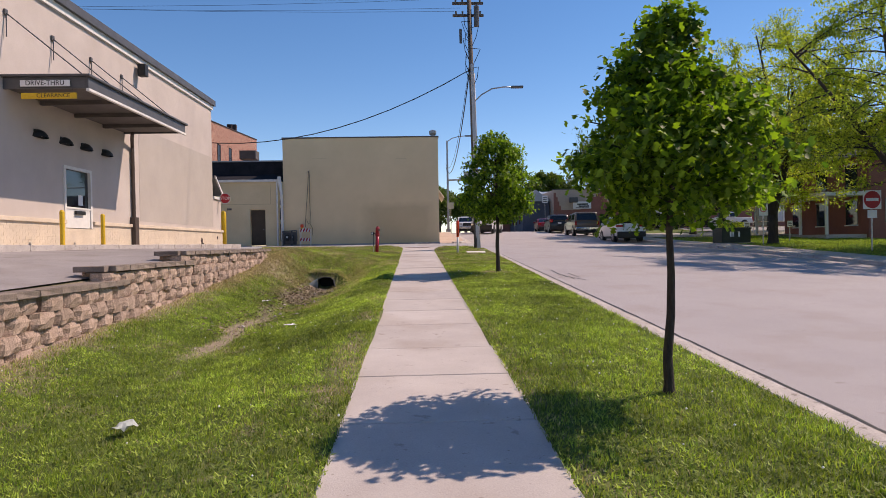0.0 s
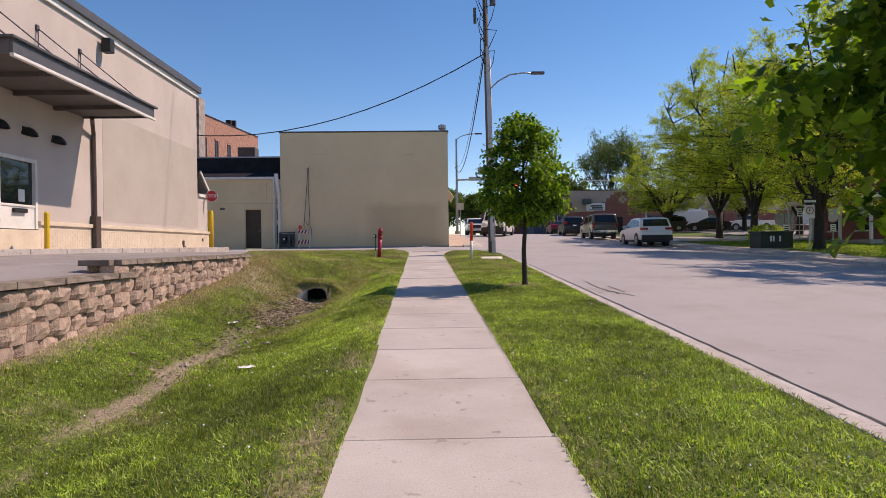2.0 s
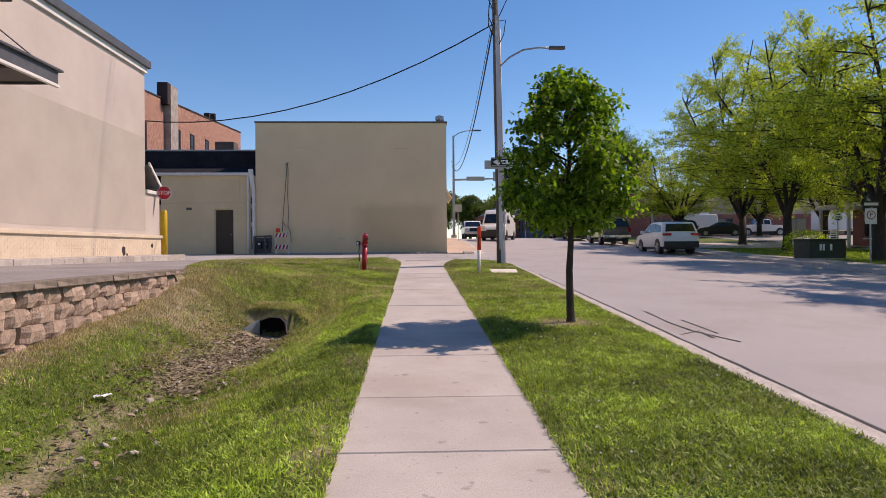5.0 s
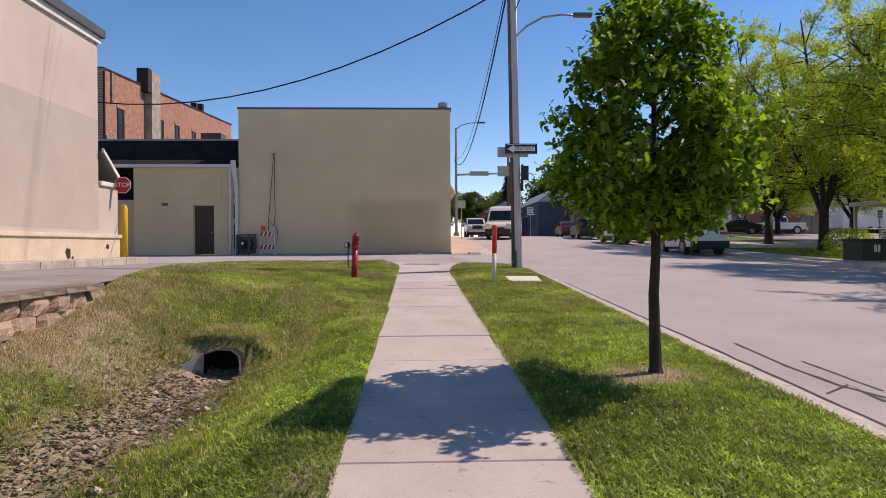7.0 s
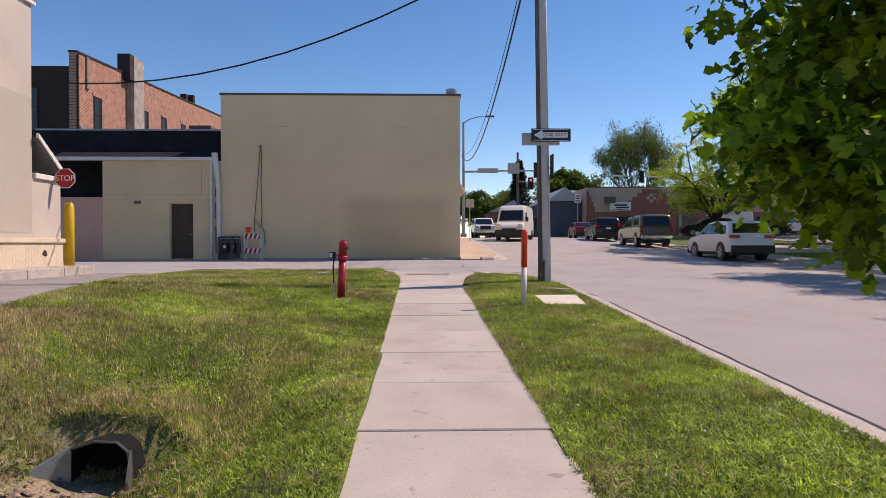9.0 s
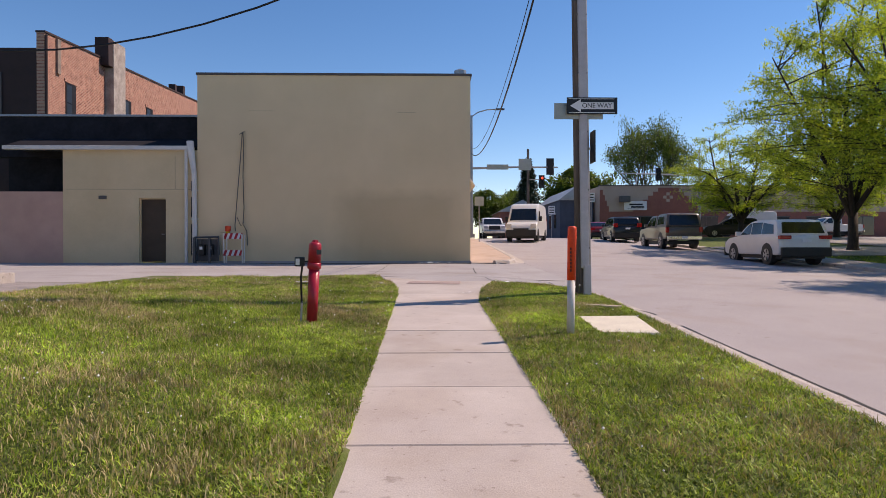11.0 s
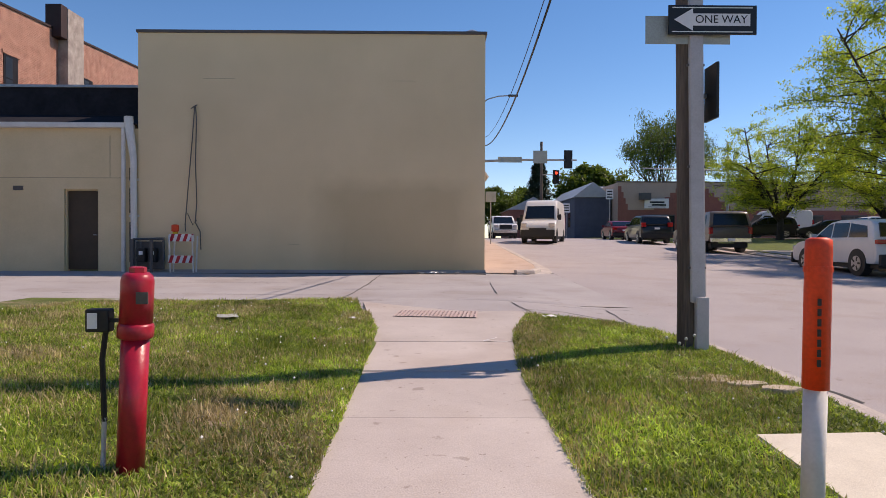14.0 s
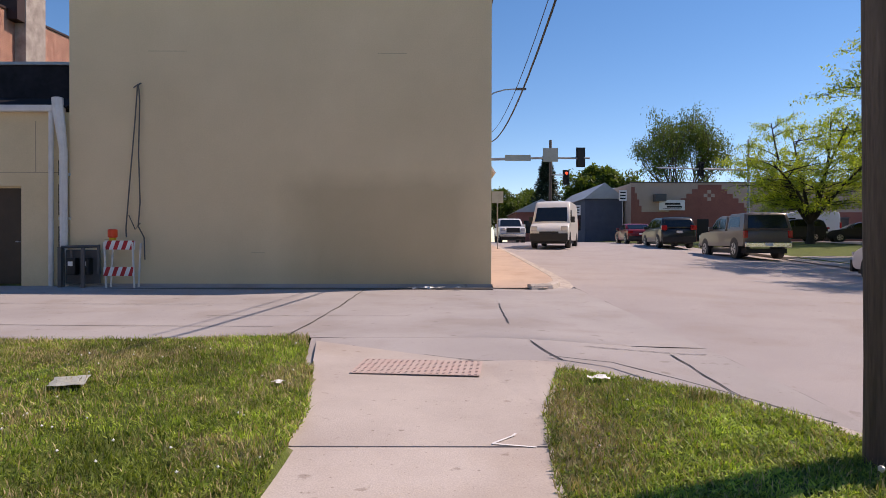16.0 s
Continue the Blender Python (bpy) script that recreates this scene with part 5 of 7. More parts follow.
pts = np.stack([np.cos(aa) * rr * 3.5 * (1.02 - hh) * wob, np.sin(aa) * rr * 3.5 * (1.02 - hh) * wob, hh * 12], 1)
ob = new("crown", leaf_cloud("crown", pts, 0.45, M_CONIFER, 4, lobed=False))
ob.parent = cf

# ---- verge and lawn things ----
def g_at(x, y):
    return float(ground_z(x, y))


fdc = thing("fire_standpipe", (-1.81, 23.14, g_at(-1.81, 23.14) - 0.045), "red painted fire department standpipe with domed cap", "standpipe")
up_ = Vector((0.05, -0.02, 1.0))
part("post", tube(B(), [up_ * z for z in (0, 0.74)], 0.068, 20), M_RED, fdc, smooth=True)
part("collar", tube(B(), [up_ * z for z in (0.735, 0.745, 0.80, 0.815)], [0.075, 0.088, 0.088, 0.080], 20), M_RED, fdc, smooth=True)
part("head", tube(B(), [up_ * z for z in (0.815, 1.03, 1.06, 1.075)], [0.080, 0.080, 0.073, 0.055], 20), M_RED, fdc, smooth=True)
part("top_nut", tube(B(), [up_ * z for z in (1.075, 1.10, 1.105)], [0.042, 0.042, 0.03], 6), M_RED, fdc)
part("label_plate", box(B(), 0.085, 0.145, -0.112, -0.106, 0.92, 0.98), M_SOFFIT, fdc, "worn paper label")
sb = thing("sprinkler_box", (-1.94, 23.12, g_at(-1.94, 23.12) - 0.03), "small black monitor on a white pipe beside the standpipe", "control box")
part("pipe", tube(B(), [(0, 0, 0), (0.01, 0, 0.30)], 0.013, 8), M_CONDUIT, sb)
part("cable", tube(B(), [(0.01, 0, 0.28), (0.0, 0, 0.6), (0.02, 0, 0.76)], 0.014, 6), M_WIRE, sb)
part("housing", box(B(), -0.075, 0.045, -0.03, 0.04, 0.74, 0.86, 0.012), M_PLASTIC, sb)
part("screen", box(B(), -0.06, -0.01, -0.034, -0.031, 0.76, 0.84), M_SIGNW, sb)
part("bracket", box(B(), 0.045, 0.13, -0.01, 0.01, 0.79, 0.81), M_PLASTIC, sb)

mk = thing("cable_marker_post", (1.36, 22.5, g_at(1.36, 22.5) - 0.055), "white plastic cable marker post with orange sleeve", "marker post")
part("post", tube(B(), [(0, 0, 0), (0.012, 0, 0.72)], 0.046, 14), M_WHITE, mk, smooth=True)
part("sleeve", tube(B(), [(0.012, 0, 0.70), (0.02, 0, 1.29), (0.02, 0, 1.325), (0.02, 0, 1.335)], [0.052, 0.052, 0.05, 0.03], 14), M_ORANGE, mk, "bright orange sleeve", True)
for k in range(7):
    part("print_bar", box(B(), -0.014, 0.002, -0.0535, -0.0515, 0.80 + k * 0.042, 0.83 + k * 0.042), M_SIGNK, mk)
part("collar_ring", tube(B(), [(0.018, 0, 1.19), (0.018, 0, 1.215)], 0.056, 14), M_ORANGE, mk)
pad = thing("concrete_pad", (2.13, 23.13, g_at(2.13, 23.13)), "pale concrete utility pad set in the grass", "pad")
bm = prism(B(), [(-0.42, -0.60), (0.30, -0.66), (0.44, 0.66), (-0.38, 0.62)], "z", -0.1, 0.022)
bmesh.ops.bevel(bm, geom=bm.edges[:], offset=0.012, segments=2, affect="EDGES")
part("slab", bm, M_PAD, pad).matrix_basis = pose(0, 0, 0.008, 2.43, 0, 0)
hole = thing("broken_concrete_edge", (2.15, 25.05, g_at(2.15, 25.05)), "broken crust of concrete and bare soil in the grass", "rubble")
rq = random.Random(14)
for x, y, w, d in ((-0.42, 0.16, 0.22, 0.12), (-0.10, 0.06, 0.26, 0.11), (0.18, -0.06, 0.2, 0.10), (0.36, -0.24, 0.17, 0.10), (0.0, 0.2, 0.12, 0.07)):
    n_ = 11
    ring = [(x + w * math.cos(6.283 * k / n_) * rq.uniform(0.7, 1.1), y + d * math.sin(6.283 * k / n_) * rq.uniform(0.7, 1.1)) for k in range(n_)]
    bm = prism(B(), ring, "z", -0.05, 0.02)
    bmesh.ops.bevel(bm, geom=bm.edges[:], offset=0.008, segments=1, affect="EDGES")
    part("piece", bm, M_CRUST, hole)

pole = thing("utility_pole", (2.46, 26.5, 1.15), "weathered wooden utility pole with grey conduit riser", "utility pole")
LX = -0.16
def px(z):
    return LX * z / 11.0
part("shaft", tube(B(), [(0, 0, -0.2), (0, 0, 0.0), (px(0.7), 0, 0.7), (px(6), 0, 6), (px(12.6), 0, 12.6)], [0.135, 0.130, 0.118, 0.11, 0.095], 16), M_POLE, pole, smooth=True)
bm = box(B(), -0.035, 0.11, -0.155, -0.03, 0.60, 8.4, 0.018)
for v in bm.verts:
    v.co.x += px(v.co.z)
guard = part("cable_guard", bm, M_CONDUIT, pole, "wide pale grey cable guard up the pole")
for k in range(7):
    z = 0.95 + k * 1.05
    for x in (-0.042, 0.113):
        part("bolt", box(B(), px(z) + x - 0.012, px(z) + x + 0.012, -0.135, -0.105, z, z + 0.024), M_GREYMETAL, guard)
part("conduit", tube(B(), [(0.16, 0.0, 0.0), (px(5) + 0.15, 0.02, 5), (px(8) + 0.14, 0.02, 8)], 0.022, 8), M_CONDUIT, pole, "thin grey riser", True)
part("riser_guard", box(B(), 0.0, 0.13, -0.185, -0.04, -0.05, 0.66, 0.012), M_CONDUIT, pole, "grey metal riser guard")
part("luminaire_arm", tube(B(), [(px(6.8) + 0.12, 0, 6.75), (0.35, 0, 7.05), (0.8, 0, 7.3), (1.35, 0, 7.38), (1.75, 0, 7.37)], 0.03, 8), M_GALV, pole, "curved steel lamp arm", True)
part("luminaire", box(B(), 1.68, 2.22, -0.10, 0.10, 7.32, 7.42, 0.03), M_GREYMETAL, pole, "flat grey lamp head")
for z in (10.6, 11.15):
    part("crossarm", box(B(), -0.75 + px(z), 0.65 + px(z), 0.1, 0.2, z, z + 0.1), M_POLE, pole)
    for x in (-0.6, -0.3, 0.5):
        part("insulator", tube(B(), [(x + px(z), 0.15, z + 0.1), (x + px(z), 0.15, z + 0.24)], [0.035, 0.05], 8), M_GREYMETAL, pole)
rndp = random.Random(9)
for k in range(9):
    z = 8.2 + 0.3 * k
    s_ = -1 if k % 3 else 1
    part("switch_gear", tube(B(), [(px(z), -0.12, z), (px(z) + s_ * rndp.uniform(0.2, 0.45), -0.2, z + rndp.uniform(-0.1, 0.25)), (px(z) + s_ * 0.25, -0.18, z - 0.45), (px(z) + s_ * 0.08, -0.14, z - 0.8)], 0.016, 5), M_WIRE, pole)
for z in (9.3, 9.6):
    part("fuse_holder", box(B(), px(z) - 0.5, px(z) - 0.38, -0.22, -0.12, z, z + 0.34, 0.02), M_GREYMETAL, pole)
part("transformer_can", tube(B(), [(px(10) + 0.3, -0.05, 10.1), (px(10) + 0.3, -0.05, 11.0)], 0.12, 10), M_GREYMETAL, pole)

ow = thing("one_way_sign", (2.585, 26.335, 4.66), "black one way sign with white arrow on the pole", "sign")
part("plate", box(B(), -0.44, 0.47, -0.02, 0.0, -0.15, 0.15, 0.006), M_SIGNK, ow)
for b in ((-0.405, 0.425, 0.118, 0.128), (-0.405, 0.425, -0.128, -0.118)):
    part("border_line", box(B(), b[0], b[1], -0.022, -0.0205, b[2], b[3]), M_SIGNW, ow)
bm = prism(B(), [(-0.385, 0.0), (-0.19, 0.115), (-0.19, 0.062), (0.40, 0.062), (0.40, -0.062), (-0.19, -0.062), (-0.19, -0.115)], "y", -0.0245, -0.0222)
part("arrow", bm, M_SIGNW, ow)
lettering("ONE WAY", 0.115, M_SIGNK, ow, pose(0.10, -0.026, 0, 90, 0, 0))
sb2 = thing("sign_back", (2.39, 26.36, 4.57), "back of a rectangular metal street sign on the pole", "sign")
part("plate", box(B(), -0.46, 0.42, 0.02, 0.03, -0.14, 0.15, 0.004), M_SIGNB, sb2)
sb3 = thing("parking_sign", (2.65, 26.5, 3.92), "dark edge-on metal sign bracketed to the pole", "sign")
part("plate", box(B(), -0.03, 0.0, -0.24, 0.06, -0.27, 0.30, 0.006), M_PLASTIC, sb3)
part("bracket", box(B(), -0.12, 0.0, -0.01, 0.03, -0.02, 0.02), M_GALV, sb3)


def cable(a, b, sag, r, label, n=18):
    a, b = Vector(a), Vector(b)
    t = thing("overhead_cable", (0, 0, 0), label, "cable")
    pts = [a.lerp(b, k / n) - Vector((0, 0, sag * 4 * (k / n) * (1 - k / n))) for k in range(n + 1)]
    part("strand", tube(B(), pts, r, 5), M_WIRE, t)


cable((2.30, 26.4, 9.3), (-20, 33, 10), 3.0, 0.022, "black service cable sagging to a pole behind the stucco building")
rp = thing("rear_pole", (-20, 33, 1.2), "plain wooden service pole behind the stucco building", "utility pole")
part("shaft", tube(B(), [(0, 0, 0), (0, 0, 9.2)], [0.14, 0.10], 12), M_POLE, rp, smooth=True)
cable((2.26, 26.4, 9.3), (2.75, 64.4, 9.5), 2.15, 0.028, "black twisted cable sagging along the street")
cable((2.26, 26.4, 9.6), (2.7, 64.4, 9.9), 2.0, 0.012, "thin black wire along the street")
for z, x in ((11.9, -0.6), (12.05, -0.3), (12.45, -0.5), (12.5, 0.3)):
    cable((2.2 + x, 26.4, z), (-40, 24 + x * 4, z + 0.2), 0.6, 0.006, "thin power line high above the lot", 8)

# ---- by the walls ----
bar = thing("barricade", (-7.12, 37.0, 1.535), "orange and white striped folding barricade with amber lamp", "barricade")
for sx in (-0.32, 0.30):
    part("leg", box(B(), sx, sx + 0.035, -0.09, -0.06, 0, 1.02, 0.004, pose(0, 0, 0, 5, 0, 0)), M_WHITE, bar)
    part("leg", box(B(), sx, sx + 0.035, 0.10, 0.13, 0, 1.0, 0.004, pose(0, 0, 0, -6, 0, 0)), M_WHITE, bar)
for z in (0.84, 0.26):
    bd = part("board", box(B(), -0.33, 0.33, -0.165 + z * 0.09, -0.145 + z * 0.09, z, z + 0.2, 0.003), M_SIGNW, bar, "white reflective board")
    for k in range(4):
        x = -0.33 + k * 0.18
        part("stripe", prism(B(), [(x, z), (min(0.33, x + 0.09), z), (min(0.33, x + 0.16), z + 0.2), (min(0.33, x + 0.07), z + 0.2)], "y", -0.169 + z * 0.09, -0.1655 + z * 0.09), M_SIGNR, bd)
part("warning_lamp", tube(B(), [(-0.2, 0.0, 1.1), (-0.2, 0.0, 1.12), (-0.2, 0, 1.28), (-0.2, 0, 1.30)], [0.06, 0.10, 0.10, 0.05], 12), M_ORANGE, bar, "round amber warning lamp")
part("lamp_base", box(B(), -0.26, -0.14, -0.04, 0.05, 0.98, 1.10, 0.01), M_YELLOW, bar)

mt = thing("gas_meter_set", (-8.05, 37.05, 1.53), "grey gas meters and pipework against the wall", "gas meter")
for x in (-0.18, 0.12):
    part("meter", box(B(), x - 0.10, x + 0.10, -0.10, 0.10, 0.28, 0.66, 0.03), M_PLASTIC, mt)
    part("dial", box(B(), x - 0.05, x + 0.05, -0.112, -0.10, 0.48, 0.58), M_SIGNW, mt)
    part("riser", tube(B(), [(x - 0.05, 0.02, 0.66), (x - 0.05, 0.02, 0.84)], 0.025, 8), M_GREYMETAL, mt)
part("manifold", tube(B(), [(-0.42, 0.02, 0.0), (-0.42, 0.02, 0.90), (0.38, 0.02, 0.92), (0.38, 0.02, 0.3)], 0.045, 8), M_GREYMETAL, mt)
part("backboard", box(B(), -0.40, 0.36, 0.10, 0.14, 0.08, 0.84, 0.008), M_GREYMETAL, mt, "dark backing panel")
part("post", box(B(), -0.47, -0.39, -0.1, -0.02, 0, 0.9, 0.01), M_GREYMETAL, mt)
part("post", box(B(), 0.08, 0.16, -0.16, -0.11, 0, 0.88, 0.01), M_GREYMETAL, mt)
ck = thing("hanging_cable", (-6.9, 37.30, 1.55), "loose looped cable hanging from a wall hook", "cable")
part("hook", tube(B(), [(-0.12, 0.04, 4.5), (0.0, -0.03, 4.55), (0.05, 0.04, 4.6)], 0.015, 5), M_GREYMETAL, ck)
part("loop", tube(B(), [(0, -0.02, 4.55), (-0.07, -0.02, 3.6), (-0.17, -0.03, 2.4), (-0.26, -0.03, 1.3), (-0.24, -0.05, 1.1)], 0.016, 5), M_SOFFIT, ck)
part("loop", tube(B(), [(0.02, -0.02, 4.55), (0.05, -0.02, 4.2), (0.02, -0.02, 3.0), (0.06, -0.03, 1.9), (0.02, -0.04, 1.35), (0.16, -0.05, 1.1), (0.2, -0.1, 0.6)], 0.016, 5), M_SOFFIT, ck)
part("loop", tube(B(), [(-0.2, -0.02, 1.6), (-0.05, -0.03, 1.28), (0.06, -0.03, 1.42)], 0.012, 5), M_SOFFIT, ck)
for x, z, w in ((-6.26, 5.48, 0.88), (-1.15, 5.44, 0.66), (-4.2, 0.9, 0.3), (-7.6, 1.2, 0.2)):
    part("mortar_crack", box(B(), x - w / 2, x + w / 2, -0.005, -0.0015, z, z + 0.012), M_FAINT, far)
bm = B()
rr_ = random.Random(3)
lit = thing("litter_heap", (-0.2, 36.75, 1.54), "scattered white paper litter along the wall foot", "litter", kind="stuff")
for k in range(26):
    x, y = rr_.gauss(0, 0.32), rr_.gauss(0, 0.11)
    v = [bm.verts.new((x + rr_.uniform(-0.1, 0.1), y + rr_.uniform(-0.06, 0.06), rr_.uniform(0.0, 0.05))) for _ in range(4)]
    bm.faces.new(v)
part("scraps", bm, M_SIGNW, lit)
gp = thing("ground_strip", (-3.6, 37.22, 1.50), "dark asphalt patch along the wall foot", "patch", kind="structure")
part("strip", box(B(), -9.4, 4.7, -0.55, 0.09, -0.02, 0.028), M_TAR_SHADE, gp)

# ---- seams and a painted shade line ----
def seam(pts, zf, w=0.013, name="tar_and_shade_seam", material=None):
    bm = B()
    rs = random.Random(len(pts) * 7 + int(pts[0][0] * 10))
    line = dense(pts, 0.25)
    prev = None
    for i, (x, y) in enumerate(line):
        a, b = line[max(0, i - 1)], line[min(len(line) - 1, i + 1)]
        d = Vector((b[0] - a[0], b[1] - a[1], 0)).normalized()
        n_ = Vector((-d.y, d.x, 0)) * w * rs.uniform(0.5, 1.1)
        c_ = Vector((x + rs.uniform(-0.012, 0.012), y + rs.uniform(-0.012, 0.012), float(zf(x, y)) + 0.006))
        cur = (bm.verts.new(c_ + n_), bm.verts.new(c_ - n_))
        if prev:
            bm.faces.new((prev[0], prev[1], cur[1], cur[0]))
        prev = cur
    return solid(name, bm, material or M_TAR_SHADE, "dark tarred crack / painted shade line on the pavement", "crack", kind="structure")


LZ = lambda x, y: lane_z(x, y) + 0.004
for p in ([(-1.69, 36.6), (-1.71, 33.5), (-1.82, 30.4)], [(-3.45, 32.24), (-0.48, 32.27)], [(0.98, 34.0), (0.9, 31.6)], [(-9, 33.6), (-3.4, 33.8)], [(-7, 31.3), (-2.2, 31.2)]):
    seam(p, LZ)
RZ = lambda x, y: road_z(x, y)
for p, w in (([(3.72, 16.4), (3.66, 15.2), (3.71, 14.4), (3.98, 13.6)], 0.022), ([(3.95, 15.4), (3.99, 14.2)], 0.016), ([(3.4, 14.15), (3.8, 14.42), (3.76, 13.88)], 0.022), ([(3.10, 44), (3.08, 36), (3.06, 31), (3.06, 26), (3.3, 25)], 0.03), ([(3.28, 24), (3.30, 10), (3.27, -3)], 0.02)):
    seam(p, RZ, w)
MZ = lambda x, y: mouth_z(x, y) + 0.002
for p in ([(2.5, 29.9), (2.45, 28.4), (2.6, 27.3)], [(1.2, 29.3), (1.0, 30.2)], [(1.14, 29.04), (0.85, 29.16), (0.3, 29.25), (-0.2, 29.52)], [(1.6, 30.1), (2.9, 29.95)]):
    seam(p, MZ, 0.011)
# Shade of the grass edge, painted as a dark line along the verge.
seam([(1.08, 29.42), (1.64, 29.10), (2.02, 28.46), (2.36, 27.86), (2.65, 27.3)], lambda x, y: s_of(y) - 0.02, 0.02)
for x, y, hgt in ((1.99, 25.92, 0.19), (2.13, 25.96, 0.13), (2.21, 26.0, 0.17), (2.28, 25.97, 0.21)):
    dn = thing("dandelion", (x, y, g_at(x, y)), "white dandelion seed head on a thin stalk", "flower", group="dandelions by the pole")
    part("stalk", tube(B(), [(0, 0, -0.01), (0.006, 0, hgt * 0.6), (0.012, -0.004, hgt)], 0.0025, 5), M_BLADE, dn)
    bm = B()
    bmesh.ops.create_icosphere(bm, subdivisions=2, radius=0.015, matrix=Matrix.Translation((0.012, -0.004, hgt + 0.012)))
    for v in list(bm.verts)[::3]:
        v.co += (v.co - Vector((0.012, -0.004, hgt + 0.012))) * 0.25
    part("seed_head", bm, M_BAG, dn)
tac = part("tactile_strip", box(B(), -0.58, 0.58, -0.3, 0.3, 0, 0.004), M_TACTILE, sidewalk, "worn red tactile paving strip")
tac.matrix_basis = Matrix.Translation((-0.22, 28.88, float(s_of(28.88)) - 0.013)) @ pose(0, 0, 0, 1.7, 0, -6)
bm = B()
for i in range(20):
    for j in range(10):
        x, y = -0.54 + i * 0.057, -0.26 + j * 0.058
        box(bm, x - 0.012, x + 0.012, y - 0.012, y + 0.012, 0.004, 0.008)
dm = part("domes", bm, M_TACTILE, tac)
tagged(dm, kind="stuff")
mk_ = thing("paint_mark", (0.42, 26.9, float(s_of(26.9)) + 0.008), "white spray-painted arrow mark on the slab", "mark", kind="structure")
for a, b in (((-0.12, -0.06), (0.02, 0.08)), ((-0.12, -0.06), (0.14, -0.12)), ((0.02, 0.08), (0.04, 0.12))):
    d = Vector((b[0] - a[0], b[1] - a[1], 0))
    n_ = Vector((-d.y, d.x, 0)).normalized() * 0.009
    bm = B()
    bm.faces.new([bm.verts.new(Vector((*p, (p[1]) * 0.04)) + q) for p, q in ((a, n_), (a, -n_), (b, -n_), (b, n_))])
    part("stroke", bm, M_SIGNW, mk_)

# ---- swale things ----
cu = thing("culvert_pipe", (-2.98, 17.0, 0.15), "dark corrugated culvert end with metal apron in the swale", "culvert")
ring = [(-0.16, -0.02), (0.29, -0.02), (0.315, 0.18), (0.28, 0.34), (0.20, 0.41), (0.02, 0.42), (-0.16, 0.36)]
bm = B()
near = [bm.verts.new((x, 0.0, z)) for x, z in ring]
deep = [bm.verts.new((x, 0.25, z)) for x, z in ring]
for k in range(len(ring)):
    bm.faces.new((near[k], near[(k + 1) % len(ring)], deep[(k + 1) % len(ring)], deep[k]))
bm.faces.new(deep)
part("pipe", bm, M_HOLLOW, cu, "dark hollow of the pipe")
part("rim", tube(B(), [(x * 1.02, -0.005, z * 1.02) for x, z in ring[1:]], 0.012, 6), M_GREYMETAL, cu, "bent steel rim")
for p in ([(-0.17, 0.01, 0.38), (-0.17, 0.01, -0.02), (-0.52, -0.26, -0.02), (-0.62, -0.30, 0.10)], [(0.30, 0.0, 0.35), (0.31, 0.0, -0.02), (0.37, -0.22, -0.02), (0.37, -0.22, 0.17)]):
    bm = B()
    sx = -1 if p[0][0] < 0 else 1
    v = [bm.verts.new(q) for q in p]
    w_ = [bm.verts.new(Vector(q) + Vector((sx * 0.015, 0.012, 0.006))) for q in p]
    bm.faces.new(v), bm.faces.new(w_[::-1])
    for k in range(4):
        bm.faces.new((v[k], v[(k + 1) % 4], w_[(k + 1) % 4], w_[k]))
    part("wing", bm, M_GALV if sx < 0 else M_GREYMETAL, cu, "dented metal wing")
part("apron", prism(B(), [(-0.18, 0.0), (0.30, 0.0), (0.34, -0.28), (-0.50, -0.28)], "z", -0.04, -0.015), M_GALV, cu, "silted metal apron")
rs = random.Random(31)
st_mats = [M_CAP, M_BLOCK, M_KERB]
stones = []
for k in range(5):
    bm = B()
    bmesh.ops.create_icosphere(bm, subdivisions=1, radius=0.06)
    for v in bm.verts:
        v.co *= rs.uniform(0.6, 1.25)
        v.co.z *= 0.45
    stones.append(to_mesh(bm, "stone", st_mats[k % 3]))
rub = thing("swale_stones", (-3.0, 15.5, 0.2), "loose stones and debris in the swale bottom", "stones")
for k in range(190):
    y = rs.choice((rs.gauss(16.4, 0.5), rs.gauss(15.0, 1.0), rs.uniform(9, 16)))
    x = -3.0 + rs.gauss(0, 0.28)
    if y > 17.1:
        continue
    o = new("stone", rs.choice(stones))
    o.parent = rub
    sc = rs.uniform(0.25, 0.85)
    o.matrix_basis = Matrix.Translation((x + 3.0, y - 15.5, float(lawn_z(x, y)) - 0.2 + 0.015)) @ pose(0, 0, 0, rs.uniform(0, 40), rs.uniform(0, 40), rs.uniform(0, 360)) @ Matrix.Scale(sc, 4)


def scrap(name, x, y, w, label, m, seed, h=0.03):
    rs = random.Random(seed)
    bm = B()
    n_ = 4
    g_ = [[bm.verts.new((w * (i / n_ - 0.5) + rs.uniform(-0.01, 0.01), w * 0.7 * (j / n_ - 0.5) + rs.uniform(-0.01, 0.01), rs.uniform(0.3, 1) * h)) for i in range(n_ + 1)] for j in range(n_ + 1)]
    for j in range(n_):
        for i in range(n_):
            bm.faces.new((g_[j][i], g_[j][i + 1], g_[j + 1][i + 1], g_[j + 1][i]))
    ob = solid(name, bm, m, label, "litter")
    ob.matrix_basis = pose(x, y, g_at(x, y) + 0.035, 0, 0, seed * 37)


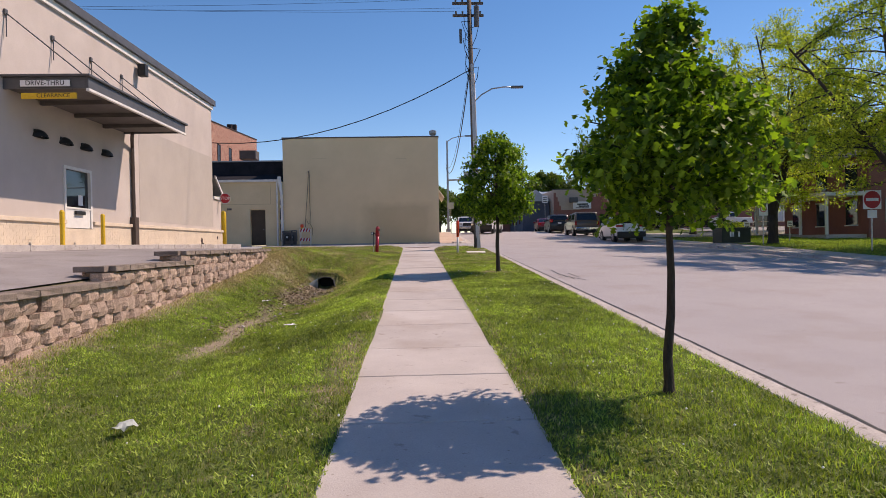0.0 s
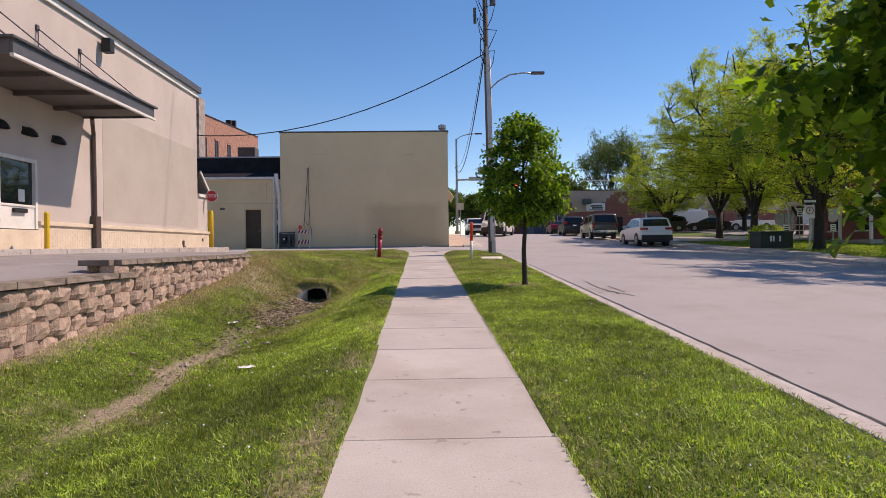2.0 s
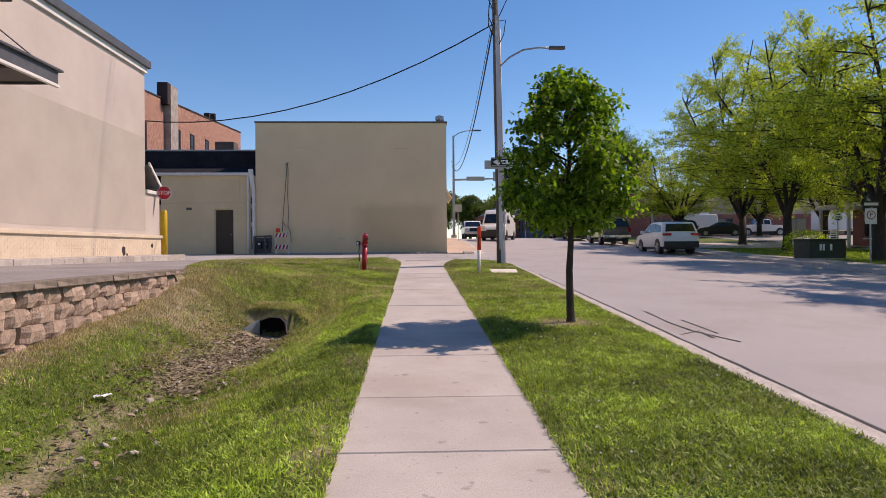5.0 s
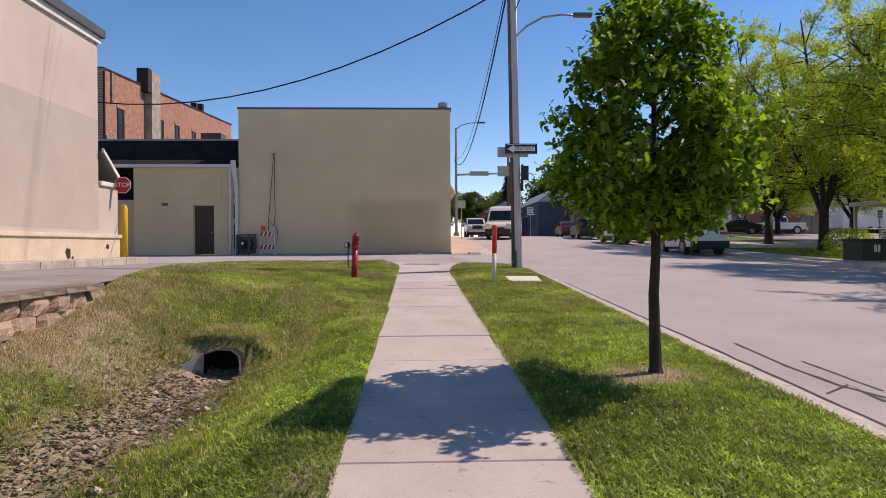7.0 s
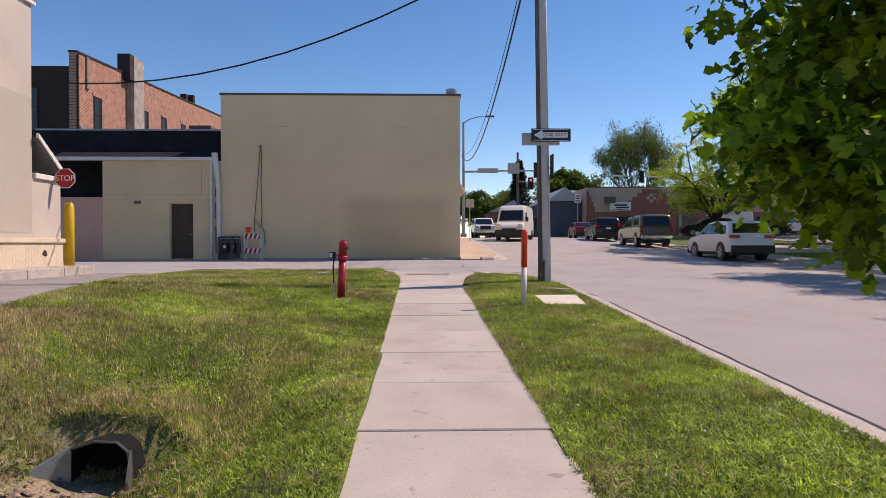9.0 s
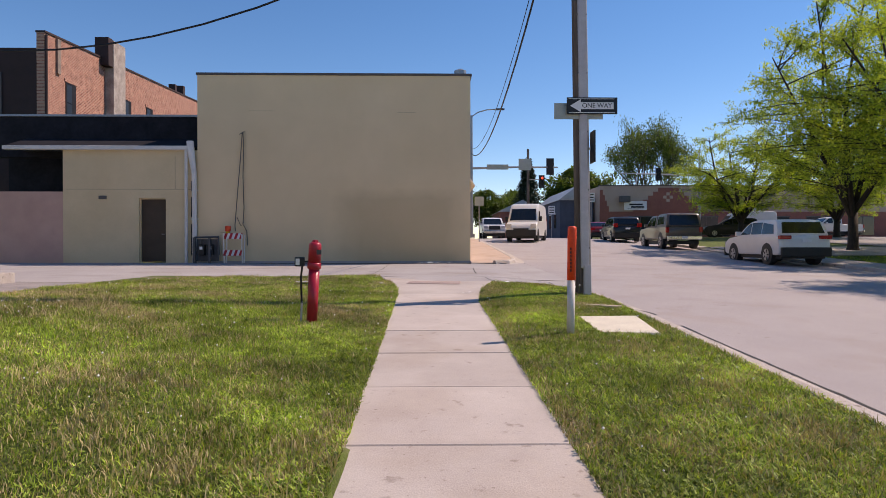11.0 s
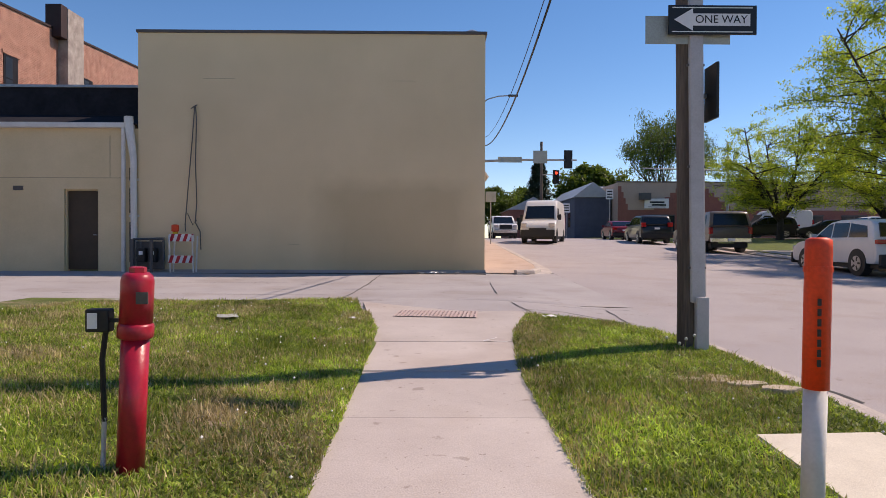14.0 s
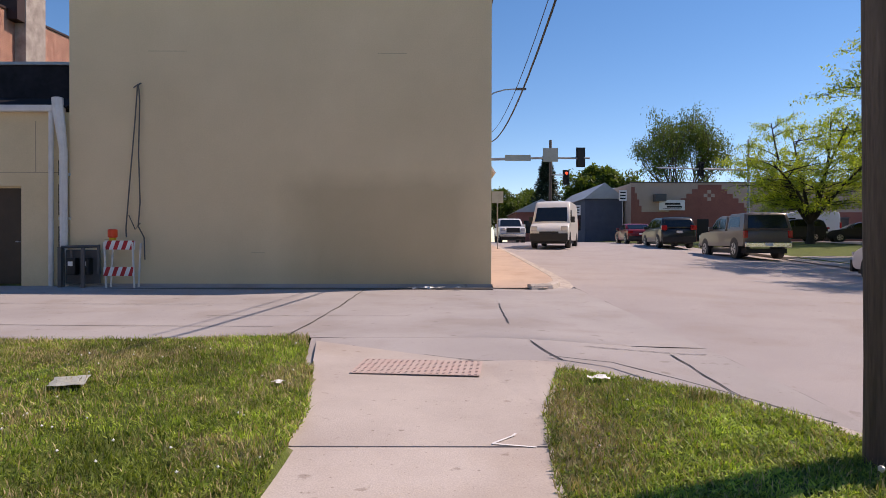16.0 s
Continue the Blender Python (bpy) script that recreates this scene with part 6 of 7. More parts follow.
scrap("paper_scrap", -2.19, 8.38, 0.17, "crumpled white paper scrap on the grass", M_SIGNW, 1)
scrap("plastic_bag", -2.39, 3.17, 0.19, "clear crumpled plastic bag on the grass", M_BAG, 2, 0.08)
scrap("paper_scrap", -2.88, 27.9, 0.36, "flattened pale wrapper on the grass", M_BAG, 3, 0.02)
scrap("paper_scrap", -1.32, 28.08, 0.10, "small white paper scrap on the grass", M_SIGNW, 4)
scrap("paper_scrap", 1.28, 28.2, 0.16, "pale paper scrap by the ramp", M_SIGNW, 5)
scrap("paper_scrap", -3.45, 12.0, 0.16, "pale torn wrapper in the swale", M_SIGNW, 6, 0.05)

# ---- vehicles ----
def paint(name, c):
    return mat(name, c, tuple(v * 0.93 for v in c), scale=1.5, rough=0.3, fine=0.02, coat=0.3)


def vehicle(name, at, turn, spec, colour, label, dark_bumper=True):
    """A vehicle with its front along +y: lower body, cabins with glass, wheels, lamps."""
    t = thing(name, at, label, spec["kind"], turn=turn)
    W, belt = spec["width"], spec["belt"]
    tum = spec.get("tumble", 0.20)

    def half(z):
        return W / 2 - 0.015 - tum * max(0, z - belt) - 0.10 * max(0, 0.55 - z)

    def rounded(poly):
        out = []
        for (ya, za), (yb, zb) in zip(poly, poly[1:] + poly[:1]):
            ln = math.hypot(yb - ya, zb - za)
            f = min(0.10, 0.3 * ln) / ln
            out += [(ya + (yb - ya) * f, za + (zb - za) * f), (yb - (yb - ya) * f, zb - (zb - za) * f)]
        return out

    def loft(poly):
        """Cross the body in sections that draw in towards the flanks."""
        poly = rounded(poly)
        bm, rows = B(), []
        yc, zc = (sum(max(q[k] for q in poly) + min(q[k] for q in poly) for _ in (0,)) / 2 for k in (0, 1))
        for u in (-1, -0.965, -0.82, -0.45, 0, 0.45, 0.82, 0.965, 1):
            k = 0.965 if abs(u) == 1 else 1.0
            rows.append([bm.verts.new((u * half(z), yc + (y - yc) * (1 - 0.03 * abs(u) ** 3) * (1 - (1 - k) * 0.5), zc + (z - zc) * k - (0.03 * u ** 4 if z > belt + 0.3 else 0))) for y, z in poly])
        bm.faces.new(rows[0]), bm.faces.new(rows[-1][::-1])
        for a, b in zip(rows, rows[1:]):
            for q in range(len(poly)):
                r = (q + 1) % len(poly)
                bm.faces.new((a[q], b[q], b[r], a[r])).smooth = True
        return bm

    def skin(poly, side):
        bm = B()
        lo = [bm.verts.new((side * (half(z) + 0.003), y, z)) for y, z in poly]
        hi = [bm.verts.new((side * (half(z) - 0.03), y, z)) for y, z in poly]
        bm.faces.new(lo), bm.faces.new(hi[::-1])
        for i in range(len(poly)):
            j = (i + 1) % len(poly)
            bm.faces.new((lo[i], lo[j], hi[j], hi[i]))
        return bm

    bm = loft(spec["body"])
    body = part("body", bm, colour, t, smooth=False)
    for cab in spec["cabins"]:
        bm = loft(cab)
        part("cabin", bm, colour, t)
    for poly in spec["side_glass"]:
        for sd in (-1, 1):
            part("side_window", skin(poly, sd), M_CARGLASS, t)
    for which, end, z0, z1 in spec["end_glass"]:
        cab = spec["cabins"][which]
        p_, q_ = (cab[0], cab[1]) if end == "rear" else (cab[-1], cab[-2])
        y0, y1 = (p_[0] + (q_[0] - p_[0]) * (z - p_[1]) / (q_[1] - p_[1]) for z in (z0, z1))
        off = -0.02 if end == "rear" else 0.02
        bm = B()
        n_ = Vector((0, z1 - z0, -(y1 - y0))).normalized() * off
        v = []
        for y, z in ((y0, z0), (y1, z1)):
            for sd in (-1, 1):
                v.append(Vector((sd * (half(z) - 0.15), y, z)) + n_)
        f = [bm.verts.new(q) for q in (v[0], v[1], v[3], v[2])]
        b_ = [bm.verts.new(q - n_ * 3) for q in (v[0], v[1], v[3], v[2])]
        bm.faces.new(f), bm.faces.new(b_[::-1])
        for i in range(4):
            bm.faces.new((f[i], f[(i + 1) % 4], b_[(i + 1) % 4], b_[i]))
        part("rear_window" if off < 0 else "windscreen", bm, M_CARGLASS, t)
    R = spec.get("wheel", 0.34)
    for y in spec["axles"]:
        for sd in (-1, 1):
            x0 = sd * (W / 2 - 0.015)
            part("wheel_arch", tube(B(), [(x0 - sd * 0.24, y, R + 0.03), (x0 + sd * 0.004, y, R + 0.03)], R + 0.075, 20), M_PLASTIC, t)
            wh = part("wheel", tube(B(), [(x0 - sd * 0.2, y, R), (x0 - sd * 0.2, y, R), (x0 + sd * 0.0, y, R), (x0 + sd * 0.02, y, R)], [R * 0.9, R, R, R * 0.92], 20), M_RUBBER, t, "black tyre")
            rim = B()
            tube(rim, [(x0 + sd * 0.012, y, R), (x0 + sd * 0.028, y, R)], R * 0.66, 18)
            part("rim", rim, M_RIM if spec.get("rim", True) else M_PLASTIC, wh, "alloy rim")
            hub = B()
            for k in range(5):
                a = 2 * math.pi * k / 5 + 0.3
                box(hub, -0.004, 0.004, -0.028, 0.028, 0.08, R * 0.6, 0, Matrix.Translation((x0 + sd * 0.031, y, R)) @ pose(0, 0, 0, math.degrees(a), 0, 0))
            part("spoke_gap", hub, M_PLASTIC, wh)
    y0, y1 = min(p[0] for p in spec["body"]), max(p[0] for p in spec["body"])
    bb = M_PLASTIC if dark_bumper else M_CHROME
    part("rear_bumper", box(B(), -W / 2 + 0.05, W / 2 - 0.05, y0 - 0.07, y0 + 0.05, spec["bump"][0], spec["bump"][1], 0.03), bb, t)
    part("front_bumper", box(B(), -W / 2 + 0.05, W / 2 - 0.05, y1 - 0.05, y1 + 0.07, spec["bump"][0] - 0.03, spec["bump"][1], 0.03), bb, t)
    tz = spec["tail"]
    for sd in (-1, 1):
        part("tail_lamp", box(B(), sd * (half(tz[0]) - tz[2]) if sd > 0 else -half(tz[0]) - 0.006, half(tz[0]) + 0.006 if sd > 0 else -half(tz[0]) + tz[2], y0 + 0.0, y0 + 0.16, tz[0], tz[1], 0.02), M_LAMPRED, t)
        hz = spec["head"]
        part("head_lamp", box(B(), sd * (W / 2 - 0.40) if sd > 0 else -W / 2 + 0.06, W / 2 - 0.06 if sd > 0 else -(W / 2 - 0.40), y1 - 0.20, y1 - 0.01, hz[0], hz[1], 0.02), M_CLEAR, t)
        my = spec["mirror"]
        part("mirror", box(B(), sd * (W / 2 + 0.0) if sd > 0 else -(W / 2 + 0.2), W / 2 + 0.2 if sd > 0 else -W / 2, my - 0.06, my + 0.05, belt + 0.02, belt + (0.34 if spec.get("tall") else 0.2), 0.03), colour if not spec.get("tall") else M_PLASTIC, t)
    part("plate", box(B(), -0.16, 0.16, y0 - 0.085, y0 - 0.055, spec["plate"], spec["plate"] + 0.12), M_SIGNW, t, "white number plate")
    part("grille", box(B(), -0.5, 0.5, y1 - 0.02, y1 + 0.02, spec["grille"][0], spec["grille"][1], 0.02), M_PLASTIC, t)
    part("underside", box(B(), -W / 2 + 0.15, W / 2 - 0.15, y0 + 0.2, y1 - 0.2, 0.2, 0.40), M_PLASTIC, t)
    return t


SUV = dict(kind="car", width=1.9, belt=1.05, axles=(-1.38, 1.42), bump=(0.28, 0.62), tail=(0.92, 1.05, 0.42), head=(0.72, 0.86), mirror=0.75, plate=0.80, grille=(0.55, 0.85),
           body=[(-2.32, 0.34), (-2.36, 0.62), (-2.30, 1.0), (-2.2, 1.08), (1.05, 1.08), (2.0, 0.98), (2.3, 0.80), (2.36, 0.55), (2.3, 0.34)],
           cabins=[[(-2.25, 1.0), (-1.98, 1.58), (-1.8, 1.66), (-0.4, 1.70), (0.2, 1.63), (1.15, 1.03)]],
           side_glass=[[(-1.85, 1.12), (-1.72, 1.46), (-0.95, 1.56), (-0.95, 1.12)], [(-0.88, 1.12), (-0.88, 1.57), (-0.1, 1.58), (-0.1, 1.12)], [(-0.03, 1.12), (-0.03, 1.57), (0.18, 1.54), (0.82, 1.12)]],
           end_glass=[(0, "rear", 1.14, 1.54), (0, "front", 1.10, 1.57)])
TRUCK = dict(kind="pickup truck", width=1.98, belt=1.2, tumble=0.16, axles=(-1.75, 1.85), wheel=0.39, bump=(0.45, 0.66), tail=(0.85, 1.15, 0.16), head=(0.85, 1.05), mirror=0.75, plate=0.52, grille=(0.72, 1.08),
             body=[(-2.85, 0.5), (-2.86, 1.18), (1.1, 1.2), (2.5, 1.14), (2.8, 1.0), (2.85, 0.5)],
             cabins=[[(-0.85, 1.15), (-0.78, 1.86), (0.1, 1.90), (0.5, 1.82), (1.3, 1.17)], [(-2.84, 1.15), (-2.62, 1.88), (-2.5, 1.93), (-0.95, 1.93), (-0.90, 1.15)]],
             side_glass=[[(-0.66, 1.27), (-0.62, 1.74), (0.02, 1.77), (0.02, 1.27)], [(0.09, 1.27), (0.09, 1.77), (0.45, 1.73), (1.0, 1.27)], [(-2.3, 1.32), (-2.2, 1.76), (-1.1, 1.78), (-1.1, 1.32)]],
             end_glass=[(1, "rear", 1.25, 1.80), (0, "front", 1.26, 1.76)])
MINIVAN = dict(kind="car", width=1.95, belt=1.08, axles=(-1.5, 1.55), bump=(0.28, 0.6), tail=(0.98, 1.25, 0.30), head=(0.70, 0.86), mirror=1.0, plate=0.82, grille=(0.5, 0.8),
               body=[(-2.5, 0.32), (-2.54, 0.65), (-2.48, 1.08), (1.3, 1.1), (2.2, 0.96), (2.5, 0.76), (2.54, 0.34)],
               cabins=[[(-2.45, 1.04), (-2.2, 1.62), (-2.0, 1.72), (-0.3, 1.76), (0.4, 1.68), (1.6, 1.04)]],
               side_glass=[[(-2.05, 1.15), (-1.92, 1.56), (-1.0, 1.62), (-1.0, 1.15)], [(-0.93, 1.15), (-0.93, 1.63), (0.05, 1.63), (0.05, 1.15)], [(0.12, 1.15), (0.12, 1.62), (0.4, 1.57), (1.15, 1.15)]],
               end_glass=[(0, "rear", 1.16, 1.58), (0, "front", 1.12, 1.62)])
SEDAN = dict(kind="car", width=1.8, belt=0.95, axles=(-1.35, 1.4), wheel=0.32, bump=(0.25, 0.52), tail=(0.72, 0.9, 0.34), head=(0.62, 0.76), mirror=0.65, plate=0.62, grille=(0.42, 0.66),
             body=[(-2.25, 0.3), (-2.3, 0.6), (-2.22, 0.98), (-1.5, 1.02), (0.95, 0.98), (2.0, 0.82), (2.28, 0.6), (2.25, 0.3)],
             cabins=[[(-1.75, 0.96), (-1.0, 1.38), (-0.6, 1.44), (0.0, 1.43), (0.35, 1.36), (1.1, 0.94)]],
             side_glass=[[(-1.3, 1.03), (-0.9, 1.30), (-0.35, 1.34), (-0.35, 1.03)], [(-0.28, 1.03), (-0.28, 1.34), (0.25, 1.31), (0.75, 1.03)]],
             end_glass=[(0, "rear", 1.03, 1.34), (0, "front", 1.02, 1.32)])
VAN = dict(kind="van", width=2.05, belt=1.3, tumble=0.07, tall=True, axles=(-1.9, 1.95), wheel=0.36, bump=(0.32, 0.72), tail=(1.1, 1.6, 0.12), head=(0.86, 1.10), mirror=1.75, plate=0.55, grille=(0.62, 0.82), rim=False,
           body=[(-2.9, 0.38), (-2.92, 1.3), (1.9, 1.32), (2.55, 1.20), (2.85, 0.95), (2.92, 0.6), (2.9, 0.36)],
           cabins=[[(-2.92, 1.25), (-2.88, 2.42), (-2.7, 2.54), (0.9, 2.54), (1.25, 2.44), (2.2, 1.22)]],
           side_glass=[[(0.75, 1.42), (0.75, 2.02), (1.35, 2.02), (1.85, 1.42)]],
           end_glass=[(0, "front", 1.38, 2.14)])
PICKUP = dict(TRUCK)
PICKUP["cabins"] = [TRUCK["cabins"][0]]
PICKUP["side_glass"] = TRUCK["side_glass"][:2]
PICKUP["end_glass"] = [(0, "rear", 1.3, 1.76), (0, "front", 1.26, 1.76)]
P_WHITE, P_TAN, P_BLACK, P_RED = (paint(n_, c_) for n_, c_ in (("white_car_paint", (0.72, 0.71, 0.69)), ("tan_car_paint", (0.13, 0.105, 0.085)), ("black_car_paint", (0.018, 0.02, 0.022)), ("red_car_paint", (0.20, 0.012, 0.02))))


def rz(x, y):
    return float(road_z(x, y)) + 0.004


vehicle("white_suv", (13.4, 40.0, rz(13.4, 40)), -2, SUV, P_WHITE, "white sport utility car parked at the kerb")
vehicle("tan_pickup", (13.75, 52.0, rz(13.7, 52)), -4, TRUCK, P_TAN, "tan pickup truck with matching bed topper parked at the kerb", False)
vehicle("black_minivan", (13.65, 61.2, rz(13.6, 61)), -5, MINIVAN, P_BLACK, "black minivan waiting behind a red car")
vehicle("red_car", (13.8, 68.4, rz(13.8, 68)), -4, SEDAN, P_RED, "dark red saloon waiting at the crossing")
vehicle("delivery_van", (6.4, 58.6, rz(6.3, 58.6)), 163, VAN, P_WHITE, "white high-roof delivery van driving down the street")
vehicle("white_pickup", (5.3, 73.0, rz(5.3, 73)), 180, PICKUP, P_WHITE, "white pickup truck driving down the street", False)
LZ2 = lambda y: float(s_of(y) - fall(20, y)) + 0.03
FZ = lambda y: float(s_of(y) - fall(20, y))
vehicle("panel_van", (31.3, 78, LZ2(78)), 82, VAN, P_WHITE, "white panel van parked in the rear car park")
vehicle("parked_pickup", (38, 75, LZ2(75)), 88, PICKUP, P_WHITE, "white pickup parked in the rear car park", False)
vehicle("parked_car", (30.5, 69.0, LZ2(69)), 70, SEDAN, P_BLACK, "black saloon parked by the shops")
vehicle("parked_car", (26.3, 70.5, LZ2(70)), 75, SUV, P_BLACK, "black sport utility car parked by the shops")
tr = thing("box_trailer", (47.5, 74, LZ2(74)), "white enclosed cargo trailer in the rear car park", "trailer")
part("box", box(B(), -3.6, 3.6, -1.1, 1.1, 0.6, 2.9, 0.05), P_WHITE, tr)
part("door", box(B(), -3.615, -3.60, -0.95, 0.95, 0.75, 2.75), M_SIGNW, tr)
for x in (-0.6, 0.4):
    part("wheel", tube(B(), [(x, -1.15, 0.36), (x, -0.9, 0.36)], 0.36, 16), M_RUBBER, tr)
part("hitch", tube(B(), [(3.6, 0, 0.6), (4.6, 0, 0.5)], 0.06, 6), M_GREYMETAL, tr)
part("jack", tube(B(), [(4.5, 0, 0.0), (4.5, 0, 0.9)], 0.04, 6), M_GREYMETAL, tr)

# ---- shops beyond the crossing ----
M_PBRICK = mat("shop_red_brick", (0.30, 0.115, 0.085), (0.24, 0.09, 0.07), scale=0.8, bump=0.3, bscale=14, fine=0.2)
M_PBEIGE = mat("shop_buff_brick", (0.46, 0.36, 0.29), (0.40, 0.31, 0.25), scale=0.8, bump=0.3, bscale=14, fine=0.14)
M_BLUEWALL = mat("slate_blue_siding", (0.075, 0.09, 0.125), (0.06, 0.07, 0.10), scale=1.2, rough=0.7)
M_ROOFTIN = mat("pale_tin_roof", (0.42, 0.43, 0.44), (0.34, 0.35, 0.36), scale=1.0, rough=0.5, metal=0.3)
shop = thing("shop_row", (18.3, 84, 2.9), "low shop row of buff and red patterned brick", "building", kind="structure")
part("wall", box(B(), 0, 62, 0, 0.4, 0, 5.7), M_PBEIGE, shop, "buff brick upper wall")
part("side_wall", box(B(), 0, 0.4, 0.401, 26, 0, 5.7), M_PBEIGE, shop)
part("roof", box(B(), 0.4, 62, 0.4, 26, 5.2, 5.3), M_ROOFTIN, shop)
part("coping", box(B(), -0.05, 62, -0.05, 0.45, 5.7, 5.82), M_SOFFIT, shop)
part("red_band", box(B(), -0.02, 62, -0.03, -0.001, 0.0, 2.9), M_PBRICK, shop, "red brick band")
for k in range(6):
    w_ = 3.9 - k * 0.55
    part("stepped_gable", box(B(), 7.6 - w_, 7.6 + w_, -0.06, -0.031, 2.9 + k * 0.44, 2.9 + (k + 1) * 0.44 - 0.001), M_PBRICK, shop, "red brick stepped pattern")
for k in range(4):
    part("corner_step", box(B(), 0, 1.0 - k * 0.22, -0.05, -0.031, 2.9 + k * 0.6, 3.5 + k * 0.6 - 0.001), M_PBRICK, shop)
for x, z in ((7.2, 4.5), (7.9, 4.5), (7.55, 4.85), (7.55, 4.15)):
    part("diamond_tile", box(B(), x - 0.18, x + 0.18, -0.085, -0.062, z - 0.16, z + 0.16), M_PBEIGE, shop)
for x in (3.2, 10.5, 14.0, 18.5, 23, 28, 33):
    w = part("shop_window", box(B(), x, x + 2.6, -0.07, -0.035, 0.3, 2.3), M_GLASS, shop)
    part("frame", box(B(), x - 0.08, x + 2.68, -0.09, -0.071, 2.3, 2.42), M_SOFFIT, w)
    part("mullion", box(B(), x + 1.27, x + 1.33, -0.09, -0.071, 0.3, 2.3), M_SOFFIT, w)
part("shop_door", box(B(), 6.4, 7.5, -0.08, -0.035, 0, 2.2), M_SIGNK, shop)
part("wall_unit", box(B(), 2.1, 3.2, -0.7, -0.06, 3.9, 4.6, 0.03), M_GREYMETAL, shop, "dark wall-hung unit")
part("vent_pipe", tube(B(), [(6, 6, 5.2), (6, 6, 7.4)], 0.06, 6), M_GALV, shop)
part("rear_roof", prism(B(), [(10, 5.3), (18, 6.9), (26, 5.3)], "x", 1, 16), M_ROOFTIN, shop, "pale tin gable roof")
ss = thing("shop_sign", (22.2, 83.85, 6.45), "white shop sign with black lettering on the brick", "sign")
part("board", box(B(), -1.25, 1.25, -0.08, 0.0, -0.5, 0.5, 0.02), M_SIGNW, ss)
for z, a, b in ((0.12, -0.7, 0.8), (-0.15, -0.5, 0.95), (-0.36, -0.9, 0.9)):
    part("text_bar", box(B(), a, b, -0.085, -0.081, z - (0.09 if z > -0.3 else 0.03), z + (0.09 if z > -0.3 else 0.03)), M_SIGNK, ss)
s2_ = thing("shop_banner", (35.2, 83.85, 5.6), "white shop banner with black lettering", "sign")
part("board", box(B(), -1.1, 1.1, -0.06, 0.0, -0.55, 0.55, 0.01), M_SIGNW, s2_)
for x in (-0.75, -0.25, 0.25, 0.75):
    part("text_bar", box(B(), x - 0.18, x + 0.18, -0.066, -0.061, -0.3, 0.0), M_SIGNK, s2_)
bh = thing("slate_blue_house", (14.3, 86, 2.9), "slate blue sided house with brick wing and pale roof", "house", kind="structure")
part("wall", box(B(), 0, 3.8, 0, 16, 0, 4.3), M_BLUEWALL, bh)
part("roof", prism(B(), [(-0.2, 4.3), (1.9, 5.9), (4.0, 4.3)], "y", -0.3, 16), M_ROOFTIN, bh)
part("wing", box(B(), -5.5, -0.01, 12, 22, 0, 3.6), M_PBRICK, bh, "red brick wing")
part("wing_roof", prism(B(), [(-5.8, 3.6), (-2.5, 5.2), (0.3, 3.6)], "y", 11.8, 22), M_ROOFTIN, bh)
for y in (2, 5, 8, 11):
    w = part("window", box(B(), -0.03, -0.001, y, y + 1.2, 1.2, 2.8), M_GLASS, bh)
    part("frame", box(B(), -0.05, -0.031, y - 0.08, y + 1.28, 2.8, 2.9), M_WHITE, w)
for x in (-4.6, -2.6):
    part("window", box(B(), x, x + 0.9, 11.96, 11.999, 1.1, 2.6), M_GLASS, bh)
br = thing("brick_house", (27.6, 36, 1.35), "red brick house with white porch and trim", "house", kind="structure")
part("wall", box(B(), 0, 9, 0, 9, 0, 5.2), M_PBRICK, br)
part("roof", prism(B(), [(-0.5, 5.2), (4.5, 8.4), (9.5, 5.2)], "y", -0.5, 9.5), M_GREYMETAL, br)
part("porch_roof", box(B(), -2.6, -0.01, 0.2, 8.8, 2.7, 2.95, 0.02), M_WHITE, br)
for y in (0.4, 3.1, 5.9, 8.5):
    part("porch_post", box(B(), -2.45, -2.3, y, y + 0.15, 0.3, 2.7, 0.01), M_WHITE, br)
part("porch_deck", box(B(), -2.6, -0.01, 0.2, 8.8, 0, 0.3), M_KERB, br)
for y in (1.0, 4.0, 6.8):
    for z in (0.9, 3.2):
        w = part("window", box(B(), -0.03, -0.001, y, y + 1.1, z, z + 1.5), M_GLASS, br)
        part("frame", box(B(), -0.06, -0.031, y - 0.08, y + 1.18, z + 1.5, z + 1.6), M_WHITE, w)
        part("sill", box(B(), -0.08, -0.031, y - 0.08, y + 1.18, z - 0.08, z), M_WHITE, w)
    part("front_window", box(B(), y, y + 1.1, -0.03, -0.001, 1.0, 2.5), M_GLASS, br)
gh = thing("dark_house", (37, 44, 1.7), "dark grey sided house behind the far lawn", "house", kind="structure")
part("wall", box(B(), 0, 12, 0, 8, 0, 4.4), M_BLUEWALL, gh)
part("roof", prism(B(), [(-0.5, 4.4), (4, 7.0), (8.5, 4.4)], "x", -0.5, 12.5), M_GREYMETAL, gh)
for x in (1.5, 5, 8.5):
    part("window", box(B(), x, x + 1.2, -0.03, -0.001, 1.2, 2.8), M_GLASS, gh)
for y in (1.5, 5):
    part("window", box(B(), -0.03, -0.001, y, y + 1.2, 1.2, 2.8), M_GLASS, gh)

# ---- street furniture across the street and at the crossing ----
ub = thing("utility_box", (16.75, 31.65, FZ(31.6)), "dark green ground-mounted utility cabinet on the lawn", "utility box")
part("body", box(B(), -0.78, 0.78, -0.55, 0.55, 0, 0.76, 0.02), M_GREEN, ub)
part("lid", box(B(), -0.82, 0.82, -0.59, 0.59, 0.76, 0.84, 0.02), M_GREEN, ub)
part("base", box(B(), -0.9, 0.9, -0.68, 0.68, -0.1, 0.03), M_KERB, ub)
for x in (-0.35, -0.22, 0.1):
    part("label", box(B(), x, x + 0.09, -0.556, -0.551, 0.35, 0.62), M_SIGNW, ub)


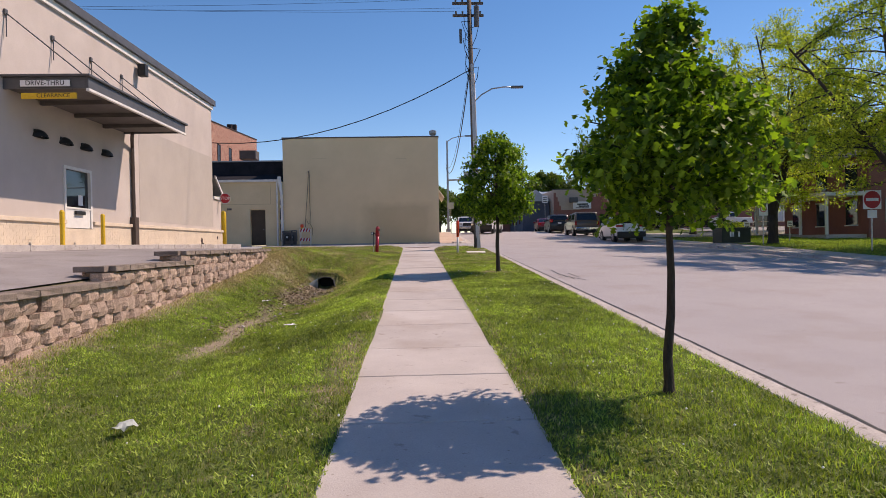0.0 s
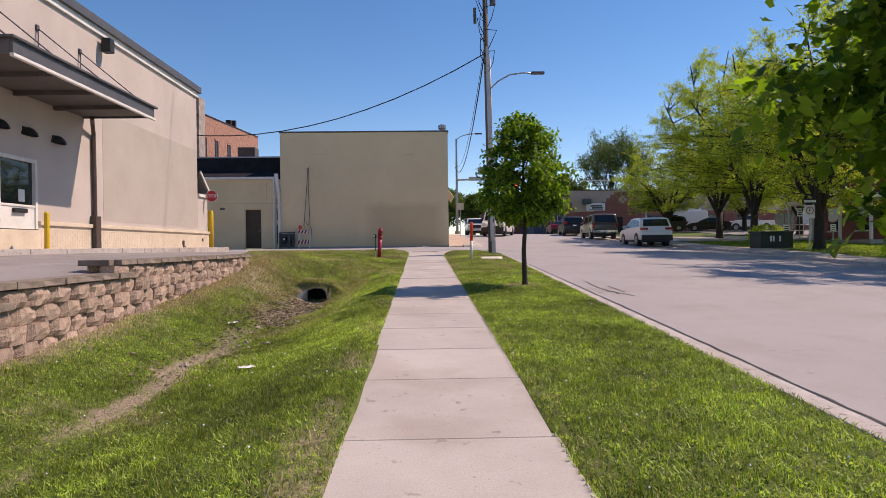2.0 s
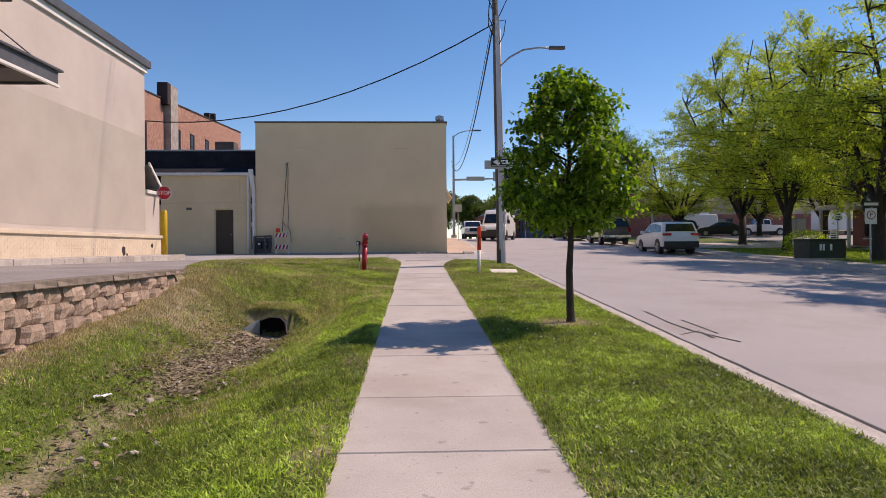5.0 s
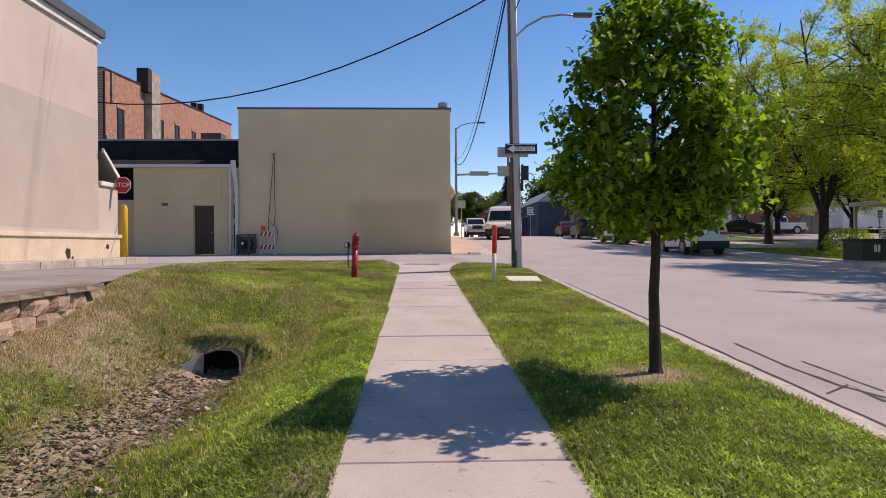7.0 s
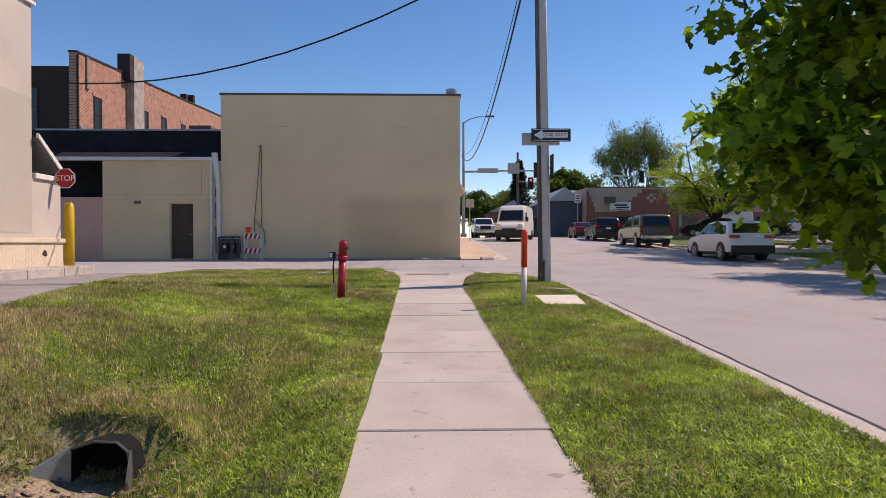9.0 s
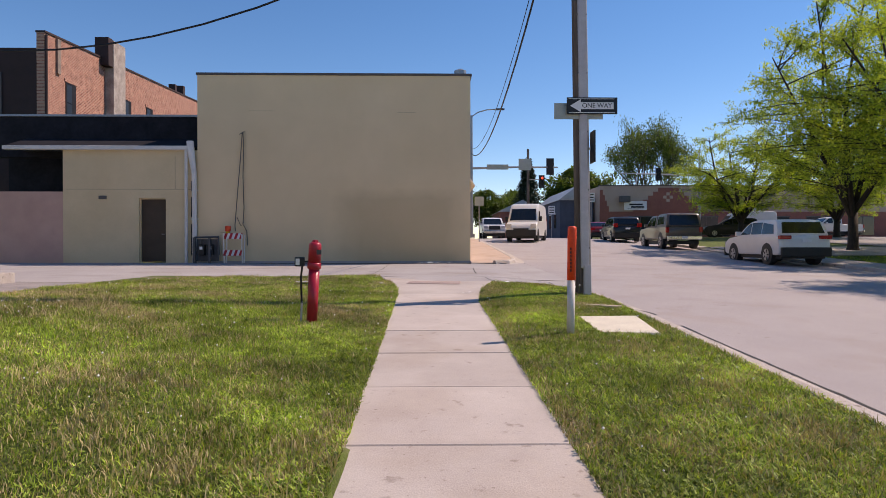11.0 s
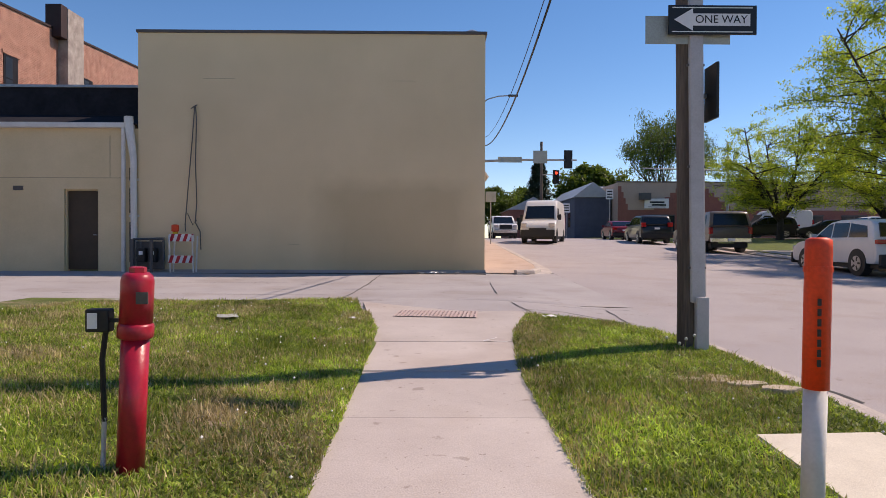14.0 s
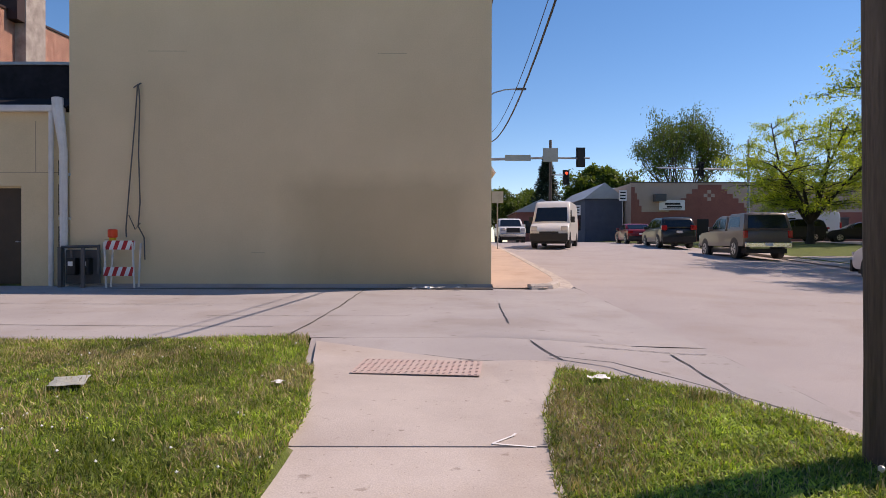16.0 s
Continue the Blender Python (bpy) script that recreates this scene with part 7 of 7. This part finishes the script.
def post_sign(name, at, height, w, h, face, label, turn=0, symbol=None):
    t = thing(name, at, label, "sign", turn=turn)
    part("post", tube(B(), [(0, 0.02, -0.1), (0, 0.02, height)], 0.03, 6), M_GALV, t)
    part("plate", box(B(), -w / 2, w / 2, -0.022, -0.01, height - h, height, 0.004), face, t)
    if symbol:
        symbol(t, height, w, h)
    return t


def no_parking(t, z, w, h):
    ring = [(math.cos(2 * math.pi * k / 20), math.sin(2 * math.pi * k / 20)) for k in range(20)]
    c_ = z - h * 0.42
    part("red_ring", prism(B(), [(u * w * 0.38, c_ + v * w * 0.38) for u, v in ring], "y", -0.026, -0.023), M_SIGNR, t)
    part("ring_centre", prism(B(), [(u * w * 0.30, c_ + v * w * 0.30) for u, v in ring], "y", -0.029, -0.0262), M_SIGNW, t)
    lettering("P", w * 0.5, M_SIGNK, t, pose(0, -0.031, c_, 90, 0, 0))
    part("one_way_plate", box(B(), -w * 0.75, w * 0.75, -0.03, -0.015, z + 0.05, z + 0.28), M_SIGNK, t)
    part("one_way_arrow", box(B(), -w * 0.6, w * 0.6, -0.034, -0.031, z + 0.11, z + 0.22), M_SIGNW, t)


def no_entry(t, z, w, h):
    ring = [(math.cos(2 * math.pi * k / 24), math.sin(2 * math.pi * k / 24)) for k in range(24)]
    part("red_disc", prism(B(), [(u * w * 0.46, z - w / 2 + v * w * 0.46) for u, v in ring], "y", -0.026, -0.023), M_SIGNR, t)
    part("white_bar", box(B(), -w * 0.34, w * 0.34, -0.029, -0.0262, z - w / 2 - 0.06, z - w / 2 + 0.06), M_SIGNW, t)
    part("lower_plate", box(B(), -w * 0.26, w * 0.26, -0.022, -0.01, z - h - 0.36, z - h - 0.04), M_SIGNW, t)


def bars(t, z, w, h):
    for k in range(3):
        part("text_bar", box(B(), -w * 0.36, w * 0.36, -0.026, -0.023, z - h * (0.22 + 0.28 * k) - h * 0.06, z - h * (0.22 + 0.28 * k) + h * 0.06), M_SIGNK, t)


post_sign("no_parking_sign", (17.05, 29.0, FZ(29)), 2.05, 0.46, 0.6, M_SIGNW, "white no parking sign under a small one way sign", symbol=no_parking)
post_sign("no_entry_sign", (18.2, 23.0, FZ(23)), 2.45, 0.76, 0.76, M_SIGNW, "red and white do not enter sign by the driveway", symbol=no_entry)
post_sign("handicap_sign", (22.9, 39.5, FZ(39.5)), 2.1, 0.32, 0.5, M_SIGNW, "small white parking sign on a post", symbol=bars)
post_sign("lawn_sign", (18.6, 33.5, FZ(33)), 1.15, 0.34, 0.36, M_SIGNW, "small white sign on a short post on the lawn", symbol=bars)
post_sign("lawn_sign", (21.4, 34.0, FZ(34)), 1.15, 0.3, 0.34, M_SIGNW, "small white sign on a short post on the lawn", symbol=bars)
post_sign("street_sign", (2.62, 53.0, float(s_of(53))), 2.75, 0.55, 0.55, M_SIGNB, "square sign seen from behind on a thin post", symbol=None)
post_sign("speed_sign", (16.2, 79.5, 2.9), 4.6, 0.7, 0.95, M_SIGNW, "white rectangular road sign beyond the crossing", symbol=bars)
post_sign("route_sign", (12.6, 82, 2.9), 3.4, 0.7, 0.9, M_SIGNW, "white route sign beyond the crossing", symbol=bars)

sp = thing("signal_mast", (2.9, 64.5, 2.72), "tall galvanised signal mast with lamp arm over the street", "traffic signal")
part("shaft", tube(B(), [(0, 0, 0), (0, 0, 9.6)], [0.14, 0.09], 12), M_GALV, sp)
part("base", box(B(), -0.25, 0.25, -0.25, 0.25, 0, 0.3, 0.03), M_KERB, sp)
part("mast_arm", tube(B(), [(0, 0, 5.45), (3.4, 0, 5.55), (6.8, 0, 5.55)], [0.1, 0.08, 0.06], 8), M_GALV, sp)
part("lamp_arm", tube(B(), [(0, 0, 9.5), (0.5, 0, 9.85), (1.2, 0, 10.05), (2.0, 0, 10.1)], 0.045, 8), M_GALV, sp)
part("luminaire", box(B(), 1.9, 2.6, -0.12, 0.12, 10.03, 10.16, 0.03), M_GREYMETAL, sp)
part("name_sign", box(B(), 1.2, 2.9, -0.09, -0.06, 5.35, 5.75, 0.01), M_SIGNB, sp, "grey back of a street name sign")
part("lane_sign", box(B(), 3.7, 4.7, -0.09, -0.06, 5.3, 6.2, 0.01), M_SIGNB, sp, "grey back of a lane sign")


def signal_head(parent, x, z, face, lit):
    h_ = part("signal_head", box(B(), x - 0.2, x + 0.2, -0.12, 0.12, z - 0.55, z + 0.55, 0.02), M_PLASTIC, parent, "black three-lamp signal head")
    part("backplate", box(B(), x - 0.3, x + 0.3, -0.02 if face > 0 else 0.0, 0.0 if face > 0 else 0.02, z - 0.65, z + 0.65), M_SIGNK, h_)
    if face < 0:
        for k, dz in enumerate((0.34, 0.0, -0.34)):
            lens = part("lens", tube(B(), [(x, -0.13, z + dz), (x, -0.15, z + dz)], 0.12, 14), M_LIT if (lit and k == 0) else M_SIGNK, h_)
            part("visor", tube(B(), [(x, -0.12, z + dz), (x, -0.32, z + dz)], 0.14, 12, False), M_PLASTIC, h_)


M_LIT = mat("lit_red_lens", (0.5, 0.02, 0.01), emit=(1.0, 0.06, 0.03, 3.0))
signal_head(sp, 6.2, 5.6, 1, False)
s4_ = thing("far_signal_mast", (27.0, 78.5, 2.9), "far signal mast with arm and hanging heads", "traffic signal")
part("shaft", tube(B(), [(0, 0, 0), (0, 0, 9.0)], [0.14, 0.09], 10), M_GALV, s4_)
part("mast_arm", tube(B(), [(0, 0, 6.3), (-8, 0, 6.5)], [0.1, 0.06], 8), M_GALV, s4_)
signal_head(s4_, -4.2, 6.4, -1, False)
s5_ = thing("corner_signal", (11.0, 79.0, 2.9), "signal head on a wooden pole showing red", "traffic signal")
part("shaft", tube(B(), [(-1.4, 0, 0), (-1.4, 0, 9.0)], [0.15, 0.12], 10), M_POLE, s5_)
part("mast_arm", tube(B(), [(-1.4, 0, 5.9), (0.1, 0, 5.9)], 0.05, 8), M_GALV, s5_)
signal_head(s5_, 0.0, 5.7, -1, True)
shrub = thing("shrub", (19.2, 36.5, FZ(36.5)), "low rounded green shrub on the far lawn", "shrub")
rg = np.random.default_rng(6)
u = rg.normal(0, 1, (1500, 3))
u /= np.linalg.norm(u, axis=1)[:, None]
pts = u * (rg.uniform(0.5, 1, 1500) ** 0.5)[:, None] * np.array([1.1, 0.9, 0.65]) + np.array([0, 0, 0.6])
ob = new("foliage", leaf_cloud("foliage", pts, 0.13, M_LOCUST, 6, lobed=False))
ob.parent = shrub
part("stems", tube(B(), [(0, 0, 0), (0.1, 0, 0.6)], 0.04, 5), M_BARK2, shrub)
rail = thing("metal_railing", (26.5, 47.5, FZ(47.5)), "low white metal railing along the driveway", "railing")
for k in range(9):
    part("post", tube(B(), [(k * 1.5, 0, 0), (k * 1.5, 0, 0.95)], 0.03, 6), M_WHITE, rail)
for z in (0.5, 0.92):
    part("rail", tube(B(), [(0, 0, z), (12, 0, z)], 0.03, 6), M_WHITE, rail)
aw = thing("awning", (1.11, 43.0, 4.75), "white sloping awning on the side of the beige building", "awning")
part("cloth", prism(B(), [(0, 0.9), (0, 0.8), (0.55, 0.0), (0.58, 0.05)], "y", 0, 5.0), M_WHITE, aw)

# ---- grass, dandelions ----
def blades(name, n, x0, x1, y0, y1, keep, zf, h, w, material, seed, label, clump=0.0):
    rg = np.random.default_rng(seed)
    x, y = rg.uniform(x0, x1, n), rg.uniform(y0, y1, n)
    k = keep(x, y, rg.uniform(0, 1, n))
    x, y = x[k], y[k]
    n = len(x)
    patch = 0.40 + 0.55 * vnoise(x, y, 1.1, seed) + 0.75 * vnoise(x, y, 6.5, seed + 1) ** 2
    hh = h * rg.uniform(0.45, 1.25, n) * patch
    a, b = rg.uniform(0, 2 * np.pi, n), rg.uniform(0, 2 * np.pi, n)
    ww = w * rg.uniform(0.6, 1.3, n)
    z = zf(x, y) - 0.004
    p = np.stack([x, y, z], 1)
    s = np.stack([np.cos(a), np.sin(a), np.zeros(n)], 1) * ww[:, None]
    lean = rg.uniform(0.1, 0.9, n)
    t = np.stack([np.cos(b) * lean * hh, np.sin(b) * lean * hh, hh], 1)
    mid = p + t * np.array([0.35, 0.35, 0.6])
    v = np.stack([p - s, p + s, mid + s * 0.7, mid - s * 0.7, p + t], 1).reshape(-1, 3)
    i = np.arange(n) * 5
    f = np.concatenate([np.stack([i, i + 1, i + 2], 1), np.stack([i, i + 2, i + 3], 1), np.stack([i + 3, i + 2, i + 4], 1)])
    return tagged(new(name, mesh_np(name, v, f, material)), label, "grass", kind="stuff")


def on_lawn(x, y):
    le, re = left_edge(y), right_edge(y)
    wallx = np.where(y < 17.3, -4.62, np.interp(y, [17.3, 18.6, 20.2, 22.4, 24.7, 26, 28.5, 29.4, 30.05, 30.3], [-4.95, -5.09, -5.56, -6.13, -6.66, -6.8, -6.25, -5.7, -4.9, -1.5]))
    left = (x < le + 0.03) & (x > wallx) & (y < 30.28)
    culv = (np.abs(x + 3.0) < 0.36) & (y > 16.6) & (y < 17.12)
    right = (x > re - 0.03) & (x < verge_edge(y) + 0.02) & (y < 28.7)
    return (left & ~culv) | (right & ~((x > 1.74) & (x < 2.52) & (y > 22.54) & (y < 23.76)))


def leaflets(name, n, x0, x1, y0, y1, keep, material, seed, label):
    """Short broad leaves that fill the turf, one triangle each."""
    rg = np.random.default_rng(seed)
    x, y = rg.uniform(x0, x1, n), rg.uniform(y0, y1, n)
    k = keep(x, y, rg.uniform(0, 1, n))
    x, y = x[k], y[k]
    n = len(x)
    a = rg.uniform(0, 2 * np.pi, n)
    ln, w = rg.uniform(0.018, 0.045, n), rg.uniform(0.004, 0.009, n)
    p = np.stack([x, y, ground_z(x, y) + rg.uniform(0.0, 0.022, n)], 1)
    d = np.stack([np.cos(a) * ln, np.sin(a) * ln, rg.uniform(0.1, 0.9, n) * ln], 1)
    sd = np.stack([-np.sin(a) * w, np.cos(a) * w, rg.normal(0, 0.3, n) * w], 1)
    v = np.stack([p - sd, p + sd, p + d], 1).reshape(-1, 3)
    return tagged(new(name, mesh_np(name, v, np.arange(n * 3).reshape(-1, 3), material)), label, "grass", kind="stuff")


on_bank = lambda x, y, u: u < 0.8 * np.exp(-((x + 2.95) / 0.55) ** 2 - ((y - 17.5) / 0.35) ** 2)
keep_green = lambda x, y, u: on_lawn(x, y) & (u > np.clip(dry_of(x, y) * 1.9 + 0.25 * np.sin(2.1 * x + y) * np.sin(1.3 * y - x) - 0.12, 0, 0.97))
keep_dry = lambda x, y, u: on_lawn(x, y) & ~((np.abs(x - rut_x(y)) < np.where(y < 12.4, 0.2, 0.36) * (0.7 + 0.6 * vnoise(x, y, 4.0, 6))) & (y < 17.0)) & (u < np.clip(dry_of(x, y) * 1.8 + 0.05 + 0.70 * smooth01(10, 20, y) * vnoise(x, y, 1.7, 9) ** 1.5, 0, 0.9))
blades("lawn_grass", 330000, -7, 2.8, 0, 14, keep_green, ground_z, 0.050, 0.0034, M_BLADE, 11, "short mown green lawn grass")
blades("lawn_grass", 330000, -7, 2.8, 14, 30.4, keep_green, ground_z, 0.056, 0.0034, M_BLADE, 12, "short mown green lawn grass")
blades("dry_lawn_grass", 300000, -7, 2.8, 0, 30.4, keep_dry, ground_z, 0.045, 0.004, M_STRAW, 13, "dry straw-coloured grass")
leaflets("clover", 270000, -4.7, 2.8, 0, 30.3, keep_green, M_BLADE, 21, "short clover leaves among the lawn grass")
leaflets("clover", 260000, -1.8, 2.8, 8, 29, keep_green, M_BLADE, 22, "short clover leaves along the sidewalk")
blades("dry_lawn_grass", 90000, -4.65, -1.6, 11.5, 20, keep_dry, ground_z, 0.06, 0.004, M_STRAW, 15, "matted straw on the swale bank")
blades("far_lawn_grass", 60000, 16.5, 27, 14, 42, lambda x, y, u: u > 0.1, ground_z, 0.09, 0.012, M_BLADE, 14, "green lawn under the far trees")
blades("dry_lawn_grass", 13000, -3.75, -2.2, 17.1, 17.95, on_bank, ground_z, 0.05, 0.006, M_STRAW, 16, "matted straw hanging over the culvert")
blades("lawn_grass", 8000, -3.9, -2.0, 17.1, 18.1, on_bank, ground_z, 0.05, 0.004, M_BLADE, 17, "long green grass over the culvert")
blades("dry_lawn_grass", 330000, -6.9, 2.8, 17, 30.4, keep_dry, ground_z, 0.06, 0.0042, M_STRAW, 18, "dry straw among the upper lawn grass")
rg = np.random.default_rng(77)
dx, dy = rg.uniform(-6.5, 2.7, 1500), rg.uniform(1, 30, 1500)
dens = on_lawn(dx, dy) & ((dx > 0.7) | (dy > 19) | (dy < 9)) & (rg.uniform(0, 1, 1500) < 0.34 + 0.4 * (dy > 22) * (dx < 0))
dx, dy = dx[dens], dy[dens]
bm = B()
for x, y in zip(dx, dy):
    z, r = g_at(x, y) + float(rg.uniform(0.03, 0.075)), float(rg.uniform(0.006, 0.013))
    top = [bm.verts.new((x + r * math.cos(a), y + r * math.sin(a), z)) for a in (0, 1.57, 3.14, 4.71)]
    u, d = bm.verts.new((x, y, z + r)), bm.verts.new((x, y, z - r))
    for k in range(4):
        bm.faces.new((top[k], top[(k + 1) % 4], u)), bm.faces.new((top[(k + 1) % 4], top[k], d))
solid("dandelions", bm, M_SIGNW, "white dandelion seed heads in the grass", "flowers", kind="stuff")
bm = B()
rg = np.random.default_rng(78)
n = 0
while n < 2600:
    y = float(rg.choice((rg.uniform(12.6, 17.2), rg.uniform(12.6, 17.2), rg.uniform(8, 18.6))))
    x = float(rut_x(y)) + float(rg.normal(0, 0.34))
    if not on_lawn(np.array([x]), np.array([y]))[0]:
        continue
    n += 1
    r, a = float(rg.uniform(0.02, 0.05)), float(rg.uniform(0, 6.28))
    z = g_at(x, y) + 0.03
    v = [bm.verts.new((x + r * c_ * math.cos(a) - r * 0.4 * s_ * math.sin(a), y + r * c_ * math.sin(a) + r * 0.4 * s_ * math.cos(a), z + float(rg.uniform(-0.012, 0.02)))) for c_, s_ in ((-1, 0), (0, -1), (1, 0), (0, 1))]
    bm.faces.new(v)
solid("dead_leaves", bm, M_LITTER, "brown dead leaves strewn along the swale", "leaves", kind="stuff")
